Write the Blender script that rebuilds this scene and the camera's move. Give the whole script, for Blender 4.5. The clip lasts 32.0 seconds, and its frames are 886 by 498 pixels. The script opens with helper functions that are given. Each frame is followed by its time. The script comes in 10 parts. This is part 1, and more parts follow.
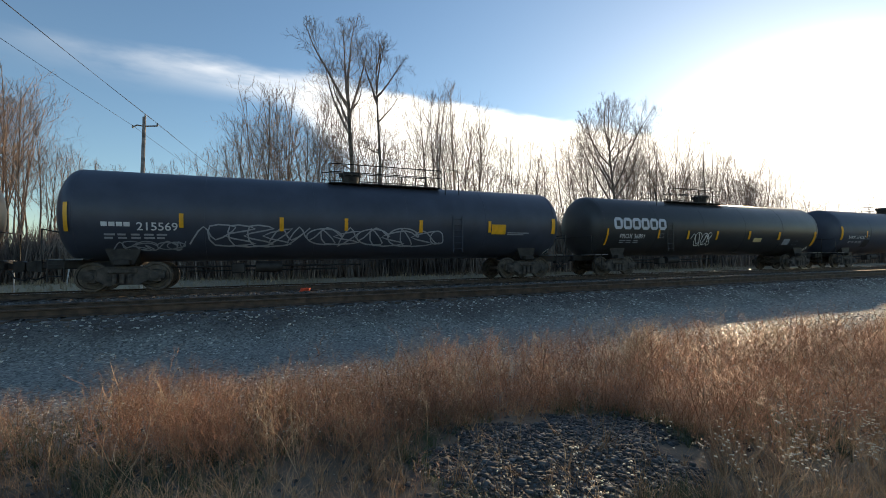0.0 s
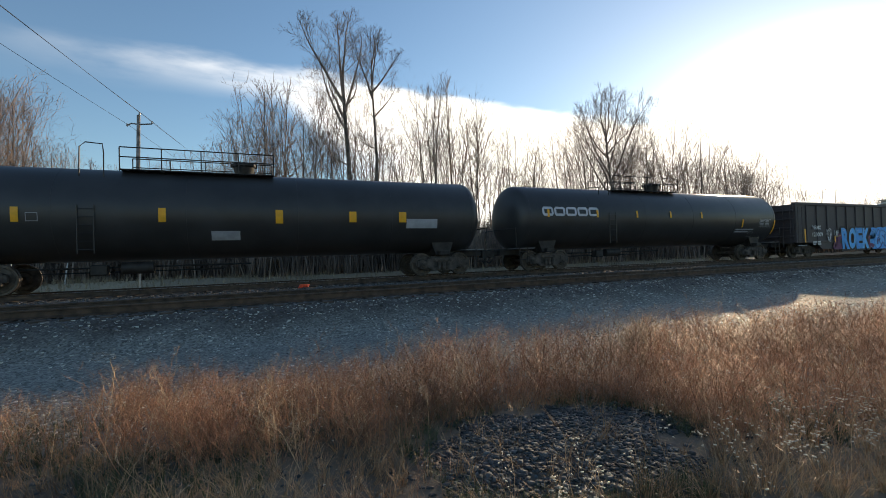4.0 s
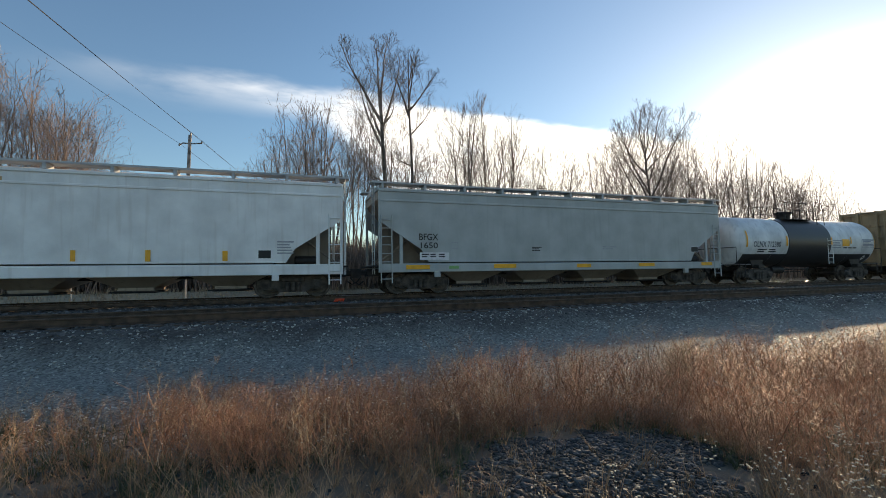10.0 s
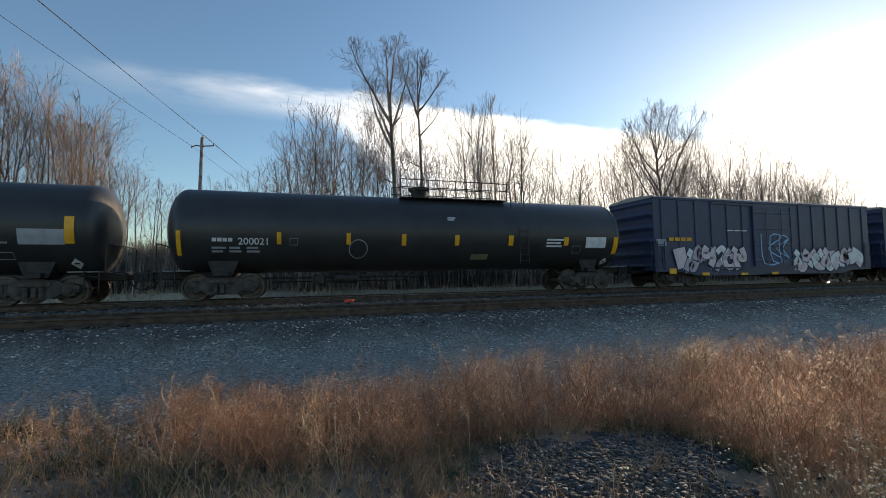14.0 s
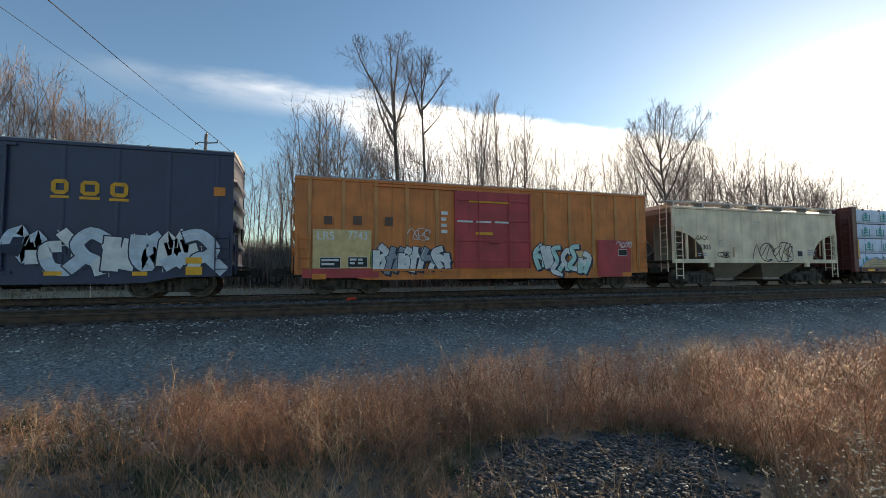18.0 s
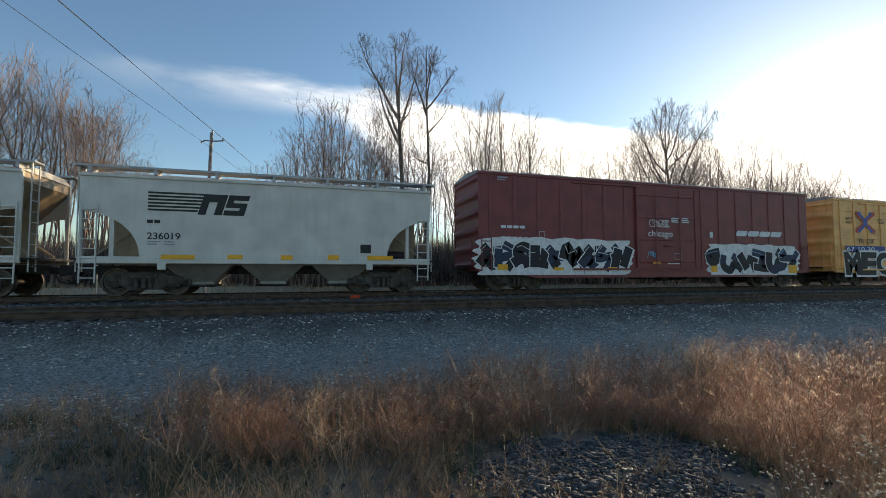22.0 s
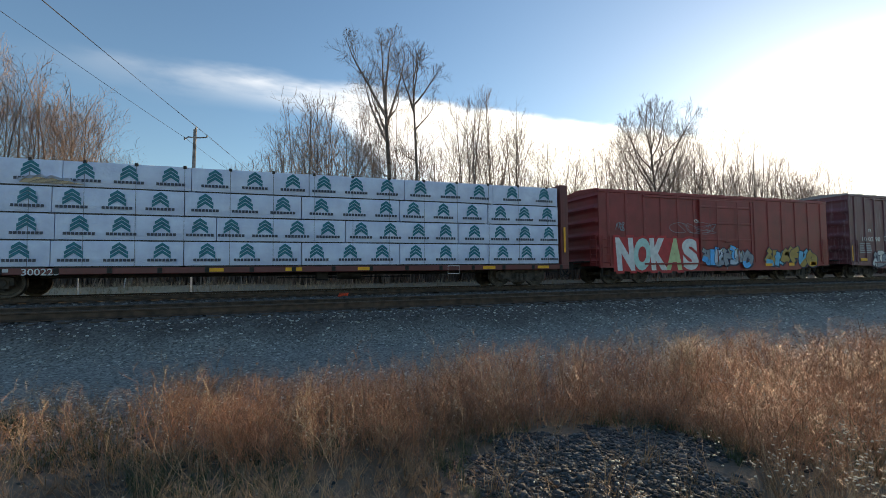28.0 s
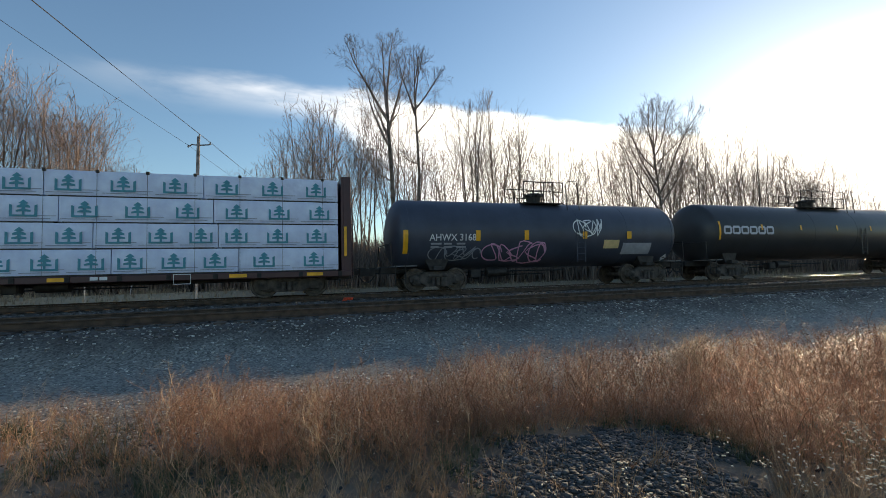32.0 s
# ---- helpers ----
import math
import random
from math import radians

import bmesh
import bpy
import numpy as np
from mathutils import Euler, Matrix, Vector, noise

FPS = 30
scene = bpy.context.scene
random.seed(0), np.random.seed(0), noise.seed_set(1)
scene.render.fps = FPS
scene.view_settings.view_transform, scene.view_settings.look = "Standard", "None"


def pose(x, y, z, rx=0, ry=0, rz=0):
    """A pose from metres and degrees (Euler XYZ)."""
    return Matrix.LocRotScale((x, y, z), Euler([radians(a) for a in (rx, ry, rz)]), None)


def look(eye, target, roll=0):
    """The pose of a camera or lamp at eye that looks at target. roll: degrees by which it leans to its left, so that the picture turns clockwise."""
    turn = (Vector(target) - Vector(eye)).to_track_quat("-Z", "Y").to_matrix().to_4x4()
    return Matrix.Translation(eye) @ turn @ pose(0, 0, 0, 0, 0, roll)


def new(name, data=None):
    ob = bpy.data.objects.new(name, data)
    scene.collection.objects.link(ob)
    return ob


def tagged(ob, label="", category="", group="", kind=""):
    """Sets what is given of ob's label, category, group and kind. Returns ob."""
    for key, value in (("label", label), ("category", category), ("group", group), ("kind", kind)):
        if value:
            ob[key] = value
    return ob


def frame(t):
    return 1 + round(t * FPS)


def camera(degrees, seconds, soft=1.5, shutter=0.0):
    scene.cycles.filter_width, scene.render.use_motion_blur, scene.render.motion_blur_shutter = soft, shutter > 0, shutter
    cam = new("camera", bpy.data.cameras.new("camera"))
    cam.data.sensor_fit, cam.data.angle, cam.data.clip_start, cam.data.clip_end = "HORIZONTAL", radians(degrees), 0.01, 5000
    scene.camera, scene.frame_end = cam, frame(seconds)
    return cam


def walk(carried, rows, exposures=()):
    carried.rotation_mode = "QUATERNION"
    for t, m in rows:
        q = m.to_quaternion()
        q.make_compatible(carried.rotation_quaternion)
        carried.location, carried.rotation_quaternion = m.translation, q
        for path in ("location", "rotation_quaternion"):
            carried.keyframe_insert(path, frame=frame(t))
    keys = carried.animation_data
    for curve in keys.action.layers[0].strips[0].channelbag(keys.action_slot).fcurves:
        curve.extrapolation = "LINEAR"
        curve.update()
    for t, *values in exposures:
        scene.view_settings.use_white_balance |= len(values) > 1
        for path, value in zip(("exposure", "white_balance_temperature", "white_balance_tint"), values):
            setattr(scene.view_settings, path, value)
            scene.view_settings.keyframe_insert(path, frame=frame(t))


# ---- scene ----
# ---------------------------------------------------------------- camera
EYE = 0.746          # lens height over the rail heads
cam = camera(89.79, 32.0, soft=0.72)
walk(cam, [
    (0, pose(0, 0, EYE, 91.81, 0.91, -23.34)), (0.5, pose(0, 0, EYE, 91.73, 1.02, -23.38)), (1, pose(0, 0, EYE, 91.72, 1.23, -23.50)),
    (1.5, pose(0, 0, EYE, 91.63, 1.44, -23.67)), (2, pose(0, 0, EYE, 91.37, 1.68, -23.84)), (2.5, pose(0, 0, EYE, 91.24, 1.83, -23.95)),
    (3, pose(0, 0, EYE, 91.17, 1.93, -23.99)), (3.5, pose(0, 0, EYE, 91.10, 1.96, -23.87)), (5.5, pose(0, 0, EYE, 91.37, 0.79, -21.36)),
    (6, pose(0, 0, EYE, 91.67, 0.60, -20.45)), (6.5, pose(0, 0, EYE, 91.98, 0.65, -19.92)), (7, pose(0, 0, EYE, 92.26, 0.71, -19.76)),
    (7.5, pose(0, 0, EYE, 92.56, 0.92, -19.57)), (8, pose(0, 0, EYE, 92.75, 0.94, -19.52)), (8.5, pose(0, 0, EYE, 92.98, 0.93, -19.39)),
    (9, pose(0, 0, EYE, 93.14, 0.87, -19.37)), (9.5, pose(0, 0, EYE, 93.26, 0.88, -19.24)), (10, pose(0, 0, EYE, 93.30, 0.89, -19.23)),
    (10.5, pose(0, 0, EYE, 93.35, 0.95, -19.05)), (11, pose(0, 0, EYE, 93.40, 0.87, -18.80)), (11.5, pose(0, 0, EYE, 93.44, 0.71, -18.62)),
    (12, pose(0, 0, EYE, 93.36, 0.62, -18.36)), (12.5, pose(0, 0, EYE, 93.30, 0.63, -18.18)), (13, pose(0, 0, EYE, 93.35, 0.67, -18.00)),
    (13.5, pose(0, 0, EYE, 93.35, 0.67, -17.97)), (14, pose(0, 0, EYE, 93.43, 0.89, -18.03)), (14.5, pose(0, 0, EYE, 93.42, 0.97, -18.16)),
    (16.5, pose(0, 0, EYE, 93.43, 0.59, -18.26)), (17, pose(0, 0, EYE, 93.43, 0.72, -18.08)), (17.5, pose(0, 0, EYE, 93.35, 0.63, -17.91)),
    (18, pose(0, 0, EYE, 93.25, 0.40, -17.73)), (18.5, pose(0, 0, EYE, 93.16, 0.23, -17.67)), (19, pose(0, 0, EYE, 93.01, 0.03, -17.69)),
    (19.5, pose(0, 0, EYE, 93.02, 0.04, -17.69)), (20, pose(0, 0, EYE, 93.06, 0.20, -17.63)), (20.5, pose(0, 0, EYE, 93.12, 0.20, -17.60)),
    (21, pose(0, 0, EYE, 93.17, 0.20, -17.51)), (21.5, pose(0, 0, EYE, 93.17, 0.14, -17.40)), (22, pose(0, 0, EYE, 93.12, 0.06, -17.24)),
    (22.5, pose(0, 0, EYE, 93.26, 0.28, -16.92)), (23, pose(0, 0, EYE, 93.28, 0.44, -16.64)), (23.5, pose(0, 0, EYE, 93.33, 0.53, -16.71)),
    (24, pose(0, 0, EYE, 93.41, 0.52, -16.87)), (24.5, pose(0, 0, EYE, 93.36, 0.64, -17.17)), (25, pose(0, 0, EYE, 93.35, 0.69, -17.55)),
    (25.5, pose(0, 0, EYE, 93.32, 0.64, -17.91)), (27.5, pose(0, 0, EYE, 92.76, 0.59, -18.72)), (28, pose(0, 0, EYE, 92.66, 0.59, -18.72)),
    (28.5, pose(0, 0, EYE, 92.66, 0.59, -18.72)), (29, pose(0, 0, EYE, 92.65, 0.75, -18.63)), (29.5, pose(0, 0, EYE, 92.69, 0.99, -18.47)),
    (30, pose(0, 0, EYE, 92.79, 1.07, -18.30)), (30.5, pose(0, 0, EYE, 92.92, 1.13, -18.18)), (31, pose(0, 0, EYE, 92.96, 1.25, -18.11)),
    (31.5, pose(0, 0, EYE, 93.04, 1.37, -18.17)), (32, pose(0, 0, EYE, 93.05, 1.46, -18.20)),
], exposures=((0.0, 0.68, 7300, 10), (10.0, 0.66, 7300, 10), (11.0, 0.52, 7300, 10), (13.0, 0.44, 7300, 10), (13.5, 0.50, 7300, 10), (14.0, 0.70, 7300, 10), (32.0, 0.72, 7300, 10)))

# ---------------------------------------------------------------- sky and sun
SUN_AZ, SUN_EL = 58.5, 12.2          # degrees from +y towards +x, and above the horizon


def sun_way():
    a, e = radians(SUN_AZ), radians(SUN_EL)
    return Vector((math.sin(a) * math.cos(e), math.cos(a) * math.cos(e), math.sin(e)))


def build_world():
    w = bpy.data.worlds.new("sky")
    scene.world = w
    w.use_nodes = True
    nt = w.node_tree
    nt.nodes.clear()
    N, Lk = nt.nodes.new, nt.links.new
    out, bg = N("ShaderNodeOutputWorld"), N("ShaderNodeBackground")
    sky = N("ShaderNodeTexSky")
    sky.sky_type, sky.sun_disc = "NISHITA", False
    sky.sun_elevation, sky.sun_rotation = radians(SUN_EL), radians(SUN_AZ)
    sky.air_density, sky.dust_density, sky.ozone_density = 1.1, 0.10, 3.6
    # a thin streak of cirrus that runs down towards the sun
    co = N("ShaderNodeTexCoord")
    def dirv(az, el):
        a, e = radians(az), radians(el)
        return Vector((math.sin(a) * math.cos(e), math.cos(a) * math.cos(e), math.sin(e)))
    d0, d1 = dirv(-24, 21.6), dirv(38.5, 17.0)
    nrm = d1.cross(d0).normalized()
    if nrm.z > 0:
        nrm = -nrm
    dot = N("ShaderNodeVectorMath"); dot.operation = "DOT_PRODUCT"
    dot.inputs[1].default_value = nrm
    Lk(co.outputs["Generated"], dot.inputs[0])
    along = N("ShaderNodeVectorMath"); along.operation = "DOT_PRODUCT"
    along.inputs[1].default_value = d1
    Lk(co.outputs["Generated"], along.inputs[0])
    mp = N("ShaderNodeMapping"); mp.inputs["Rotation"].default_value = (0.3, 0.5, 0.9)
    mp.inputs["Scale"].default_value = (3.0, 9.0, 14.0)
    Lk(co.outputs["Generated"], mp.inputs["Vector"])
    nz = N("ShaderNodeTexNoise"); nz.inputs["Scale"].default_value = 1.6; nz.inputs["Detail"].default_value = 8
    Lk(mp.outputs["Vector"], nz.inputs["Vector"])
    def math_node(op, a, b):
        m = N("ShaderNodeMath"); m.operation = op
        for i, v in enumerate((a, b)):
            if isinstance(v, (int, float)):
                m.inputs[i].default_value = v
            else:
                Lk(v, m.inputs[i])
        return m.outputs[0]
    def ease(v, lo, hi, top=1.0):
        r = N("ShaderNodeMapRange"); r.interpolation_type = "SMOOTHSTEP"
        r.inputs["From Min"].default_value, r.inputs["From Max"].default_value, r.inputs["To Max"].default_value = lo, hi, top
        Lk(v, r.inputs["Value"])
        return r.outputs[0]
    wob = math_node("MULTIPLY", math_node("SUBTRACT", nz.outputs["Fac"], 0.5), 0.05)
    low = math_node("ADD", dot.outputs["Value"], wob)
    reach = N("ShaderNodeMapRange"); reach.inputs["From Min"].default_value = 0.83; reach.inputs["From Max"].default_value = 0.955
    reach.clamp = True
    Lk(along.outputs["Value"], reach.inputs["Value"])
    width = math_node("ADD", math_node("MULTIPLY", math_node("POWER", reach.outputs[0], 1.6), 0.42), 0.075)
    under = ease(math_node("DIVIDE", low, width), 1.05, 0.25)
    edge = ease(low, -0.012, 0.022)
    ends = math_node("POWER", ease(along.outputs["Value"], 0.42, 1.04, 1.25), 1.5)
    streaks = math_node("ADD", math_node("MAXIMUM", math_node("SUBTRACT", math_node("MULTIPLY", nz.outputs["Fac"], 2.2), 0.62), 0.08), ease(along.outputs["Value"], 0.75, 0.97, 0.55))
    amount = math_node("MINIMUM", math_node("MULTIPLY", math_node("MULTIPLY", under, edge), math_node("MULTIPLY", ends, streaks)), 1.0)
    # bright haze about the sun
    off = N("ShaderNodeVectorMath"); off.operation = "SUBTRACT"
    off.inputs[1].default_value = dirv(63.0, 11.0)
    Lk(co.outputs["Generated"], off.inputs[0])
    flatten = N("ShaderNodeVectorMath"); flatten.operation = "MULTIPLY"; flatten.inputs[1].default_value = (1.0, 1.0, 1.38)
    Lk(off.outputs["Vector"], flatten.inputs[0])
    gap = N("ShaderNodeVectorMath"); gap.operation = "LENGTH"
    Lk(flatten.outputs["Vector"], gap.inputs[0])
    near = math_node("SUBTRACT", 1.0, math_node("MULTIPLY", math_node("POWER", gap.outputs["Value"], 2.0), 0.5))
    clear = math_node("MAXIMUM", near, 0.0)
    halo = math_node("ADD", math_node("POWER", ease(near, 0.950, 1.006), 2.4), math_node("ADD", math_node("MULTIPLY", math_node("POWER", clear, 24.0), 0.17), math_node("MULTIPLY", math_node("POWER", clear, 6.0), 0.075)))
    mix = N("ShaderNodeMix"); mix.data_type = "RGBA"
    Lk(amount, mix.inputs["Factor"]); Lk(sky.outputs[0], mix.inputs["A"])
    mix.inputs["B"].default_value = (8.5, 8.6, 8.8, 1)
    add = N("ShaderNodeMix"); add.data_type = "RGBA"; add.blend_type = "ADD"; add.clamp_factor = False
    Lk(halo, add.inputs["Factor"]); Lk(mix.outputs["Result"], add.inputs["A"])
    add.inputs["B"].default_value = (15, 13.4, 11, 1)
    cap = N("ShaderNodeMix"); cap.data_type = "RGBA"; cap.blend_type = "DARKEN"; cap.inputs["Factor"].default_value = 1.0
    Lk(add.outputs["Result"], cap.inputs["A"]); cap.inputs["B"].default_value = (9.4, 9.1, 8.7, 1)
    Lk(cap.outputs["Result"], bg.inputs["Color"])
    bg.inputs["Strength"].default_value = 0.124
    Lk(bg.outputs[0], out.inputs["Surface"])


build_world()
sun = new("sun", bpy.data.lights.new("sun", "SUN"))
sun.data.energy, sun.data.angle, sun.data.color = 4.8, radians(0.53), (1.0, 0.79, 0.54)
sun.matrix_world = look((0, 0, 30), Vector((0, 0, 30)) - sun_way())

# ---------------------------------------------------------------- materials
def mat(name, base, rough=0.6, metal=0.0, var=0.12, scale=3.0, bump=0.1, fine=60.0, streak=0.0, rust=None, rust_amount=0.5, spec=0.5, island=0.0, obrand=0.0):
    """A surface with stains at one scale, grain at another, fine relief and, where asked, runs of grime or rust."""
    m = bpy.data.materials.new(name)
    m.use_nodes = True
    nt = m.node_tree
    N, Lk = nt.nodes.new, nt.links.new
    p = nt.nodes["Principled BSDF"]
    co = N("ShaderNodeTexCoord")
    n1 = N("ShaderNodeTexNoise"); n1.inputs["Scale"].default_value = scale; n1.inputs["Detail"].default_value = 5
    n2 = N("ShaderNodeTexNoise"); n2.inputs["Scale"].default_value = fine; n2.inputs["Detail"].default_value = 3
    for n in (n1, n2):
        Lk(co.outputs["Object"], n.inputs["Vector"])
    dark = [c * (1 - 2.2 * var) for c in base] + [1]
    lite = [min(1, c * (1 + 1.6 * var)) for c in base] + [1]
    r = N("ShaderNodeValToRGB")
    r.color_ramp.elements[0].position, r.color_ramp.elements[1].position = 0.32, 0.68
    r.color_ramp.elements[0].color, r.color_ramp.elements[1].color = [max(0, c) for c in dark], lite
    Lk(n1.outputs["Fac"], r.inputs["Fac"])
    col = r.outputs["Color"]

    def mixin(fac, a, b, kind="MIX"):
        mx = N("ShaderNodeMix"); mx.data_type = "RGBA"; mx.blend_type = kind
        for s, v in (("Factor", fac), ("A", a), ("B", b)):
            if isinstance(v, (int, float)):
                mx.inputs[s].default_value = v
            elif isinstance(v, (tuple, list)):
                mx.inputs[s].default_value = (*v[:3], 1)
            else:
                Lk(v, mx.inputs[s])
        return mx.outputs["Result"]

    g = N("ShaderNodeMapRange"); g.inputs["To Min"].default_value = 1 - var; g.inputs["To Max"].default_value = 1 + var
    Lk(n2.outputs["Fac"], g.inputs["Value"])
    gc = N("ShaderNodeCombineColor")
    for i in range(3):
        Lk(g.outputs[0], gc.inputs[i])
    col = mixin(1.0, col, gc.outputs[0], "MULTIPLY")
    if streak or rust:
        mp = N("ShaderNodeMapping"); mp.inputs["Scale"].default_value = (5.0, 5.0, 0.35)
        Lk(co.outputs["Object"], mp.inputs["Vector"])
        n3 = N("ShaderNodeTexNoise"); n3.inputs["Scale"].default_value = 1.3; n3.inputs["Detail"].default_value = 6
        Lk(mp.outputs["Vector"], n3.inputs["Vector"])
        ra = N("ShaderNodeMapRange"); ra.interpolation_type = "SMOOTHSTEP"
        ra.inputs["From Min"].default_value, ra.inputs["From Max"].default_value = 0.52, 0.72
        ra.inputs["To Max"].default_value = max(streak, rust_amount if rust else 0)
        Lk(n3.outputs["Fac"], ra.inputs["Value"])
        col = mixin(ra.outputs[0], col, rust if rust else [c * 0.45 + 0.02 for c in base])
    if island or obrand:
        src = N("ShaderNodeNewGeometry").outputs["Random Per Island"] if island else N("ShaderNodeObjectInfo").outputs["Random"]
        h = N("ShaderNodeMapRange"); k = island or obrand
        h.inputs["To Min"].default_value, h.inputs["To Max"].default_value = 1 - k, 1 + k
        Lk(src, h.inputs["Value"])
        hc = N("ShaderNodeCombineColor")
        for i in range(3):
            Lk(h.outputs[0], hc.inputs[i])
        col = mixin(1.0, col, hc.outputs[0], "MULTIPLY")
    Lk(col, p.inputs["Base Color"])
    rr = N("ShaderNodeMapRange"); rr.inputs["To Min"].default_value = max(0.05, rough - 0.12); rr.inputs["To Max"].default_value = min(1, rough + 0.12)
    Lk(n1.outputs["Fac"], rr.inputs["Value"]); Lk(rr.outputs[0], p.inputs["Roughness"])
    p.inputs["Metallic"].default_value = metal
    p.inputs["Specular IOR Level"].default_value = spec
    if bump:
        b = N("ShaderNodeBump"); b.inputs["Strength"].default_value = bump; b.inputs["Distance"].default_value = 0.02
        Lk(n2.outputs["Fac"], b.inputs["Height"]); Lk(b.outputs[0], p.inputs["Normal"])
    return m


MATS = {}


def paint(name, base, **kw):
    """Weathered vehicle paint, made once for each name."""
    if name not in MATS:
        kw = dict(dict(rough=0.45, var=0.10, scale=1.2, fine=45.0, bump=0.05, streak=0.35), **kw)
        MATS[name] = mat(name, base, **kw)
    return MATS[name]


def flat(name, base, rough=0.6):
    """Thin sprayed or printed paint."""
    if name not in MATS:
        MATS[name] = mat(name, base, rough=rough, var=0.07, scale=4.0, fine=30.0, bump=0.0)
    return MATS[name]


M_STEEL = mat("dark_steel", (0.040, 0.036, 0.034), 0.6, 0.4, 0.25, 4, 0.2, 70)
M_TRUCK = mat("dusty_truck_steel", (0.082, 0.068, 0.058), 0.8, 0.1, 0.3, 5, 0.25, 60)
M_WHEEL = mat("wheel_steel", (0.095, 0.080, 0.068), 0.5, 0.5, 0.25, 6, 0.15, 60, rust=(0.13, 0.075, 0.05), rust_amount=0.4)
M_TREAD = mat("polished_steel", (0.45, 0.44, 0.42), 0.3, 1.0, 0.1, 6, 0.05, 60)
M_RAIL = mat("rail_side", (0.10, 0.065, 0.045), 0.7, 0.3, 0.25, 5, 0.2, 60)
M_TIE = mat("tie_wood", (0.075, 0.055, 0.042), 0.9, 0, 0.3, 3, 0.4, 40, obrand=0.35)
M_STONE = mat("crushed_stone", (0.33, 0.32, 0.285), 0.36, 0, 0.2, 6, 0.3, 60, island=0.85)
M_YELLOW = flat("reflector_yellow", (0.92, 0.42, 0.02), 0.4)
M_WHITE = flat("stencil_white", (0.72, 0.72, 0.72))
M_BLACK = flat("stencil_black", (0.02, 0.02, 0.02))

# ---------------------------------------------------------------- mesh helpers
class Shape:
    """Vertices and faces gathered by hand, then made into one mesh."""

    def __init__(self):
        self.v, self.f = [], []

    def add(self, vs, fs):
        o = len(self.v)
        self.v += [tuple(p) for p in vs]
        self.f += [tuple(i + o for i in q) for q in fs]
        return self

    def box(self, x0, x1, y0, y1, z0, z1, c=0.0):
        """A box, with its upright and level edges along x cut by c."""
        if c <= 0:
            vs = [(x, y, z) for x in (x0, x1) for y in (y0, y1) for z in (z0, z1)]
            return self.add(vs, [(0, 1, 3, 2), (4, 6, 7, 5), (0, 4, 5, 1), (2, 3, 7, 6), (0, 2, 6, 4), (1, 5, 7, 3)])
        ring = [(y0 + c, z0), (y1 - c, z0), (y1, z0 + c), (y1, z1 - c), (y1 - c, z1), (y0 + c, z1), (y0, z1 - c), (y0, z0 + c)]
        ins = [(min(max(y, y0 + c), y1 - c), min(max(z, z0 + c), z1 - c)) for y, z in ring]
        vs = [(x0, *p) for p in ins] + [(x0 + c, *p) for p in ring] + [(x1 - c, *p) for p in ring] + [(x1, *p) for p in ins]
        fs = [(k * 8 + i, k * 8 + (i + 1) % 8, k * 8 + 8 + (i + 1) % 8, k * 8 + 8 + i) for k in range(3) for i in range(8)]
        return self.add(vs, [tuple(reversed(q)) for q in fs] + [tuple(range(8)), tuple(reversed(range(24, 32)))])

    def prism(self, pts, y0, y1):
        """An outline in the xz plane, pushed from y0 to y1."""
        n = len(pts)
        vs = [(x, y0, z) for x, z in pts] + [(x, y1, z) for x, z in pts]
        return self.add(vs, [tuple(range(n)), tuple(reversed(range(n, 2 * n)))] + [(i, i + n, (i + 1) % n + n, (i + 1) % n) for i in range(n)])

    def beam(self, pts, x0, x1):
        """An outline in the yz plane, pushed from x0 to x1."""
        n = len(pts)
        vs = [(x0, y, z) for y, z in pts] + [(x1, y, z) for y, z in pts]
        return self.add(vs, [tuple(reversed(range(n))), tuple(range(n, 2 * n))] + [(i, (i + 1) % n, (i + 1) % n + n, i + n) for i in range(n)])

    def tube(self, path, r, seg=6, taper=None):
        """A round bar along a path; taper: the radius at its end."""
        path = [Vector(p) for p in path]
        o, n = len(self.v), len(path)
        for i, p in enumerate(path):
            d = (path[min(i + 1, n - 1)] - path[max(i - 1, 0)]).normalized()
            a = d.cross(Vector((0, 0, 1)) if abs(d.z) < 0.9 else Vector((1, 0, 0))).normalized()
            b = d.cross(a)
            rr = r if taper is None else r + (taper - r) * i / (n - 1)
            for k in range(seg):
                w = 2 * math.pi * k / seg
                self.v.append(tuple(p + rr * (math.cos(w) * a + math.sin(w) * b)))
        for i in range(n - 1):
            for k in range(seg):
                self.f.append((o + i * seg + k, o + i * seg + (k + 1) % seg, o + (i + 1) * seg + (k + 1) % seg, o + (i + 1) * seg + k))
        self.f.append(tuple(o + k for k in reversed(range(seg))))
        self.f.append(tuple(o + (n - 1) * seg + k for k in range(seg)))
        return self

    def lathe(self, prof, axis="x", at=(0, 0, 0), seg=32):
        """A profile of (place along the axis, radius) turned about it."""
        o = len(self.v)
        for s, r in prof:
            for k in range(seg):
                w = 2 * math.pi * k / seg
                c, d = r * math.cos(w), r * math.sin(w)
                q = {"x": (s, c, d), "y": (d, s, c), "z": (c, d, s)}[axis]
                self.v.append((q[0] + at[0], q[1] + at[1], q[2] + at[2]))
        for i in range(len(prof) - 1):
            for k in range(seg):
                self.f.append((o + i * seg + k, o + i * seg + (k + 1) % seg, o + (i + 1) * seg + (k + 1) % seg, o + (i + 1) * seg + k))
        self.f.append(tuple(o + k for k in reversed(range(seg))))
        self.f.append(tuple(o + (len(prof) - 1) * seg + k for k in range(seg)))
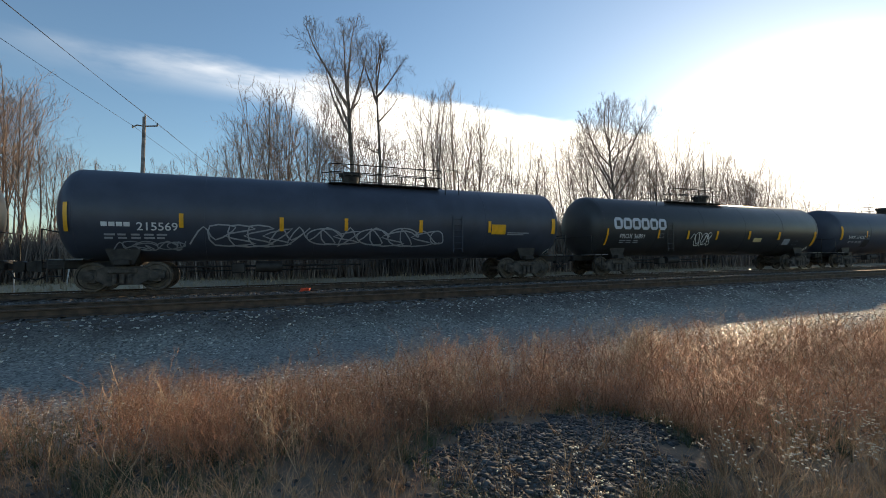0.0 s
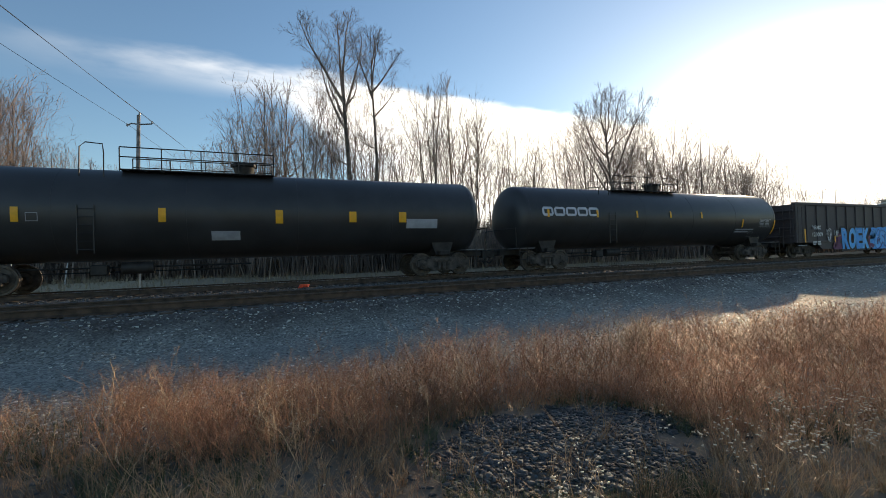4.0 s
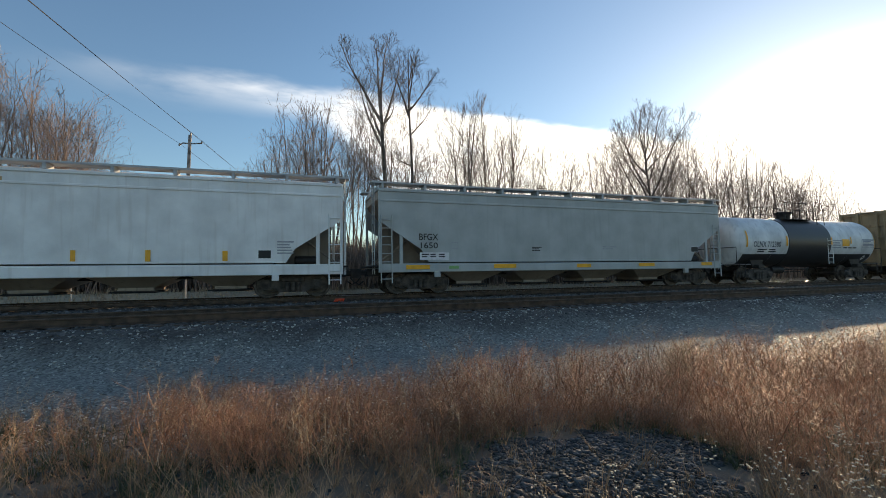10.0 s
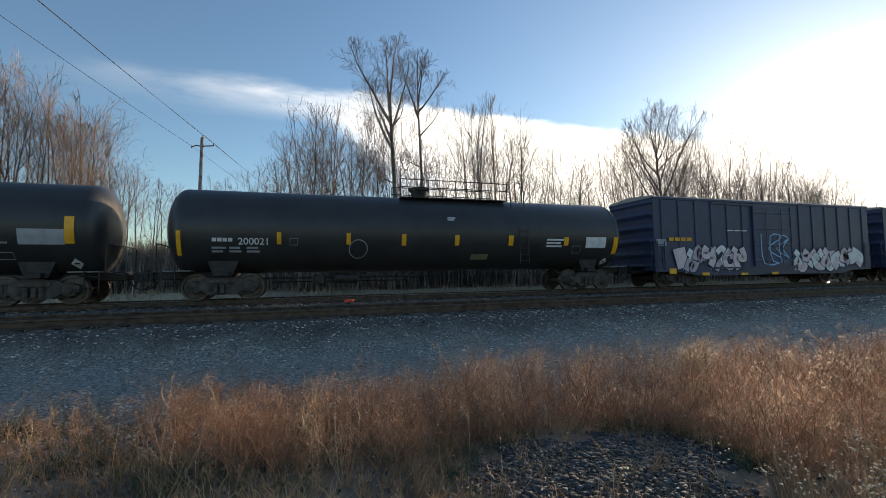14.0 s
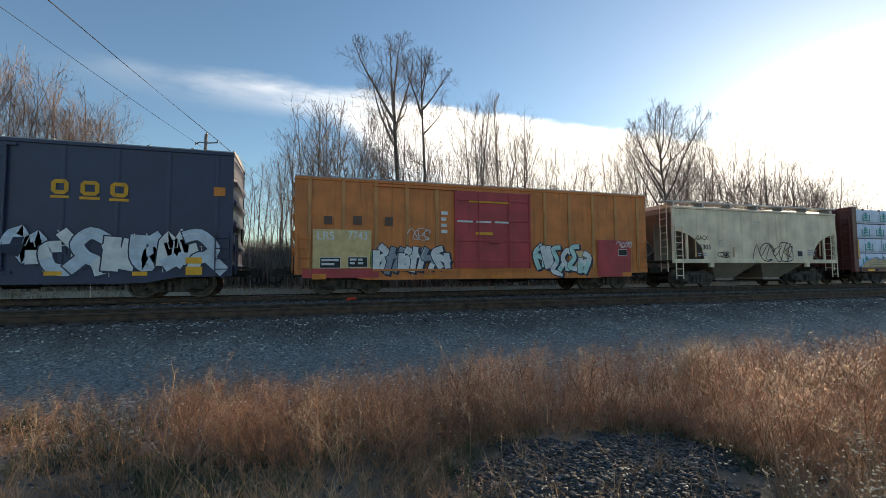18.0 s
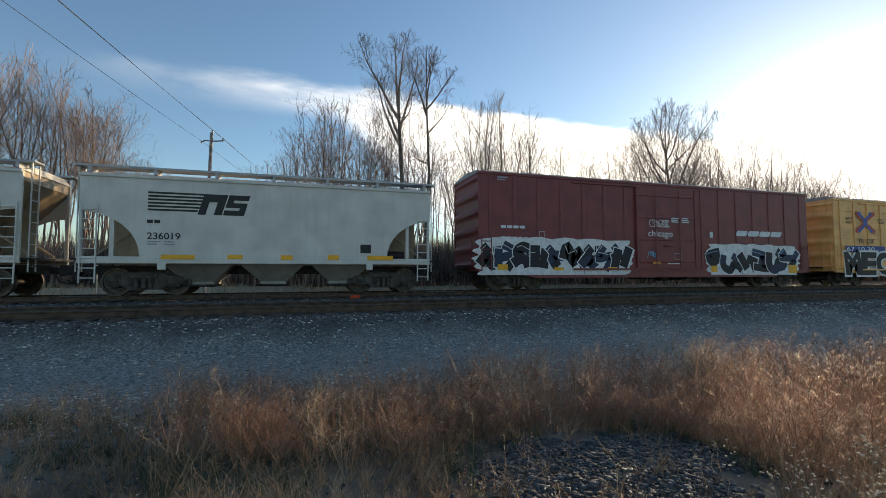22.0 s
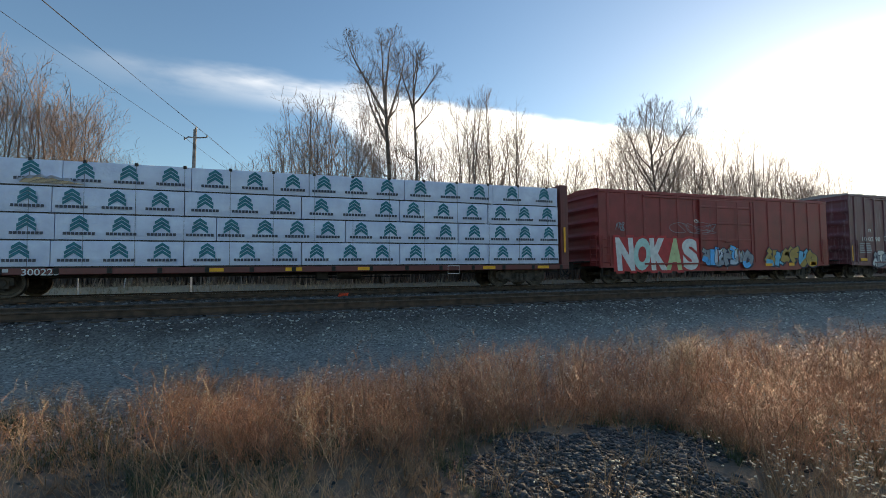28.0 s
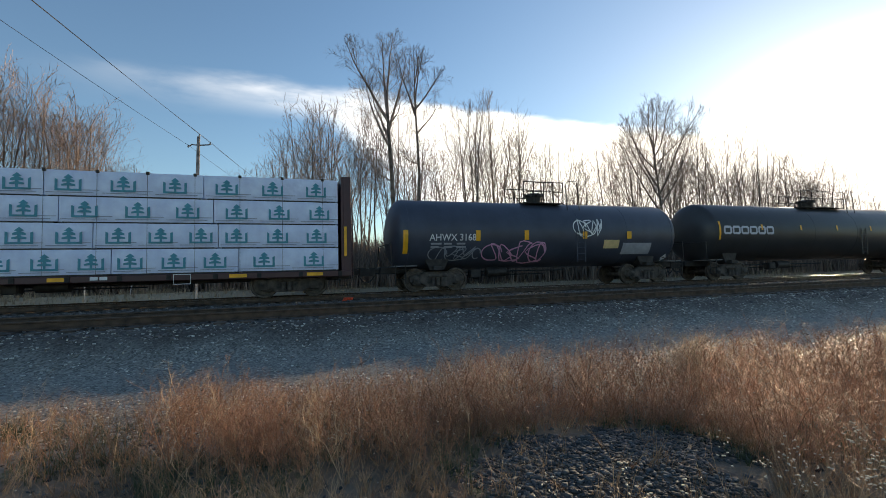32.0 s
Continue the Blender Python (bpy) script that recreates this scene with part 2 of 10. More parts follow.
        return self

    def sheet(self, poly, fn):
        """A flat outline of (u, v), laid on a surface by fn."""
        return self.add([fn(u, v) for u, v in poly], [tuple(range(len(poly)))])

    def mesh(self, name, material, smooth=35):
        me = bpy.data.meshes.new(name)
        me.from_pydata(self.v, [], self.f)
        me.materials.append(material)
        if smooth:
            me.polygons.foreach_set("use_smooth", [True] * len(me.polygons))
            me.set_sharp_from_angle(angle=radians(smooth))
        me.update()
        return me


def part(name, shape, material, parent, label="", smooth=35):
    """Links a shape, or a mesh already made, as one part under a thing or under another part."""
    me = shape if isinstance(shape, bpy.types.Mesh) else shape.mesh(name, material, smooth)
    ob = new(name, me)
    ob.parent = parent
    return tagged(ob, label) if label else ob


def thing(name, label, category, group="", kind="", at=None):
    ob = new(name)
    ob.empty_display_size = 0.3
    if at is not None:
        ob.matrix_world = at
    return tagged(ob, label, category, group, kind)


TEXTS = {}


def text_shape(body, size, bold=0.0, shear=0.0):
    """The outlines of a word in the built-in font, as points (u, v) and faces, with its width."""
    key = (body, bold, shear)
    if key not in TEXTS:
        cu = bpy.data.curves.new("lettering", "FONT")
        cu.body, cu.size, cu.offset, cu.shear, cu.resolution_u = body, 1.0, bold, shear, 4
        cu.fill_mode = "FRONT"
        ob = bpy.data.objects.new("lettering", cu)
        me = bpy.data.meshes.new_from_object(ob)
        pts = [(v.co.x, v.co.y) for v in me.vertices]
        TEXTS[key] = pts, [tuple(p.vertices) for p in me.polygons], max([p[0] for p in pts] or [1])
        bpy.data.objects.remove(ob), bpy.data.curves.remove(cu), bpy.data.meshes.remove(me)
    pts, fs, w = TEXTS[key]
    return [(u * size, v * size) for u, v in pts], fs, w * size


def letter(name, body, x, z, height, on, material, parent, width=None, bold=0.0, shear=0.0, lift=0.0065, label=""):
    """Lettering of a given capital height (and width) that starts at x, z and lies on the surface on(x, z, lift)."""
    pts, fs, w = text_shape(body, height / 0.70, bold, shear)
    k = 1.0 if width is None else width / w
    s = Shape()
    s.add([on(x + u * k, z + v, lift) for u, v in pts], fs)
    return part(name, s, material, parent, label, smooth=0)


def bars(name, x, z, w, h, rows, on, material, parent, cols=1, lift=0.0065, gap=0.45):
    """Rows of plain bars in place of small print."""
    s = Shape()
    for r in range(rows):
        for c in range(cols):
            u0, u1 = x + w * c / cols, x + w * (c + 1 - 0.18 * (cols > 1)) / cols
            v1 = z + h - h * r / rows
            v0 = v1 - h / rows * (1 - gap)
            if rows > 1:
                u1 -= (u1 - u0) * 0.25 * ((r * 7 + c * 3) % 4) / 3
            s.add([on(u0, v0, lift), on(u1, v0, lift), on(u1, v1, lift), on(u0, v1, lift)], [(0, 1, 2, 3)])
    return part(name, s, material, parent, smooth=0)


def patch(s, x0, x1, z0, z1, on, lift=0.0, n=6):
    """A small painted field that follows the surface."""
    vs, fs = [], []
    for i in range(n + 1):
        z = z0 + (z1 - z0) * i / n
        vs += [on(x0, z, lift), on(x1, z, lift)]
        if i:
            fs.append((2 * i - 2, 2 * i - 1, 2 * i + 1, 2 * i))
    return s.add(vs, fs)


def stripe(name, x0, x1, z0, z1, on, material, parent, lift=0.0, n=6, label=""):
    return part(name, patch(Shape(), x0, x1, z0, z1, on, lift + (0.016 if name == "reflector" else 0.0), n), material, parent, label, smooth=0)

# ---------------------------------------------------------------- ground, road and tracks
GROUND = -0.72


def ground_z(x, y):
    """The lie of the land: a flat verge, the track bed, and rough ground beyond."""
    z = GROUND
    def ramp(a, b, t):
        t = max(0.0, min(1.0, (t - a) / (b - a)))
        return t * t * (3 - 2 * t)
    z += (-0.205 - GROUND) * ramp(8.5, 10.25, y)
    z += (-0.62 + 0.205) * ramp(20.2, 22.5, y)
    z += 0.55 * ramp(23.0, 30.0, y) + 0.02 * max(0.0, min(y, 120) - 40)
    z += 0.05 * noise.noise(Vector((x * 0.35, y * 0.35, 2.0))) * (1 - ramp(7.0, 9.5, y) + ramp(21, 24, y))
    dx, dy = (x - 2.15) / 1.0, (y - 2.65) / 0.85
    z += 0.10 * math.exp(-(dx * dx + dy * dy))
    return z


def grid(xs, ys):
    s = Shape()
    s.v = [(x, y, ground_z(x, y)) for x in xs for y in ys]
    n = len(ys)
    s.f = [(i * n + j, (i + 1) * n + j, (i + 1) * n + j + 1, i * n + j + 1) for i in range(len(xs) - 1) for j in range(n - 1)]
    return s


def span(*legs):
    out = []
    for a, b, step in legs:
        n = max(1, int(round((b - a) / step)))
        out += [a + (b - a) * i / n for i in range(n)]
    return out + [legs[-1][1]]


M_EARTH = mat("dry_ground", (0.17, 0.14, 0.105), 0.95, 0, 0.3, 0.6, 0.6, 25)


def build_ground():
    nt = M_EARTH.node_tree
    N, Lk = nt.nodes.new, nt.links.new
    p = nt.nodes["Principled BSDF"]
    old = p.inputs["Base Color"].links[0].from_socket
    co = N("ShaderNodeTexCoord"); sx = N("ShaderNodeSeparateXYZ")
    Lk(co.outputs["Object"], sx.inputs[0])
    nz = N("ShaderNodeTexNoise"); nz.inputs["Scale"].default_value = 0.8; nz.inputs["Detail"].default_value = 4
    Lk(co.outputs["Object"], nz.inputs["Vector"])
    ad = N("ShaderNodeMath"); ad.operation = "MULTIPLY_ADD"; ad.inputs[1].default_value = 2.0
    Lk(nz.outputs["Fac"], ad.inputs[0]); Lk(sx.outputs["Y"], ad.inputs[2])
    def zone(a, b):
        r = N("ShaderNodeMapRange"); r.interpolation_type = "SMOOTHSTEP"
        r.inputs["From Min"].default_value, r.inputs["From Max"].default_value = a, b
        Lk(ad.outputs[0], r.inputs["Value"])
        return r.outputs[0]
    def mixc(f, a, b):
        m = N("ShaderNodeMix"); m.data_type = "RGBA"
        Lk(f, m.inputs["Factor"])
        for s, v in (("A", a), ("B", b)):
            if isinstance(v, tuple):
                m.inputs[s].default_value = (*v, 1)
            else:
                Lk(v, m.inputs[s])
        return m.outputs["Result"]
    fine = N("ShaderNodeTexVoronoi"); fine.inputs["Scale"].default_value = 30
    Lk(co.outputs["Object"], fine.inputs["Vector"])
    grey = N("ShaderNodeValToRGB")
    grey.color_ramp.elements[0].color, grey.color_ramp.elements[1].color = (0.055, 0.056, 0.052, 1), (0.33, 0.325, 0.285, 1)
    Lk(fine.outputs["Color"], grey.inputs["Fac"])
    dark = N("ShaderNodeValToRGB")
    dark.color_ramp.elements[0].color, dark.color_ramp.elements[1].color = (0.034, 0.029, 0.025, 1), (0.11, 0.097, 0.085, 1)
    Lk(fine.outputs["Color"], dark.inputs["Fac"])
    c = mixc(zone(4.7, 5.8), old, grey.outputs[0])
    c = mixc(zone(9.7, 11.0), c, dark.outputs[0])
    west = N("ShaderNodeMapRange"); west.interpolation_type = "SMOOTHSTEP"
    west.inputs["From Min"].default_value, west.inputs["From Max"].default_value = -1.0, -7.0
    Lk(sx.outputs["X"], west.inputs["Value"])
    c = mixc(zone(21.5, 22.5), c, mixc(west.outputs[0], (0.28, 0.22, 0.145), (0.42, 0.33, 0.21)))
    c = mixc(zone(31.5, 35.0), c, (0.16, 0.125, 0.085))
    Lk(c, p.inputs["Base Color"])
    xs = span((-900, -60, 70), (-60, -12, 4), (-12, 14, 0.22), (14, 60, 2.5), (60, 1500, 90))
    ys = span((-300, -10, 40), (-10, 0, 1), (0, 11, 0.2), (11, 32, 0.7), (32, 90, 4), (90, 2500, 150))
    tagged(new("ground", grid(xs, ys).mesh("ground", M_EARTH, 60)), "dry earth verge with a grey crushed stone road beside the tracks", "ground", kind="structure")


build_ground()


def rail_outline(y):
    return [(y - 0.07, -0.17), (y + 0.07, -0.17), (y + 0.07, -0.155), (y + 0.012, -0.13), (y + 0.012, -0.04), (y + 0.036, -0.03), (y + 0.036, -0.004), (y + 0.028, 0), (y - 0.028, 0), (y - 0.036, -0.004), (y - 0.036, -0.03), (y - 0.012, -0.04), (y - 0.012, -0.13), (y - 0.07, -0.155)]


def track(yc, label, head):
    tr = thing("railway_track", label, "railway track", "railway tracks", "structure", Matrix.Translation((0, yc, 0)))
    for k in (-1, 1):
        r = part("rail", Shape().beam(rail_outline(k * 0.7525), -140, 420), M_RAIL, tr, "rusty steel rail with a worn bright head")
        part("rail_head", Shape().beam([(k * 0.7525 - 0.03, -0.003), (k * 0.7525 + 0.03, -0.003), (k * 0.7525 + 0.026, 0.003), (k * 0.7525 - 0.026, 0.003)], -140, 420), head, r)
    rnd = random.Random(int(yc * 10))
    plate = Shape().box(-0.09, 0.09, -0.93, -0.58, -0.172, -0.158).box(-0.09, 0.09, 0.58, 0.93, -0.172, -0.158).mesh("tie_plate", M_RAIL)
    tie = Shape().box(-0.115, 0.115, -1.30, 1.30, -0.36, -0.172, 0.012).mesh("tie", M_TIE)
    for i in range(150):
        x = -14 + i * 0.52
        t = part("tie", tie, None, tr)
        t.matrix_basis = pose(x + rnd.uniform(-0.03, 0.03), rnd.uniform(-0.05, 0.05), rnd.uniform(-0.01, 0.008), 0, 0, rnd.uniform(-1.2, 1.2))
        if i % 2 == 0:
            part("tie_plate", plate, None, t)
    far = Shape()
    for i in range(560):
        x = 64.2 + i * 0.52
        far.box(x - 0.115, x + 0.115, -1.3, 1.3, -0.36, -0.172)
    for i in range(200):
        x = -14.6 - i * 0.52
        far.box(x - 0.115, x + 0.115, -1.3, 1.3, -0.36, -0.172)
    tagged(part("distant_ties", far, M_TIE, tr), kind="stuff")


track(18.30, "main railway track with dark wooden ties under the train", M_TREAD)
track(11.55, "empty railway track with dark wooden ties in ballast", M_RAIL)

# ---------------------------------------------------------------- rolling stock: common parts
TRACK_Y = 18.30       # centre of the track that carries the train
WHEEL_R = 0.47
HALF = 1.52           # half the width of a car body
WHEELS = []
CARS = []
SHARED = {}


def shared(key, make):
    if key not in SHARED:
        SHARED[key] = make()
    return SHARED[key]


def wheel_mesh():
    s = Shape()
    for sgn in (-1, 1):
        pr = [(0.0, 0.10), (0.0, 0.20), (0.035, 0.24), (0.035, 0.38), (0.0, 0.40), (0.0, WHEEL_R), (0.09, WHEEL_R + 0.003), (0.11, WHEEL_R + 0.026), (0.14, WHEEL_R + 0.02), (0.14, 0.40), (0.09, 0.38), (0.09, 0.24), (0.14, 0.20), (0.14, 0.10)]
        s.lathe([(sgn * (0.86 - a), r) for a, r in pr], "y", seg=17)
        for k in range(3):
            w = 2 * math.pi * k / 3
            s.lathe([(sgn * 0.86, 0.022), (sgn * 0.885, 0.022)], "y", (0.13 * math.sin(w), 0, 0.13 * math.cos(w)), 6)
    s.lathe([(-0.95, 0.08), (0.95, 0.08)], "y", seg=12)
    return s.mesh("wheelset", M_WHEEL)


def side_frame_mesh():
    s = Shape()
    y0, y1 = -1.10, -0.96
    s.prism([(-1.15, 0.62), (-1.15, 0.40), (-0.72, 0.36), (-0.42, 0.20), (0.42, 0.20), (0.72, 0.36), (1.15, 0.40), (1.15, 0.62), (0.75, 0.66), (0.48, 0.80), (-0.48, 0.80), (-0.75, 0.66)], y0, y1)
    for k in (-1, 1):
        s.lathe([(-1.18, 0.10), (-1.16, 0.13), (-0.95, 0.13)], "y", (k * 0.875, 0, 0.47), 14)
        s.prism([(k * 0.875 - 0.2, 0.66), (k * 0.875 + 0.2, 0.66), (k * 0.875 + 0.16, 0.30), (k * 0.875 - 0.16, 0.30)], y0 - 0.02, y1 + 0.05)
    for dx in (-0.2, 0.0, 0.2):
        s.tube([(dx, -1.16, 0.26), (dx, -1.16, 0.56)], 0.075, 8)
    s.box(-0.40, 0.40, -1.16, -0.92, 0.58, 0.72, 0.02)
    s.box(-0.50, 0.50, -1.13, -0.92, 0.20, 0.26)
    s.tube([(-0.9, -1.0, 0.24), (0.9, -1.0, 0.24)], 0.03, 6)
    return s.mesh("side_frame", M_TRUCK)


def bolster_mesh():
    s = Shape()
    s.box(-0.2, 0.2, -1.05, 1.05, 0.48, 0.74, 0.03)
    s.lathe([(0.70, 0.3), (0.86, 0.26)], "z", seg=16)
    for k in (-1, 1):
        s.box(k * 0.42 - 0.05, k * 0.42 + 0.05, -0.85, 0.85, 0.34, 0.46)
    return s.mesh("truck", M_TRUCK)


def truck(car, x):
    tr = part("truck", shared("bolster", bolster_mesh), None, car)
    tr.location.x = x
    for rz in (0, 180):
        sf = part("side_frame", shared("side_frame", side_frame_mesh), None, tr)
        sf.rotation_euler.z = radians(rz)
    for k in (-1, 1):
        w = part("wheelset", shared("wheelset", wheel_mesh), None, tr)
        w.matrix_parent_inverse = Matrix.Translation((k * 0.875, 0, WHEEL_R))
        WHEELS.append(w)


def coupler_mesh():
    s = Shape()
    s.box(-0.75, 0.28, -0.09, 0.09, 0.76, 0.94, 0.03)
    s.prism([(0.22, 0.66), (0.42, 0.68), (0.50, 0.74), (0.50, 0.98), (0.42, 1.02), (0.22, 1.02)], -0.20, 0.14)
    s.prism([(0.36, 0.70), (0.58, 0.70), (0.60, 0.98), (0.36, 0.98)], 0.04, 0.17)
    s.tube([(0.15, -0.32, 0.72), (0.3, -0.36, 0.5), (0.52, -0.30, 0.40), (0.7, -0.2, 0.52)], 0.028, 6)
    s.tube([(-0.05, -0.25, 0.98), (0.05, -1.35, 0.98)], 0.018, 5)
    return s.mesh("coupler", M_STEEL)


def running_gear(car, length, inset):
    for k, rz in ((-1, 180), (1, 0)):
        truck(car, k * (length / 2 - inset))
        c = part("coupler", shared("coupler", coupler_mesh), None, car)
        c.matrix_basis = pose(k * (length / 2 + 0.25), 0, 0, 0, 0, rz)


def brake_gear(car, x, z=0.8):
    s = Shape()
    s.lathe([(x - 0.4, 0.2), (x + 0.5, 0.2)], "x", (0, -0.6, z - 0.08), 12)
    s.box(x - 1.2, x - 0.75, -0.9, -0.5, z - 0.3, z + 0.05, 0.04)
    s.tube([(x - 3.5, -0.5, z - 0.05), (x + 3.5, -0.5, z - 0.05)], 0.03, 5)
    s.tube([(x - 2.6, -0.3, z - 0.2), (x + 2.6, -0.3, z - 0.2)], 0.025, 5)
    part("brake_gear", s, M_STEEL, car)


def ladder_shape(x, y, z0, z1, w=0.42, rungs=6, r=0.016, facing="y"):
    s = Shape()
    for k in (-1, 1):
        a = (x + k * w / 2, y) if facing == "y" else (x, y + k * w / 2)
        s.tube([(*a, z0), (*a, z1)], r * 1.4, 5)
    for i in range(rungs):
        z = z0 + (z1 - z0) * (i + 0.5) / rungs
        d = w / 2
        p = [(x - d, y, z), (x + d, y, z)] if facing == "y" else [(x, y - d, z), (x, y + d, z)]
        s.tube(p, r, 5)
    return s


def begin_car(name, label, x0, x1, category="freight car"):
    car = thing(name, label, category, "cars of the freight train")
    car["start"] = (x0 + x1) / 2
    CARS.append(car)
    car.location = ((x0 + x1) / 2, TRACK_Y, 0)
    return car, x1 - x0


# ---------------------------------------------------------------- tank cars
M_PLATFORM = paint("worn_edge", (0.16, 0.16, 0.16))


def tank_car(x0, x1, label, colour, r=1.54, zc=2.50, stripes=(), hump=0.0, platform=1.8, rail=0, sill=False, jacket=None, stripe_mat=None, texts=None):
    car, L = begin_car("tank_car", label, x0, x1, "tank car")
    h = L / 2
    head = r * 0.42
    prof = [(-h + head * (1 - math.cos(a)), max(0.02, r * math.sin(a))) for a in [i * math.pi / 16 for i in range(9)]]
    prof += [(-x, q) for x, q in reversed(prof)]
    part("tank_shell", Shape().lathe(prof, "x", (0, 0, zc), 48), colour, car)
    for x in [-h + head + 0.04 + i * (L - 2 * head - 0.08) / 5 for i in range(6)]:
        seam = Shape().lathe([(x - 0.012, r + 0.001), (x - 0.006, r + 0.006), (x + 0.006, r + 0.006), (x + 0.012, r + 0.001)], "x", (0, 0, zc), 48)
        part("weld_seam", seam, colour, car)

    def on(x, z, lift=0.0):
        q = r + 0.010 + lift
        c = max(-0.999, min(0.999, (z - zc) / q))
        ex = abs(x) - (h - head)
        f = math.sqrt(max(0.03, 1 - (ex / head) ** 2)) if ex > 0 else 1.0
        return x, -math.sqrt(max(0.0, (f * q) ** 2 - (z - zc) ** 2)), z

    # saddles and end frames over the trucks
    for k in (-1, 1):
        xb = k * (h - 1.9)
        s = Shape()
        s.prism([(xb - 0.5, zc - r * 0.72), (xb + 0.5, zc - r * 0.72), (xb + 0.3, 0.86), (xb - 0.3, 0.86)], -1.05, 1.05)
        s.box(xb - 0.22, xb + 0.22, -1.32, 1.32, 0.84, 1.02, 0.02)
        s.box(min(xb, k * (h + 0.3)), max(xb, k * (h + 0.3)), -0.35, 0.35, 0.74, 1.04, 0.03)
        part("saddle", s, M_STEEL, car)
        part("end_platform", Shape().box(k * (h - 0.5) - 0.45, k * (h - 0.5) + 0.45, -1.42, -0.5, 1.02, 1.06), M_PLATFORM, car)
        part("end_platform", Shape().box(k * (h - 0.5) - 0.45, k * (h - 0.5) + 0.45, 0.5, 1.42, 1.02, 1.06), M_PLATFORM, car)
        s = ladder_shape(k * (h - 0.30), -1.44, 0.35, 1.06, 0.4, 2)
        part("step_ladder", s, M_STEEL, car)
        s = Shape()
        s.tube([(k * (h + 0.05), -1.40, 1.05), (k * (h + 0.05), -1.40, 1.95), (k * (h + 0.05), 1.40, 1.95), (k * (h + 0.05), 1.40, 1.05)], 0.022, 6)
        part("end_handrail", s, M_STEEL, car)
    if sill:
        part("side_sill", Shape().box(-h - 0.2, h + 0.2, -0.35, 0.35, 0.72, 1.0, 0.03).box(-h - 0.2, h + 0.2, -1.40, -1.34, 0.86, 0.97), colour, car)
    brake_gear(car, -h * 0.35)
    # top platform, housing and rails; on long cars the platform reaches out to one side of the housing
    px, top = hump, zc + r
    pa, pb = (px - platform, px + platform) if rail == 0 else (px - 1.0, px + 3.7) if rail > 0 else (px - 3.7, px + 1.0)
    high = 0.85 if rail == 0 else 0.64
    for k in (-1, 1):
        part("top_platform", Shape().box(pa, pb, k * 0.62 - 0.3, k * 0.62 + 0.3, top - 0.10, top - 0.07), M_STEEL, car)
    bearer = Shape().box(0, 0.04, -0.9, 0.9, top - 0.14, top - 0.10).mesh("platform_bearer", M_STEEL)
    for i in range(int((pb - pa) * 2)):
        part("platform_bearer", bearer, None, car).location.x = pa + i * 0.5 + 0.2
    housing = part("valve_housing", Shape().lathe([(top - 0.12, 0.30), (top + 0.10, 0.33), (top + 0.30, 0.37), (top + 0.34, 0.42), (top + 0.42, 0.42), (top + 0.47, 0.30)], "z", (px, 0, 0), 20), M_STEEL, car)
    for k in range(8):
        w = k * math.pi / 4
        part("housing_bolt", Shape().box(px + 0.42 * math.cos(w) - 0.035, px + 0.42 * math.cos(w) + 0.035, 0.42 * math.sin(w) - 0.035, 0.42 * math.sin(w) + 0.035, top + 0.30, top + 0.45), M_STEEL, housing)
    for k in (-1, 1):
        s = Shape()
        for z in (top + high * 0.5, top + high):
            s.tube([(pa, k * 0.92, z), (pb, k * 0.92, z)], 0.02, 6)
        n = max(4, int((pb - pa) / 1.1))
        for i in range(n + 1):
            x = pa + (pb - pa) * i / n
            s.tube([(x, k * 0.92, top - 0.15), (x, k * 0.92, top + high)], 0.02, 6)
        part("top_railing", s, M_STEEL, car)
    lx = pb + 0.45 if rail >= 0 else pa - 0.75
    part("side_ladder", ladder_shape(lx, -1.56 * r / 1.54, zc - 1.3, zc + 0.2, 0.42, 6, 0.013), colour, car)
    s = Shape().tube([(lx - 0.3, -1.0, top - 0.4), (lx - 0.3, -0.92, top + high * 0.9), (lx - 0.15, -0.9, top + high * 1.15), (lx + 0.3, -0.9, top + high * 1.1), (lx + 0.34, -0.95, top + high * 0.6), (lx + 0.34, -1.0, top - 0.4)], 0.02, 5)
    part("ladder_hoop", s, M_STEEL, car)
    # upright reflective marks along the side
    for i, x in enumerate(stripes):
        tall = 0.42 if i in (0, len(stripes) - 1) else 0.24
        stripe("reflector", x - 0.06, x + 0.06, zc + 0.10 - tall * (1.3 if tall > 0.3 else 0.2), zc + 0.10 + tall * (0.9 if tall > 0.3 else 1.0), on, stripe_mat or M_YELLOW, car)
    if texts:
        texts(car, on, h)
    running_gear(car, L, 1.9)
    return car, on, h

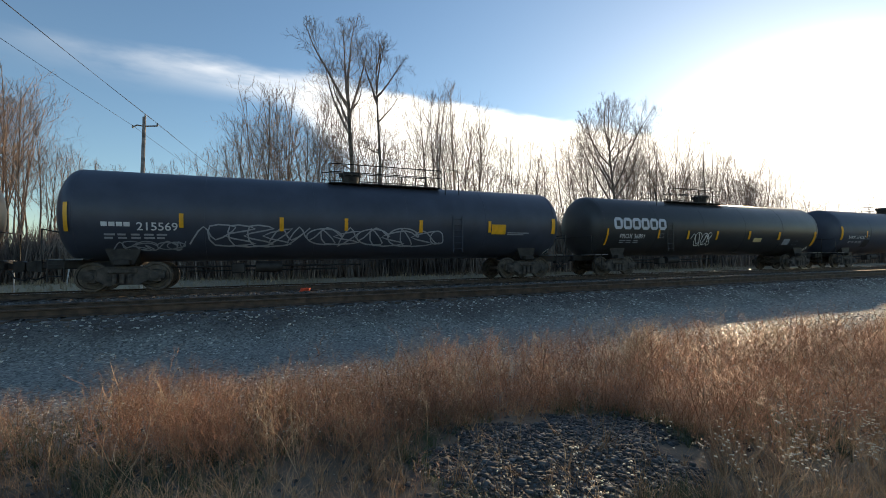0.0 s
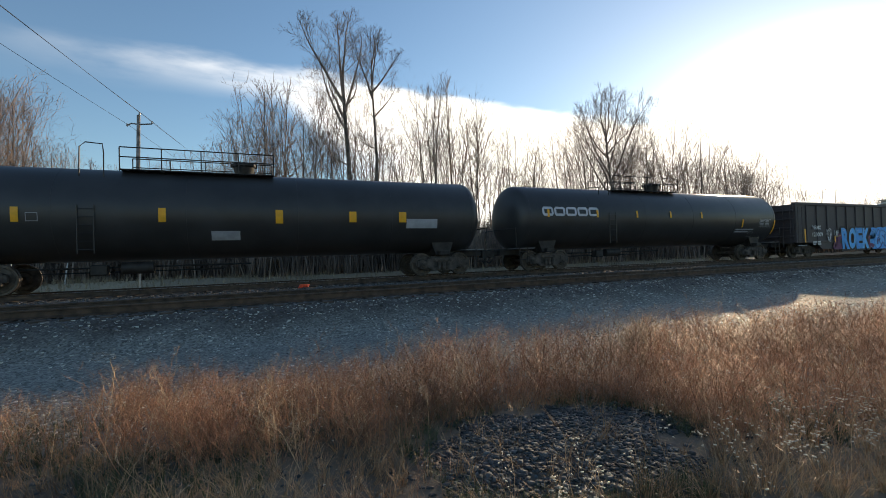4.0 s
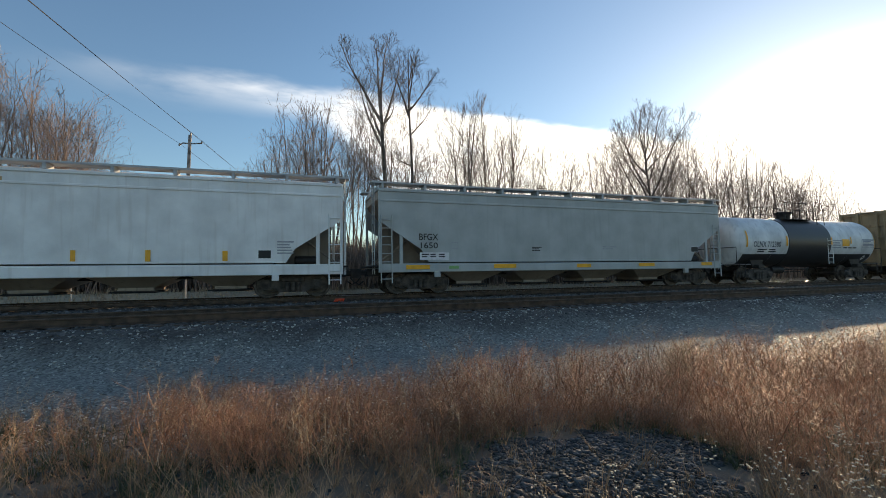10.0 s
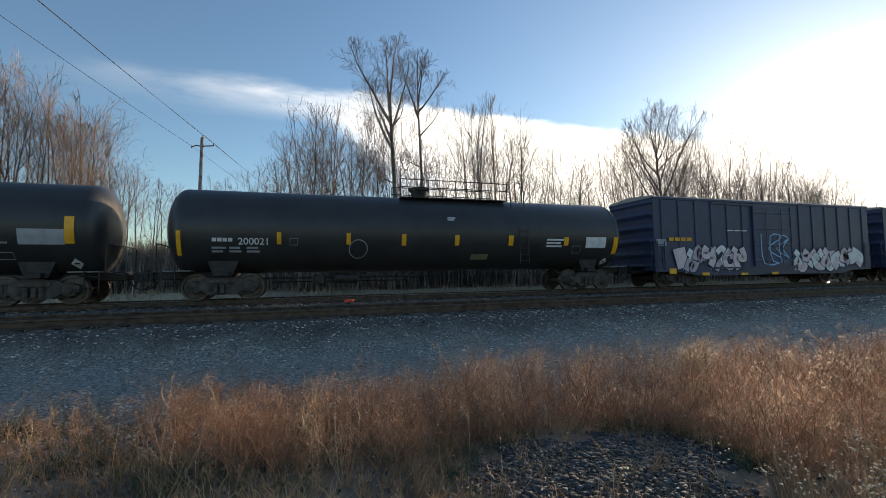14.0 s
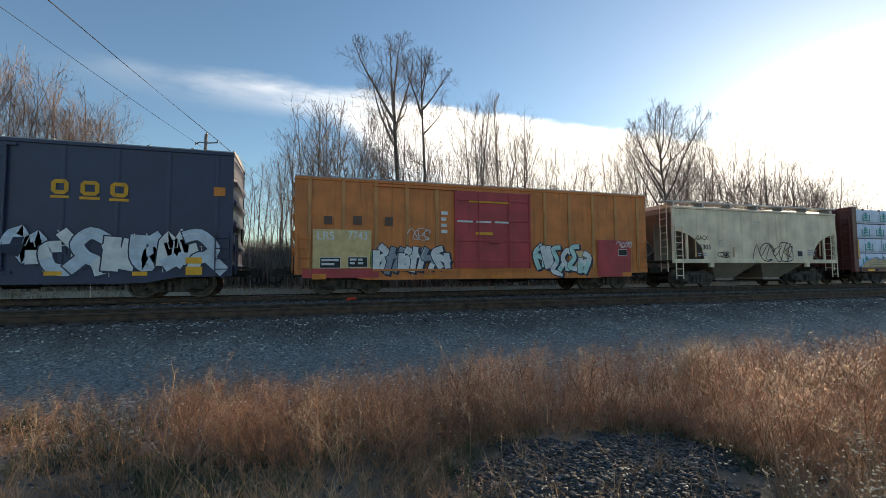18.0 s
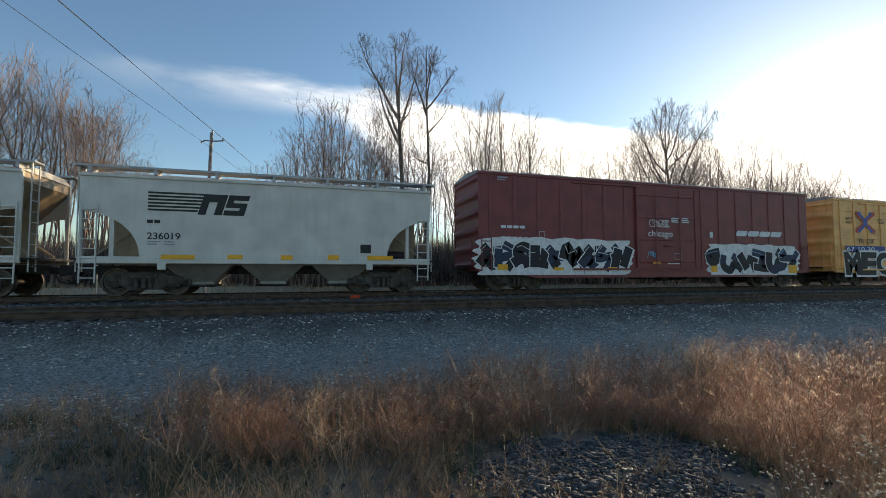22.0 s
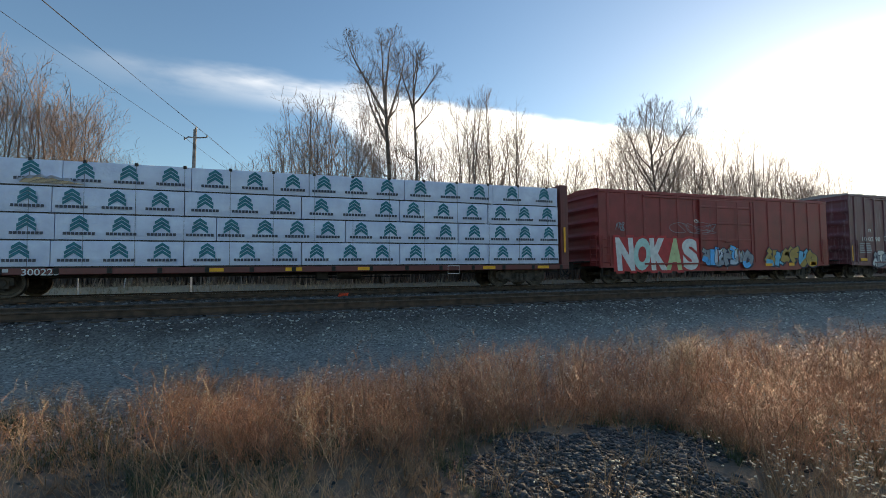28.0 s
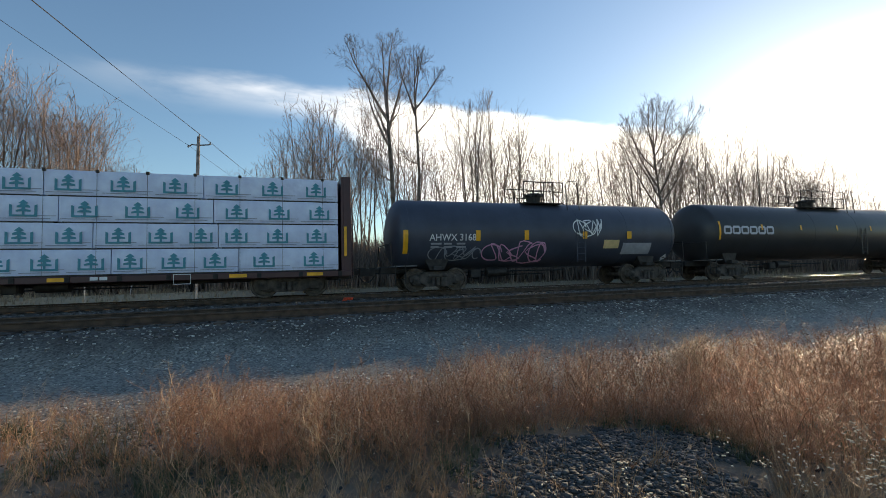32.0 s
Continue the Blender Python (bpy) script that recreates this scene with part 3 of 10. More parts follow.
# ---------------------------------------------------------------- box cars
def boxcar(x0, x1, label, colour, top=4.90, bottom=0.55, door=(0.0, 3.0), door_mat=None, doors=1, ribs=13, rib_mat=None, end_mat=None, roof_mat=None, post=0.045, texts=None, belts=()):
    car, L = begin_car("boxcar", label, x0, x1, "boxcar")
    h, w, sill = L / 2, HALF, bottom + 0.38
    end_mat, roof_mat, rib_mat, door_mat = end_mat or colour, roof_mat or paint("roof_galvanised", (0.30, 0.31, 0.32)), rib_mat or colour, door_mat or colour
    dx0, dx1 = door[0] - door[1] / 2, door[0] + door[1] / 2
    for k in (-1, 1):
        y0, y1 = (-w, -w + 0.05) if k < 0 else (w - 0.05, w)
        part("side_wall", Shape().box(-h, h, y0, y1, sill, top), colour, car)
        part("side_sill", Shape().prism([(-h, sill + 0.02), (-h, sill - 0.16), (-h + 1.7, sill - 0.20), (-h + 2.6, bottom), (h - 2.6, bottom), (h - 1.7, sill - 0.20), (h, sill - 0.16), (h, sill + 0.02)], y0 - 0.03, y1 + 0.03), colour, car)
        part("roof_rail", Shape().box(-h - 0.02, h + 0.02, y0 - 0.04, y1 + 0.04, top - 0.10, top + 0.02, 0.015), colour, car)
    # roof with a low ridge and cross seams
    s = Shape().beam([(-w - 0.03, top), (w + 0.03, top), (w + 0.03, top + 0.05), (0, top + 0.17), (-w - 0.03, top + 0.05)], -h, h)
    n = int(L / 1.25)
    for i in range(n + 1):
        x = -h + L * i / n
        s.beam([(-w, top + 0.05), (0, top + 0.16), (w, top + 0.05), (w, top + 0.09), (0, top + 0.21), (-w, top + 0.09)], max(-h, x - 0.04), min(h, x + 0.04))
    part("roof", s, roof_mat, car)
    part("floor", Shape().box(-h + 0.05, h - 0.05, -w + 0.06, w - 0.06, sill - 0.12, sill + 0.02), M_STEEL, car)
    part("centre_sill", Shape().box(-h - 0.3, h + 0.3, -0.32, 0.32, 0.70, sill - 0.1, 0.02), M_STEEL, car)
    # pressed ends with deep level corrugations
    for k in (-1, 1):
        pts = [(-w + 0.02, sill - 0.1)]
        s = Shape()
        vs, fs = [], []
        rows = 44
        for i in range(rows + 1):
            z = sill - 0.1 + (top - sill + 0.1) * i / rows
            b = 0.12 * max(0.0, math.sin(2 * math.pi * i / rows * 5.5)) ** 0.7 if 2 < i < rows - 2 else 0.0
            for y, m in ((-w + 0.02, 0.0), (-w + 0.16, 1.0), (w - 0.16, 1.0), (w - 0.02, 0.0)):
                vs.append((k * (h - 0.03 + b * m), y, z))
            if i:
                for j in range(3):
                    q = (4 * i - 4 + j, 4 * i - 3 + j, 4 * i + 1 + j, 4 * i + j)
                    fs.append(q if k > 0 else tuple(reversed(q)))
        part("end_wall", s.add(vs, fs), end_mat, car)
    # side posts
    for k in (-1, 1):
        y = -w - post if k < 0 else w
        rib = Shape().box(-0.07, 0.07, y, y + post, sill + 0.02, top - 0.10, 0.012).mesh("side_post", rib_mat)
        for i in range(ribs):
            x = -h + 0.5 + (L - 1.0) * i / (ribs - 1)
            if dx0 - 0.15 < x < dx1 + 0.15:
                continue
            part("side_post", rib, None, car).location.x = x
    # doors on rails
    dh = top - 0.22
    for k in (-1, 1):
        for j in range(doors):
            a, b = dx0 + (dx1 - dx0) * j / doors + 0.02, dx0 + (dx1 - dx0) * (j + 1) / doors - 0.02
            ya, yb = (-w - 0.075, -w - 0.02) if k < 0 else (w + 0.02, w + 0.075)
            d = part("door", Shape().box(a, b, ya, yb, sill + 0.05, dh, 0.01), door_mat, car)
            s = Shape()
            yf = ya - 0.035 if k < 0 else yb
            for i in range(4):
                z = sill + 0.35 + (dh - sill - 0.7) * i / 3
                s.box(a + 0.08, b - 0.08, yf, yf + 0.035, z - 0.05, z + 0.05, 0.012)
            for x in (a + 0.04, b - 0.04):
                s.box(x - 0.04, x + 0.04, yf, yf + 0.035, sill + 0.05, dh)
            part("door_rib_frame", s, door_mat, d)
            if k < 0:
                for x in (a + (b - a) * 0.3, a + (b - a) * 0.7):
                    part("lock_bar", Shape().tube([(x, yf - 0.03, sill + 0.1), (x, yf - 0.03, dh - 0.1)], 0.02, 5), door_mat, d)
                part("door_latch", Shape().box((a + b) / 2 - 0.2, (a + b) / 2 + 0.25, yf - 0.06, yf, sill + 1.05, sill + 1.13, 0.01), door_mat, d)
        y = -w - 0.10 if k < 0 else w
        part("lower_door_rail", Shape().box(dx0 - door[1] * 0.95, dx1 + 0.2, y, y + 0.10, sill - 0.05, sill + 0.03), colour, car)
        part("upper_door_rail", Shape().box(dx0 - door[1] * 0.95, dx1 + 0.2, y + 0.02, y + 0.10, dh, dh + 0.07), colour, car)
    for z in belts:
        for a, b in ((-h + 0.3, dx0 - 0.05), (dx1 + 0.05, h - 0.3)):
            part("side_belt", Shape().box(a, b, -w - 0.03, -w + 0.02, z - 0.03, z + 0.03, 0.008), colour, car)
    # ladders, grab irons, steps, jacking pads
    for k in (-1, 1):
        part("side_ladder", ladder_shape(k * (h - 0.32), -w - 0.07, sill - 0.1, sill + 1.3, 0.42, 4), colour, car)
        part("end_ladder", ladder_shape(k * (h + 0.08), -w + 0.35, sill - 0.1, sill + 1.3, 0.42, 4, facing="x"), colour, car)
        s = Shape().tube([(k * (h - 0.52), -w, sill - 0.1), (k * (h - 0.52), -w, 0.40), (k * (h - 0.12), -w, 0.40), (k * (h - 0.12), -w, sill - 0.1)], 0.02, 5)
        part("sill_step", s, M_STEEL, car)
        part("crossover_platform", Shape().box(min(k * h, k * (h + 0.4)), max(k * h, k * (h + 0.4)), -0.9, 0.9, 1.02, 1.07), M_STEEL, car)
    s = Shape().lathe([(0, 0.26), (0.03, 0.28), (0.05, 0.26)], "x", (h + 0.16, -0.5, 2.2), 18)
    part("hand_brake", s, M_STEEL, car)
    brake_gear(car, 1.5, sill - 0.25)

    def on(x, z, lift=0.0):
        y = w + post + 0.006 + lift
        if dx0 < x < dx1:
            y = w + 0.116 + lift
        return x, -y, z

    if texts:
        texts(car, on, h)
    running_gear(car, L, 1.95)
    return car, on, h


def gondola(x0, x1, label, colour, top=3.40, bottom=0.50, texts=None):
    car, L = begin_car("gondola_car", label, x0, x1, "gondola car")
    h, w = L / 2, HALF
    for k in (-1, 1):
        y0, y1 = (-w, -w + 0.04) if k < 0 else (w - 0.04, w)
        part("side_wall", Shape().prism([(-h, 0.98), (-h + 2.3, 0.98), (-h + 2.9, bottom), (h - 2.9, bottom), (h - 2.3, 0.98), (h, 0.98), (h, top), (-h, top)], y0, y1), colour, car)
        part("top_chord", Shape().box(-h - 0.05, h + 0.05, y0 - 0.09, y1 + 0.09, top - 0.06, top + 0.12, 0.02), colour, car)
        part("side_sill", Shape().box(-h, h, y0 - 0.07, y1 + 0.02, 0.94, 1.06, 0.015), colour, car)
        y = -w - 0.06 if k < 0 else w
        rib = Shape().box(-0.09, 0.09, y, y + 0.06, 1.06, top - 0.06, 0.02).mesh("side_post", colour)
        for i in range(15):
            part("side_post", rib, None, car).location.x = -h + 0.12 + (L - 0.24) * i / 14
    for k in (-1, 1):
        s = Shape().box(k * h - 0.03, k * h + 0.03, -w + 0.05, w - 0.05, 0.98, top)
        for i in range(4):
            z = 1.3 + i * 0.55
            s.box(k * (h + 0.08) - 0.06, k * (h + 0.08) + 0.06, -w + 0.02, w - 0.02, z, z + 0.12, 0.02)
        part("end_wall", s, colour, car)
        part("side_ladder", ladder_shape(k * (h - 0.35), -w - 0.13, 0.95, 3.2, 0.42, 6), colour, car)
        part("end_ladder", ladder_shape(k * (h + 0.2), -w + 0.35, 0.7, 3.2, 0.42, 6, facing="x"), colour, car)
        part("sill_step", Shape().tube([(k * (h - 0.55), -w, 0.95), (k * (h - 0.55), -w, 0.4), (k * (h - 0.15), -w, 0.4), (k * (h - 0.15), -w, 0.95)], 0.02, 5), M_STEEL, car)
    part("floor", Shape().box(-h, h, -w + 0.05, w - 0.05, 0.92, 1.0), M_STEEL, car)
    part("centre_sill", Shape().box(-h - 0.3, h + 0.3, -0.3, 0.3, 0.7, 0.95, 0.02), M_STEEL, car)

    def on(x, z, lift=0.0):
        return x, -w - 0.068 - lift, z

    if texts:
        texts(car, on, h)
    running_gear(car, L, 1.8)
    return car, on, h


# ---------------------------------------------------------------- covered hoppers
def hopper(x0, x1, label, colour, eave=4.12, sill0=0.82, sill1=1.20, bays=4, cut=2.0, cutz=2.85, curved=False, roof_mat=None, slope_mat=None, bay_mat=None, texts=None, sill_mat=None, bow=0.0):
    car, L = begin_car("covered_hopper", label, x0, x1, "hopper car")
    h, w = L / 2, HALF
    roof_mat = roof_mat or paint("running_board_grey", (0.42, 0.43, 0.44))
    slope_mat = slope_mat or paint("slope_sheet_brown", (0.30, 0.25, 0.20), streak=0.6)
    bay_mat = bay_mat or slope_mat
    if curved:
        a = [(cut * math.sin(q), cutz - (cutz - sill1) * (1 - math.cos(q))) for q in [i * math.pi / 2 / 8 for i in range(9)]]
        left = [(-h + u, z) for u, z in a]
    else:
        left = [(-h + 0.02, cutz), (-h + cut * 0.85, sill1 + 0.55), (-h + cut, sill1 + 0.05)]
    right = [(-x, z) for x, z in reversed(left)]
    outline = left + right + [(h, eave), (-h, eave)]
    for k in (-1, 1):
        y0, y1 = (-w, -w + 0.03) if k < 0 else (w - 0.03, w)
        part("side_sheet", Shape().prism(outline, y0, y1), colour, car)
        part("side_sill", Shape().box(-h, h, y0 - 0.03, y1 + 0.03, sill0, sill1, 0.02), sill_mat or colour, car)
        part("top_chord", Shape().box(-h, h, y0 - 0.05, y1 + 0.03, eave - 0.08, eave + 0.03, 0.02), colour, car)
        if not curved:
            part("stiffener", Shape().box(-h + 0.05, h - 0.05, y0 - 0.035 if k < 0 else y1, y0 if k < 0 else y1 + 0.035, eave - 0.46, eave - 0.38, 0.01), colour, car)
    # sloping end sheets between the sides, and the closed middle
    for k in (-1, 1):
        s = Shape()
        s.add([(k * (h - 0.05), -w + 0.03, cutz + 0.9), (k * (h - 0.05), w - 0.03, cutz + 0.9), (k * (h - cut - 0.5), w - 0.03, sill1 - 0.1), (k * (h - cut - 0.5), -w + 0.03, sill1 - 0.1),
               (k * (h - 0.05), -w + 0.03, eave), (k * (h - 0.05), w - 0.03, eave)],
              [(0, 1, 2, 3), (0, 4, 5, 1)])
        part("slope_sheet", s, slope_mat, car)
        xa, xb = sorted((k * (h - 0.30), k * (h - cut - 0.45)))
        part("end_web", Shape().box(xa, xb, -0.03, 0.03, sill1 - 0.1, cutz + 0.45), slope_mat, car)
    s = Shape().beam([(-w, eave), (w, eave), (w * 0.55, eave + 0.20), (-w * 0.55, eave + 0.20)], -h, h)
    part("roof", s, colour, car)
    for i in range(bays * 2):
        x = -h + L * (i + 0.5) / (bays * 2)
        part("hatch_cover", Shape().lathe([(eave + 0.19, 0.36), (eave + 0.27, 0.36), (eave + 0.31, 0.28)], "z", (x, 0, 0), 14), roof_mat, car)
    # running boards along both edges of the roof
    for k in (-1, 1):
        y = k * (w - 0.36)
        s = Shape().beam([(y - 0.28, eave + 0.26), (y - 0.24, eave + 0.29), (y + 0.24, eave + 0.29), (y + 0.28, eave + 0.26), (y + 0.28, eave + 0.33), (y + 0.24, eave + 0.32), (y - 0.24, eave + 0.32), (y - 0.28, eave + 0.33)], -h - 0.25, h + 0.25)
        part("running_board", s, roof_mat, car)
        n = int(L / 1.7)
        leg = Shape().box(-0.05, 0.05, y - 0.26, y + 0.26, eave + 0.08, eave + 0.27).mesh("board_bracket", roof_mat)
        for i in range(n + 1):
            part("board_bracket", leg, None, car).location.x = -h + 0.2 + (L - 0.4) * i / n
    # discharge bays
    b0, b1 = -h + cut * 0.75 + 0.9, h - cut * 0.75 - 0.9
    for i in range(bays):
        xc, half = b0 + (b1 - b0) * (i + 0.5) / bays, (b1 - b0) / bays / 2
        s = Shape()
        ring = lambda hx, hy, z: [(xc - hx, -hy, z), (xc + hx, -hy, z), (xc + hx, hy, z), (xc - hx, hy, z)]
        vs = ring(half, w - 0.08, sill0 + 0.1) + ring(half * 0.36, 0.75, 0.46) + ring(half * 0.36, 0.75, 0.34)
        s.add(vs, [(j + 4 * q, (j + 1) % 4 + 4 * q, (j + 1) % 4 + 4 * q + 4, j + 4 * q + 4) for q in (0, 1) for j in range(4)] + [(8, 11, 10, 9)])
        bay = part("discharge_bay", s, bay_mat, car)
        part("outlet_gate", Shape().box(xc - half * 0.42, xc + half * 0.42, -0.85, 0.85, 0.28, 0.36, 0.015).tube([(xc - half * 0.5, -0.9, 0.32), (xc + half * 0.5, -0.9, 0.32)], 0.03, 6), M_STEEL, bay)
    part("floor_plate", Shape().box(-h + 1.0, h - 1.0, -w + 0.08, w - 0.08, sill1 - 0.14, sill1 - 0.08), M_STEEL, car)
    # end frames, ladders, platforms
    for k in (-1, 1):
        for y in (-w + 0.06, w - 0.06):
            part("corner_post", Shape().box(k * (h - 0.06) - 0.05, k * (h - 0.06) + 0.05, y - 0.05, y + 0.05, sill0, eave, 0.01), colour, car)
        part("end_post", Shape().box(k * (h - 0.9) - 0.06, k * (h - 0.9) + 0.06, -w + 0.04, -w + 0.12, sill1, cutz), colour, car)
        for e in (-1, 1):
            part("end_brace", Shape().tube([(k * (h - 0.1), e * 0.7, sill1), (k * (h - cut), e * 0.5, cutz - 0.2)], 0.05, 6), slope_mat, car)
        part("side_ladder", ladder_shape(k * (h - 0.30), -w - 0.05, 0.45, cutz + 0.2, 0.42, 8, 0.018), colour, car)
        part("end_ladder", ladder_shape(k * (h + 0.12), -w + 0.45, 0.8, eave + 0.3, 0.42, 10, facing="x"), colour, car)
        part("end_platform", Shape().box(min(k * (h - cut * 0.8), k * (h + 0.2)), max(k * (h - cut * 0.8), k * (h + 0.2)), -w + 0.1, w - 0.1, sill1 - 0.12, sill1 - 0.06), M_STEEL, car)
        part("jacking_pad", Shape().box(k * (h - 2.35) - 0.12, k * (h - 2.35) + 0.12, -w - 0.04, -w + 0.1, sill0 - 0.2, sill0 + 0.02, 0.01), colour, car)
    part("centre_sill", Shape().box(-h - 0.25, h + 0.25, -0.3, 0.3, 0.72, 1.02, 0.02), M_STEEL, car)
    part("air_tank", Shape().lathe([(h - 1.7, 0.18), (h - 0.9, 0.18)], "x", (0, -0.75, sill1 + 0.14), 12), M_STEEL, car)

    def on(x, z, lift=0.0):
        return x, -w - (0.038 if z < sill1 else 0.008) - lift, z

    if texts:
        texts(car, on, h)
    running_gear(car, L, 1.75)
    return car, on, h


# ---------------------------------------------------------------- centre-beam flat cars and their wrapped lumber
WRAP_Y = 1.46


def bundle_mesh(length, height, material, seed):
    """One wrapped bundle: a soft-edged block whose cover sags and puckers a little."""
    rnd = random.Random(seed)
    s = Shape()
    nx, nz = max(4, int(length / 0.28)), 5
    depth = 1.30
    ph = rnd.uniform(0, 9)

    def face_y(u, v):
        e = min(u, length - u, v * 1.2, (height - v) * 1.2)
        return 0.035 * max(0.0, 1 - e / 0.06) - 0.014 * noise.noise(Vector((u * 2.1 + ph, v * 4.0, ph))) - 0.010 * noise.noise(Vector((u * 7 + v * 5 + ph, v * 6, 3)))

    vs, fs = [], []
    for i in range(nx + 1):
        for j in range(nz + 1):
            u, v = length * i / nx, height * j / nz
            vs.append((u, face_y(u, v), v + (0.008 * noise.noise(Vector((u * 1.5, ph, v))) if j in (0, nz) else 0)))
    for i in range(nx):
        for j in range(nz):
            a = i * (nz + 1) + j
            fs.append((a, a + nz + 1, a + nz + 2, a + 1))
    n = len(vs)
    for x in (0, length):
        for z in (0, height):
            vs.append((x, depth, z))
    e = lambda i, j: i * (nz + 1) + j
    fs.append(tuple(e(i, nz) for i in range(nx + 1)) + (n + 3, n + 1))
    fs.append(tuple(e(i, 0) for i in reversed(range(nx + 1))) + (n, n + 2))
    fs.append(tuple(e(0, j) for j in range(nz + 1)) + (n + 1, n))
    fs.append(tuple(e(nx, j) for j in reversed(range(nz + 1))) + (n + 2, n + 3))
    fs.append((n, n + 1, n + 3, n + 2))
    s.add(vs, fs)
    return s.mesh("lumber_pack", material, 50)


def centre_beam(x0, x1, label, steel, cover, mark=None, mark_mats=(), tops=4.33, deck=0.95, splits=(5, 5, 5, 5), shift=(0, 0.3, -0.2, 0.1), gaps=(), cuts=(), texts=None, deck_mat=None, bulk=0.42, pitch=1.12):
    car, L = begin_car("centre_beam_car", label, x0, x1, "flat car")
    h, w = L / 2, HALF
    B = h + bulk                     # the bulkheads stand outside the load
    deck_mat = deck_mat or steel
    tier = (tops - deck - 0.02) / 4
    for k in (-1, 1):
        y0, y1 = (-w, -w + 0.16) if k < 0 else (w - 0.16, w)
        part("side_sill", Shape().box(-B, B, y0, y1, deck - 0.24, deck - 0.03, 0.02), deck_mat, car)
    s = Shape().box(-B, B, -w + 0.16, w - 0.16, deck - 0.10, deck - 0.04)
    part("deck", s, deck_mat, car)
    part("centre_sill", Shape().box(-B - 0.1, B + 0.1, -0.4, 0.4, 0.58, deck - 0.1, 0.02), M_STEEL, car)
    # the centre beam: posts, braces and top chord
    part("top_chord", Shape().box(-B, B, -0.28, 0.28, tops + 0.0, tops + 0.07, 0.02), steel, car)
    n = 12
    for i in range(n + 1):
        x = -h + L * i / n
        part("centre_post", Shape().box(x - 0.07, x + 0.07, -0.10, 0.10, deck, tops, 0.01), steel, car)
    for i in range(n):
        x, x2 = -h + L * i / n, -h + L * (i + 1) / n
        part("diagonal_brace", Shape().tube([(x + 0.1, 0, tops - 0.08), ((x + x2) / 2, 0, tops - 0.95), (x2 - 0.1, 0, tops - 0.08)], 0.06, 6), steel, car)
    # bulkheads
    for k in (-1, 1):
        xa, xb = sorted((k * (h + 0.06), k * (h + 0.14)))
        bh = part("bulkhead", Shape().box(xa, xb, -w + 0.02, w - 0.02, deck - 0.05, tops + 0.10), steel, car)
        s = Shape()
        for y in (-w + 0.08, -0.5, 0.5, w - 0.08):
            s.box(min(k * (h + 0.14), k * B), max(k * (h + 0.14), k * B), y - 0.06, y + 0.06, deck - 0.05, tops + 0.10, 0.01)
        for i in range(5):
            z = deck + 0.25 + i * (tops - deck - 0.3) / 4
            s.box(min(k * (h + 0.14), k * (h + 0.26)), max(k * (h + 0.14), k * (h + 0.26)), -w + 0.05, w - 0.05, z - 0.05, z + 0.05)
        part("bulkhead_ribs", s, steel, bh)
        part("end_ladder", ladder_shape(k * (B + 0.06), -w + 0.35, 0.7, tops - 0.4, 0.42, 9, facing="x"), steel, car)
        part("sill_step", Shape().tube([(k * (B - 0.45), -w, deck - 0.2), (k * (B - 0.45), -w, 0.38), (k * (B - 0.08), -w, 0.38), (k * (B - 0.08), -w, deck - 0.2)], 0.02, 5), M_STEEL, car)
        stripe("reflector", k * (h + 0.10) - 0.05 + (k > 0) * 0.1, k * (h + 0.10) + 0.05 + (k > 0) * 0.1, deck + 0.5, deck + 1.6, lambda x, z, l=0: (x, -w + 0.012 - 0.045, z), M_YELLOW, car)

    def on(x, z, lift=0.0):
        return x, (-w - 0.006 if z < deck else -WRAP_Y - 0.004) - lift, z

    # wrapped bundles, four tiers a side
    for k in (-1, 1):
        for r in range(4):
            cutx = [-h + 0.04]
            for i in range(1, splits[r]):
                cutx.append(-h + L * i / splits[r] + shift[r] * (1 + 0.3 * (i % 2)))
            cutx.append(h - 0.04)
            runs = [(a + 0.05 * ((r * 2) % 3 - 1), b) for a, b in cuts] if cuts and k < 0 else list(zip(cutx, cutx[1:]))
            for i, (a, b) in enumerate(runs):
                if k < 0 and (r, i) in gaps:
                    continue
                a, b = a + 0.012, b - 0.012
                z = deck + 0.02 + r * tier
                ln = round(b - a, 2)
                me = shared(("bundle", cover.name, ln, round(tier, 3), (i + r) % 3), lambda: bundle_mesh(ln, tier - 0.045, cover, i * 7 + r))
                bn = part("lumber_pack", me, None, car)
                bn.matrix_basis = pose(a, -WRAP_Y, z) if k < 0 else pose(b, WRAP_Y, z, 0, 0, 180)
                if k < 0 and mark:
                    mark(bn, ln, tier - 0.045, r, i)
                if k < 0:
                    part("dunnage", shared(("dunnage", ln), lambda: Shape().box(0.1, ln - 0.1, 0.03, 1.2, -0.04, 0.0).mesh("dunnage", M_STEEL)), None, bn)
    # tie-down winches along the chord and stake pockets along the sill
    win = shared("winch", lambda: Shape().box(-0.05, 0.05, -WRAP_Y - 0.01, -WRAP_Y + 0.06, -0.10, 0.0, 0.01).mesh("tie_down", M_STEEL))
    strap = shared(("strap", round(tops - deck, 2)), lambda: Shape().tube([(0, -0.28, tops + 0.05), (0, -WRAP_Y + 0.02, tops + 0.005), (0, -WRAP_Y - 0.014, tops - 0.03), (0, -WRAP_Y - 0.012, deck)], 0.005, 4).mesh("tie_down_cable", M_STEEL))
    n = int(L / 1.35)
    for i in range(n):
        x = -h + 0.6 + (L - 1.2) * i / (n - 1)
        part("tie_down", win, None, car).location = (x, 0, tops)
        part("tie_down_cable", strap, None, car).location.x = x
    pk = Shape().box(-0.07, 0.07, -w - 0.03, -w, deck - 0.22, deck - 0.04, 0.01).mesh("stake_pocket", M_STEEL)
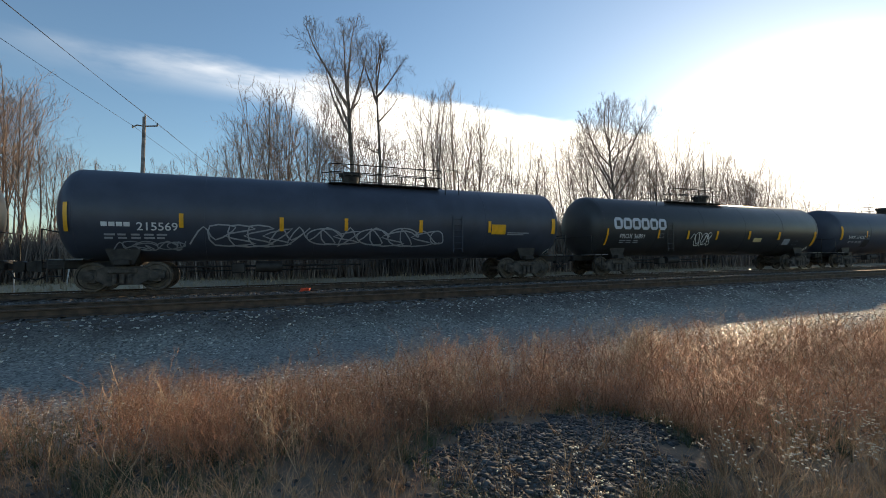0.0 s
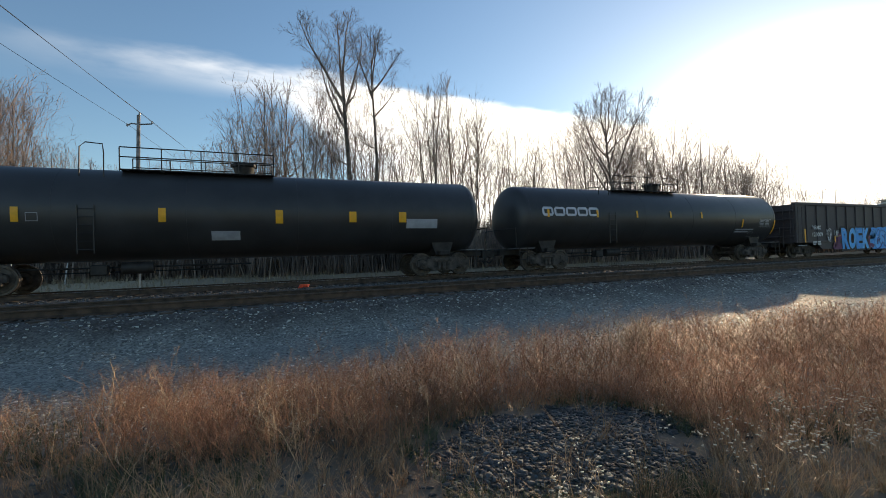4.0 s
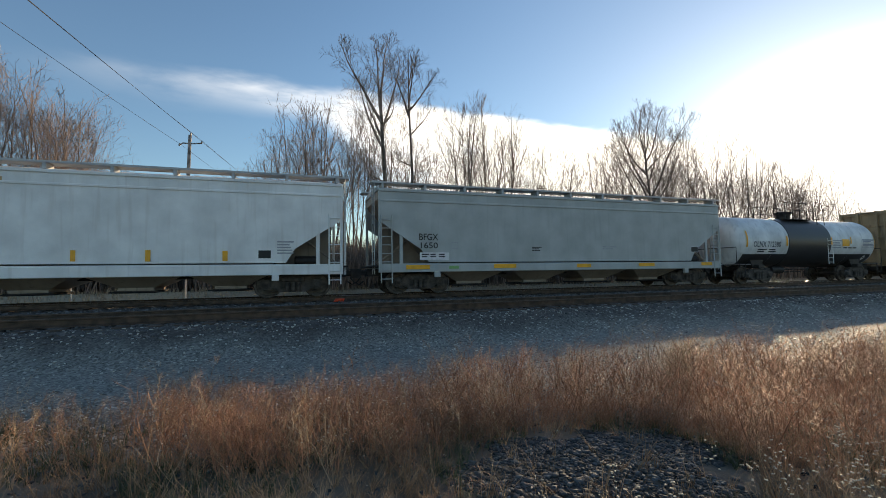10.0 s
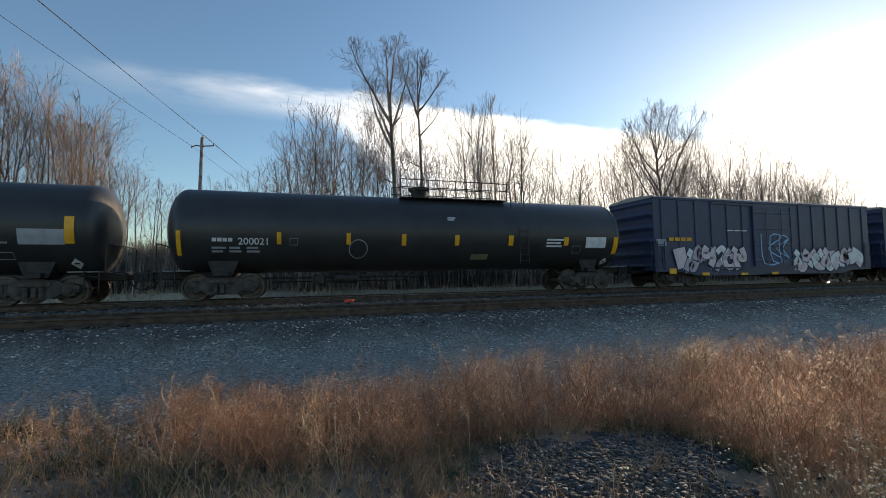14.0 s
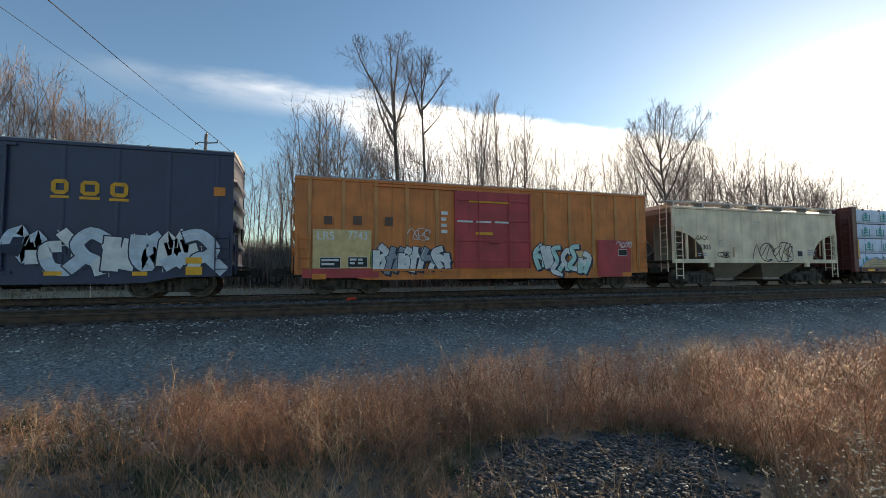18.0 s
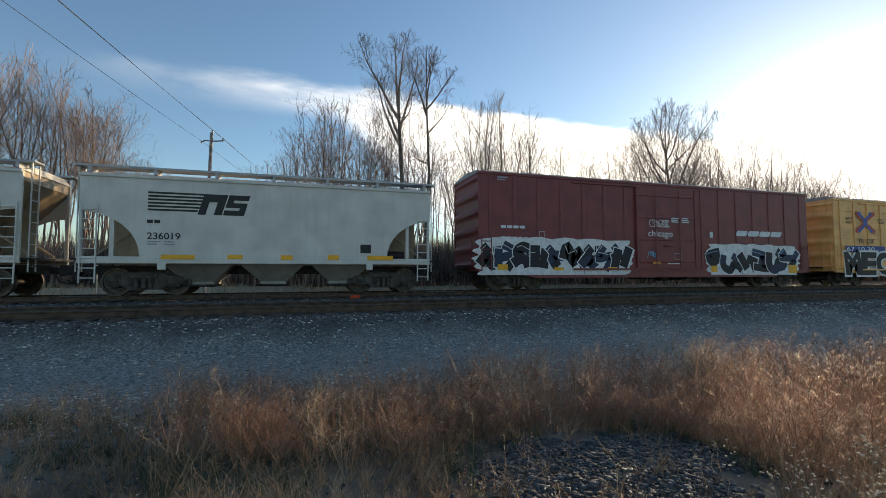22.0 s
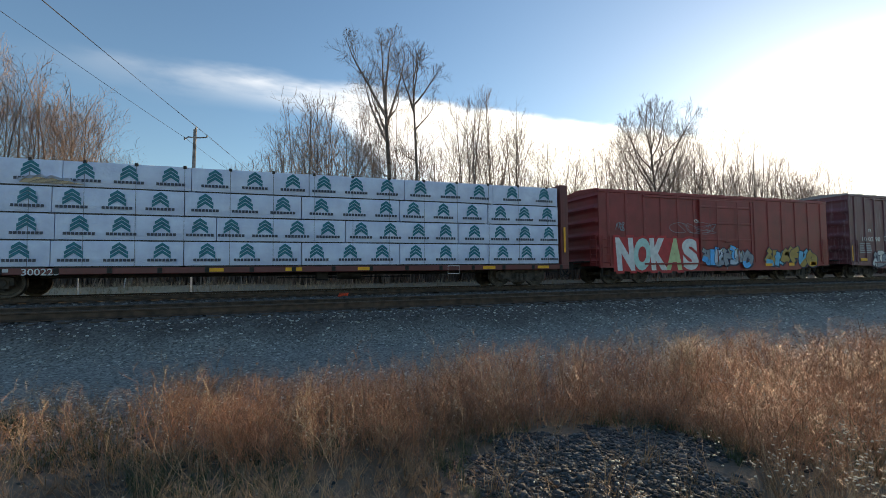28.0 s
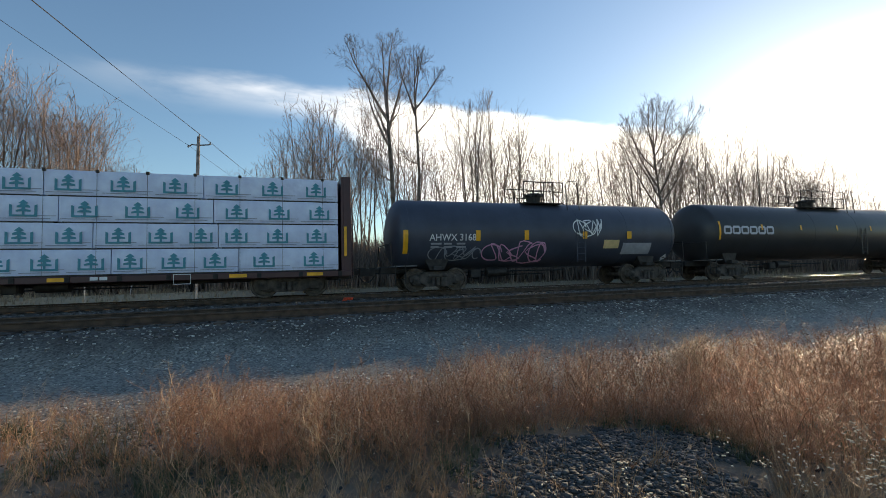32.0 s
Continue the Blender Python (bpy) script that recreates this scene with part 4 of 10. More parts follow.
    for i in range(n + 1):
        part("stake_pocket", pk, None, car).location.x = -h + L * i / n
    for i in range(9):
        x = -h + 0.9 + (L - 1.8) * i / 8
        if not (-9.2 < x < -4.9 or 5.0 < x < 6.7):
            stripe("reflector", x - 0.28, x + 0.28, deck - 0.19, deck - 0.07, on, M_YELLOW, car, n=1)
    brake_gear(car, 2.0, 0.7)
    if texts:
        texts(car, on, h)
    running_gear(car, L + 2 * bulk, 2.2)
    return car, on, h

# ---------------------------------------------------------------- painted marks, prints and graffiti
def ribbon(s, pts, w, on, lift, closed=False):
    """A flat stroke of width w through points (x, z)."""
    n = len(pts)
    vs = []
    for i, (x, z) in enumerate(pts):
        a, b = (pts[(i - 1) % n], pts[(i + 1) % n]) if closed else (pts[max(i - 1, 0)], pts[min(i + 1, n - 1)])
        dx, dz = b[0] - a[0], b[1] - a[1]
        l = math.hypot(dx, dz) or 1
        ox, oz = -dz / l * w / 2, dx / l * w / 2
        vs += [on(x + ox, z + oz, lift), on(x - ox, z - oz, lift)]
    m = n if closed else n - 1
    return s.add(vs, [(2 * i, 2 * i + 1, (2 * i + 3) % (2 * n), (2 * i + 2) % (2 * n)) for i in range(m)])


def tag(car, on, x0, x1, z0, z1, material, seed, loops=9, w=0.035, lift=0.004, name="spray_tag"):
    """A quick scrawl of loops and strokes that spells nothing."""
    rnd = random.Random(seed)
    line = []
    n = loops
    for i in range(n):
        a, b = x0 + (x1 - x0) * i / n, min(x1, x0 + (x1 - x0) * (i + 2.3) / n)
        kind = rnd.randrange(4)
        zc, hh, k = (z0 + z1) / 2, (z1 - z0) / 2, rnd.uniform(0.7, 1.0)
        if kind == 0:
            pts = [((a + b) / 2 + (b - a) * 0.45 * math.cos(t), zc + hh * k * math.sin(t)) for t in [j * 0.6 for j in range(10)]]
        elif kind == 1:
            pts = [(a, zc - hh * k), (a + (b - a) * 0.3, zc + hh * k), (a + (b - a) * 0.55, zc - hh * 0.4), (b, zc + hh * k)]
        elif kind == 2:
            pts = [(a + (b - a) * t, zc + hh * k * math.sin(t * 5 + i)) for t in [j / 8 for j in range(9)]]
        else:
            pts = [(a, zc + hh * k), (a + (b - a) * 0.1, zc - hh * k), (b, zc - hh * k * 0.8), (a + (b - a) * 0.3, zc), (b, zc + hh * 0.8 * k)]
        line += pts
    return part(name, ribbon(Shape(), smooth_line(line, 3), w, on, lift), material, car, smooth=0)


def smooth_line(pts, n=5):
    """A rounder line through the given points."""
    out = []
    for i in range(len(pts) - 1):
        p0, p1, p2, p3 = pts[max(i - 1, 0)], pts[i], pts[i + 1], pts[min(i + 2, len(pts) - 1)]
        for j in range(n):
            t = j / n
            out.append(tuple(0.5 * (2 * b + (c - a) * t + (2 * a - 5 * b + 4 * c - d) * t * t + (3 * b - a - 3 * c + d) * t ** 3) for a, b, c, d in zip(p0, p1, p2, p3)))
    return out + [pts[-1]]


# skeletons of swollen sprayed forms, in a unit square
FORMS = ((((0.05, 0.85), (0.5, 1.0), (0.82, 0.7), (0.6, 0.42), (0.3, 0.3), (0.15, 0.0)), ((0.6, 0.42), (1.0, 0.05))),
         (((0.0, 0.15), (0.25, 0.9), (0.5, 0.25), (0.75, 1.0), (1.0, 0.35)),),
         (((0.12, 1.0), (0.1, 0.3), (0.42, 0.02), (0.6, 0.5), (0.95, 0.05)), ((0.5, 1.0), (0.75, 0.7))),
         (((0.3, 1.0), (0.08, 0.52), (0.78, 0.56), (0.55, 0.0)), ((0.75, 0.98), (0.95, 0.75))),
         (((0.5, 1.0), (0.12, 0.5), (0.3, 0.04), (0.78, 0.1), (0.88, 0.55), (0.5, 0.62)),),
         (((0.0, 0.35), (0.8, 0.6)), ((0.35, 1.0), (0.98, 0.68), (0.6, 0.0)), ((0.15, 0.8), (0.2, 0.05))),
         (((0.12, 0.0), (0.3, 1.0)), ((0.55, 0.05), (0.85, 0.95)), ((0.0, 0.55), (0.5, 0.7))),
         (((0.95, 1.0), (0.25, 0.9), (0.55, 0.5), (0.05, 0.12), (0.95, 0.0)),))


def lengthened(pts, d):
    """A line drawn out by d at both ends."""
    out = []
    for (x, z), (a, b) in ((pts[0], pts[1]), (pts[-1], pts[-2])):
        l = math.hypot(x - a, z - b) or 1
        out.append((x + (x - a) / l * d, z + (z - b) / l * d))
    return [out[0]] + list(pts) + [out[1]]


def scrawl(car, on, x0, x1, z0, z1, n, fills, edge, seed, shine=None, back=None, fat=0.042):
    """A sprayed piece of fat, interlocked strokes that spell nothing, each with a fill, a second tone, an outline and a drop shade."""
    rnd = random.Random(seed)
    n = max(2, int(n * 1.45 + 0.5)) if n > 1 else 1
    W, H = (x1 - x0) / n, z1 - z0
    fat = min(fat, W * 0.07)
    piece = None
    if back:
        b = Shape()
        pts = []
        for i in range(72):
            t = 2 * math.pi * i / 72
            k = 1.0 + 0.09 * abs(math.sin(t * 9 + seed)) + rnd.uniform(-0.02, 0.02)
            sq = max(abs(math.cos(t)), abs(math.sin(t)))
            pts.append(((x0 + x1) / 2 + (x1 - x0) * 0.50 * k * math.cos(t) / sq ** 0.8, (z0 + z1) / 2 + H * 0.54 * k * math.sin(t) / sq ** 0.8))
        y = on(x0 + 0.1, (z0 + z1) / 2, 0.001)[1]
        b.add([((x0 + x1) / 2, y, (z0 + z1) / 2)] + [(x, y, max(z, z0 - 0.02)) for x, z in pts], [(0, i + 1, (i + 1) % 72 + 1) for i in range(72)])
        piece = part("graffiti", b, back, car, "spray-painted graffiti", smooth=0)
    last = -1
    for i in range(n):
        k = rnd.randrange(len(FORMS))
        k = (k + 1) % len(FORMS) if k == last else k
        last = k
        flip, turn, lean = rnd.random() < 0.5, rnd.uniform(-0.35, 0.35), rnd.uniform(-0.25, 0.4)
        wide, tall = rnd.uniform(0.85, 1.1), rnd.uniform(0.72, 1.0)
        pen = min(W * 0.52, H * 0.27) * rnd.uniform(0.85, 1.15)
        l = 0.003 + 0.0016 * i
        base = z0 + pen / 2 + (H - pen) * (1 - tall) * rnd.random()

        def put(p):
            u, v = p
            u = (1 - u if flip else u) - 0.5
            v = v * (H - pen) * tall
            return x0 + W * (i + 0.5) + u * (W * wide * 1.55 - pen * 0.5) + lean * (v - H / 2) * 0.4 + turn * v * 0.3, base + v + turn * u * W * 0.7

        lines = [[put(p) for p in smooth_line(st, 4)] for st in FORMS[k]]
        sh = Shape()
        for j, st in enumerate(lines):
            ribbon(sh, [(x + 0.07, z - 0.05) for x, z in lengthened(st, fat)], pen + fat, on, l + 0.0001 * j)
            ribbon(sh, lengthened(st, fat), pen + 2 * fat, on, l + 0.0003 + 0.0001 * j)
        if piece is None:
            piece = part("graffiti", sh, edge, car, "spray-painted graffiti", smooth=0)
        else:
            part("drop_shade", sh, edge, piece, smooth=0)
        s, low, rim = Shape(), Shape(), Shape()
        for j, st in enumerate(lines):
            ribbon(s, st, pen, on, l + 0.0006 + 0.0001 * j)
            foot = [p for p in st if p[1] < z0 + H * (0.36 + 0.1 * math.sin(3 * p[0] + seed))]
            if len(foot) > 2:
                ribbon(low, foot, pen, on, l + 0.0009 + 0.0001 * j)
            top = [(x - pen * 0.28, z + pen * 0.10) for x, z in st if z > z0 + H * 0.55]
            if len(top) > 3:
                ribbon(rim, top[: len(top) // 2 + 2], fat * 0.6, on, l + 0.0012)
        part("sprayed_form", s, fills[i % len(fills)], piece, smooth=0)
        if len(fills) > 1 and low.f:
            part("second_tone", low, fills[(i + 1) % len(fills)], piece, smooth=0)
        if shine and rim.f:
            part("highlight", rim, shine, piece, smooth=0)
        if rnd.random() < 0.6:
            x, z = min(lines[0], key=lambda p: p[1])
            d = rnd.uniform(0.12, 0.35)
            part("paint_drip", Shape().sheet([(x - 0.012, z), (x + 0.012, z), (x + 0.008, max(z0 - 0.1, z - d)), (x - 0.008, max(z0 - 0.1, z - d))], lambda a, b: on(a, b, l)), fills[i % len(fills)], piece, smooth=0)
    return piece


def sprayed_word(car, on, body, x0, x1, z0, z1, fills, edge, fat=0.05, dark=None, shine=None):
    """A sprayed word that can be read, letter by letter, fat with an outline."""
    n = len(body)
    W = (x1 - x0) / n
    for i, ch in enumerate(body):
        made = []
        a, b, lean = x0 + W * i, x0 + W * (i + 1.02), 0.10 * W * (1 if i % 2 else -1)
        inner = text_shape(ch, 1.0, 0.060)[0]
        u0, u1 = min(p[0] for p in inner), max(p[0] for p in inner)
        v0, v1 = min(p[1] for p in inner), max(p[1] for p in inner)
        for bold, m, lift in ((0.125, edge, 0.003), (0.060, fills[i % len(fills)], 0.0055)):
            pts, fs, w = text_shape(ch, 1.0, bold)
            s = Shape()
            s.add([on(a + (b - a) * (u - u0) / (u1 - u0) + lean * ((v - v0) / (v1 - v0) - 0.5), z0 + (z1 - z0) * (v - v0) / (v1 - v0), lift + 0.0003 * i) for u, v in pts], fs)
            made.append((s, m))
        base = part("graffiti_letter", *made[0], car, smooth=0)
        part("letter_fill", *made[1], base, smooth=0)
        if shine:
            g = ribbon(Shape(), [(x0 + W * (i + 0.2), z0 + (z1 - z0) * 0.86), (x0 + W * (i + 0.45), z0 + (z1 - z0) * 0.9)], 0.05, on, 0.010)
            part("highlight", g, shine, base, smooth=0)


def emblem_blocks(car, on, x0, x1, z0, z1, n, material, slant=0.0, hollow=True, name="emblem_block"):
    """A maker's wordmark as a row of plain rounded blocks."""
    W, H = (x1 - x0) / n, z1 - z0
    t = min(W, H) * 0.26
    for i in range(n):
        s = Shape()
        a, b = x0 + W * i + W * 0.04, x0 + W * (i + 1) - W * 0.04
        c = t * 0.8
        ring = [(a + c, z0), (b - c, z0), (b, z0 + c), (b, z1 - c), (b - c, z1), (a + c, z1), (a, z1 - c), (a, z0 + c)]
        inn = [(a + c, z0 + t), (b - c, z0 + t), (b - t, z0 + c), (b - t, z1 - c), (b - c, z1 - t), (a + c, z1 - t), (a + t, z1 - c), (a + t, z0 + c)]
        sh = lambda p: (p[0] + slant * (p[1] - z0), p[1])
        if hollow:
            s.add([on(*sh(p), 0.006) for p in ring + inn], [(j, (j + 1) % 8, (j + 1) % 8 + 8, j + 8) for j in range(8)])
        else:
            s.add([on(*sh(p), 0.006) for p in ring], [tuple(range(8))])
        part(name, s, material, car, smooth=0)


def frame_panel(car, on, x0, x1, z0, z1, material, name="data_plate", t=0.025, fill=None):
    s = Shape()
    ribbon(s, [(x0, z0), (x1, z0), (x1, z1), (x0, z1)], t, on, 0.0052, True)
    p = part(name, s, material, car, smooth=0)
    if fill:
        part("plate_face", patch(Shape(), x0, x1, z0, z1, on, 0.0045, 3), fill, p, smooth=0)
    return p


def diamond(car, on, x, z, r, material, name="hazard_placard"):
    s = Shape().sheet([(x - r, z), (x, z - r), (x + r, z), (x, z + r)], lambda u, v: on(u, v, 0.006))
    p = part(name, s, material, car, "diamond-shaped placard", smooth=0)
    part("placard_print", Shape().sheet([(x - r * 0.45, z - 0.12 * r), (x + r * 0.45, z - 0.12 * r), (x + r * 0.45, z + 0.15 * r), (x - r * 0.45, z + 0.15 * r)], lambda u, v: on(u, v, 0.008)), M_BLACK, p, smooth=0)
    return p


def ring_mark(car, on, x, z, r, material):
    s = Shape()
    ribbon(s, [(x + r * math.cos(2 * math.pi * i / 18), z + r * math.sin(2 * math.pi * i / 18)) for i in range(18)], r * 0.10, on, 0.003, True)
    
    return part("emblem", s, material, car, smooth=0)


def striped_emblem(car, on, x0, xm, x1, z0, z1, material):
    """Level stripes that run into two slanted blocks."""
    H = z1 - z0
    for i in range(6):
        z = z0 + H * (0.12 + 0.16 * i)
        part("emblem_stripe", Shape().sheet([(x0, z), (xm + 0.06 * i, z), (xm + 0.06 * i, z + H * 0.09), (x0, z + H * 0.09)], lambda u, v: on(u, v, 0.002)), material, car, smooth=0)
    W = (x1 - xm) / 2
    for a, rows in ((xm, ((0, 0, 0.32, 1), (0.0, 0.62, 1.0, 1), (0.66, 0, 1.0, 1))), (xm + W, ((0.05, 0, 0.95, 0.25), (0.05, 0.38, 0.95, 0.62), (0.05, 0.75, 0.95, 1), (0.05, 0.5, 0.33, 1), (0.67, 0, 0.95, 0.5)))):
        s = Shape()
        for u0, v0, u1, v1 in rows:
            s.add([on(a + W * u + 0.28 * H * v, z0 + H * v, 0.002 + 0.0002 * len(s.f)) for u, v in ((u0, v0), (u1, v0), (u1, v1), (u0, v1))], [(0, 1, 2, 3)])
        part("emblem_block", s, material, car, smooth=0)


def worm_emblem(car, on, x0, x1, z0, z1, material):
    """One thick bent line that doubles back on itself."""
    H, W = z1 - z0, x1 - x0
    t = H * 0.19
    pts = [(x0 + W * 0.45, z1 - t / 2), (x0 + W * 0.2, z1 - t / 2), (x0 + W * 0.06, z1 - H * 0.25), (x0 + W * 0.05, z0 + H * 0.25), (x0 + W * 0.18, z0 + t / 2), (x0 + W * 0.38, z0 + t / 2), (x0 + W * 0.47, z0 + H * 0.2), (x0 + W * 0.5, z0 + H * 0.8), (x0 + W * 0.57, z1 - t / 2), (x0 + W * 0.66, z1 - H * 0.15), (x0 + W * 0.82, z0 + H * 0.16), (x0 + W * 0.9, z0 + t / 2), (x0 + W * 0.95, z0 + H * 0.25), (x0 + W * 0.97, z1)]
    return part("emblem", ribbon(Shape(), pts, t, on, 0.003), material, car, smooth=0)


def cross_emblem(car, on, x0, x1, z0, z1, left, right):
    """Two broad arrow heads, point to point."""
    W, H = x1 - x0, z1 - z0
    xc, zc, lift = (x0 + x1) / 2, (z0 + z1) / 2, 0.002
    for mtl, m, off, w in ((left, 1, 0.0, 0.20), (left, -1, 0.0, 0.20), (right, 1, 0.15, 0.15), (right, -1, 0.15, 0.13)):
        lift += 0.001
        e = xc - m * W * (0.5 - off)
        c = xc + m * W * (0.02 + 0.4 * off)
        part("emblem_arrow", ribbon(Shape(), [(e, z1 - H * 0.06), (c, zc), (e, z0 + H * 0.06)], H * w, on, lift), mtl, car, smooth=0)


# prints on lumber wraps, one every metre or so
TEAL = flat("print_teal", (0.012, 0.34, 0.33), 0.5)
PRINT_BLUE = flat("print_slate_blue", (0.045, 0.28, 0.36), 0.5)
PRINT_GREY = flat("print_grey", (0.20, 0.23, 0.30), 0.5)
PRINT_DARK = flat("print_dark", (0.05, 0.06, 0.09), 0.5)


def flush(u, v, lift=0.0):
    return u, -0.022 - lift, v


def house_print(material):
    """A pine inside an open frame, once every metre, with a thin line of print at the foot."""
    def mark(bn, ln, hh, r, i):
        s, n = Shape(), max(1, int(ln / 1.12))
        off = (0.13 * ((r * 3 + i) % 4)) - 0.2
        for k in range(n):
            x, z, q = ln * (k + 0.5) / n + off * 0.5, hh * 0.50, 0.25
            for pts in ([(-q * 1.4, -q * 0.8), (-q * 1.1, -q * 0.8), (-q * 1.1, 0.35 * q), (-q * 1.4, 0.5 * q)], [(q * 1.1, -q * 0.8), (q * 1.4, -q * 0.8), (q * 1.4, 0.5 * q), (q * 1.1, 0.35 * q)], [(-q * 1.4, -q * 1.05), (q * 1.4, -q * 1.05), (q * 1.4, -q * 0.8), (-q * 1.4, -q * 0.8)]):
                s.sheet([(x + u, z + v) for u, v in pts], flush)
            tree = [(-0.13, -0.8), (0.13, -0.8), (0.13, -0.42), (0.74, -0.46), (0.74, -0.24), (0.18, -0.10), (0.18, 0.08), (0.66, 0.05), (0.66, 0.28), (0.20, 0.50), (0.50, 0.60), (0.0, 1.05)]
            outline = tree + [(-u, v) for u, v in reversed(tree[2:-1])]
            s.sheet([(x + u * q, z + v * q) for u, v in outline], lambda u, v: flush(u, v, 0.001))
        tagged(part("wrap_print", s, material, bn, smooth=0), kind="stuff")
        b = Shape()
        for k in range(n):
            a = ln * k / n + 0.06
            b.sheet([(a, 0.075), (a + ln / n * 0.85, 0.075), (a + ln / n * 0.85, 0.09), (a, 0.09)], flush)
            b.sheet([(a + ln / n * 0.62, 0.16), (a + ln / n * 0.95, 0.16), (a + ln / n * 0.95, 0.175), (a + ln / n * 0.62, 0.175)], flush)
        tagged(part("print_line", b, PRINT_GREY, bn, smooth=0), kind="stuff")
    return mark


def tree_print(material):
    def mark(bn, ln, hh, r, i):
        s, w, n = Shape(), Shape(), max(1, int(ln / 1.05))
        for k in range(n):
            x, z, q = ln * (k + 0.5) / n + 0.08 * ((r + i) % 3 - 1), hh * 0.62, 0.20
            # three thick chevrons, the upper one narrower, with a thin line between
            for e, top in ((0.20, 0.27), (0.245, 0.145), (0.245, 0.02)):
                c, t = z + top, 0.10
                s.sheet([(x - e, c - e * 0.72), (x - e, c - e * 0.72 - t), (x, c - t), (x + e, c - e * 0.72 - t), (x + e, c - e * 0.72), (x, c)], flush)
            for j in range(8):
                a = x - 0.42 + j * 0.107
                w.sheet([(a, z - q * 1.75), (a + 0.085, z - q * 1.75), (a + 0.085, z - q * 1.3), (a, z - q * 1.3)], flush)
        tagged(part("wrap_print", s, material, bn, smooth=0), kind="stuff")
        tagged(part("print_line", w, PRINT_DARK, bn, smooth=0), kind="stuff")
    return mark


def word_print(body, material):
    def mark(bn, ln, hh, r, i):
        pts, fs, w = text_shape(body, 0.20, 0.01)
        s, b, n = Shape(), Shape(), max(1, int(ln / 1.25))
        for k in range(n):
            x, z = ln * (k + 0.5) / n - w * 0.4 + 0.12 * ((r * 5 + i) % 3 - 1), hh * 0.60
            s.add([flush(x + u, z + v) for u, v in pts], fs)
            for j in (0, 1):
                b.sheet([(x + 0.1, z - 0.16 - 0.08 * j), (x + w * 0.6, z - 0.16 - 0.08 * j), (x + w * 0.6, z - 0.13 - 0.08 * j), (x + 0.1, z - 0.13 - 0.08 * j)], flush)
        tagged(part("wrap_print", s, material, bn, smooth=0), kind="stuff")
        tagged(part("print_line", b, PRINT_GREY, bn, smooth=0), kind="stuff")
    return mark


def faint_print(material):
    def mark(bn, ln, hh, r, i):
        s, n = Shape(), max(1, int(ln / 1.2))
        for k in range(n):
            x, z = ln * (k + 0.5) / n, hh * 0.55
            s.sheet([(x - 0.25, z - 0.03), (x - 0.12, z - 0.09), (x + 0.22, z - 0.02), (x + 0.1, z + 0.07), (x - 0.15, z + 0.06)], flush)
        tagged(part("wrap_print", s, material, bn, smooth=0), kind="stuff")
    return mark


def torn_wrap(car, x0, x1, z0, z1):
    """A rip in a wrap that bares the pale boards inside, and a loose flap."""
    on = lambda u, v, lift=0.0: (u, -WRAP_Y - 0.026 - lift, v)
    n = 12
    top = [(x0 + (x1 - x0) * i / n, z0 + (z1 - z0) * math.sin(math.pi * (i / n) ** 0.6) * (0.85 + 0.15 * math.sin(i * 2.3))) for i in range(n + 1)]
    b = part("bare_lumber", Shape().sheet([(x0, z0)] + top[1:-1] + [(x1, z0)], on), flat("fresh_lumber", (0.62, 0.47, 0.30)), car, "pale sawn boards bared by a tear", smooth=0)
    s = Shape()
    for j in range(4):
        z = z0 + (z1 - z0) * (j + 0.5) / 5
        ribbon(s, [(x0 + (x1 - x0) * (0.15 + 0.05 * j), z), (x1 - (x1 - x0) * (0.12 + 0.1 * j), z)], 0.012, on, 0.004)
    part("board_gap", s, PRINT_DARK, b, smooth=0)
    f = Shape()
    for i in range(n):
        (xa, za), (xb, zb) = top[i], top[i + 1]
        f.add([(xa, -WRAP_Y - 0.02, za), (xb, -WRAP_Y - 0.02, zb), (xb + 0.02, -WRAP_Y - 0.10, zb + 0.02 + 0.10 * math.sin(i * 1.7) ** 2), (xa + 0.02, -WRAP_Y - 0.10, za + 0.02 + 0.10 * math.sin((i - 1) * 1.7) ** 2)], [(0, 1, 2, 3)])
    part("loose_flap", f, WRAPWHITE, car, smooth=0)

# ---------------------------------------------------------------- bare trees
M_BARK = mat("bark_grey_brown", (0.17, 0.135, 0.11), 0.9, 0, 0.3, 3, 0.5, 30, obrand=0.25)
M_TWIG = mat("twig_brown", (0.235, 0.175, 0.148), 0.85, 0, 0.2, 2, 0.0, 20, obrand=0.3)


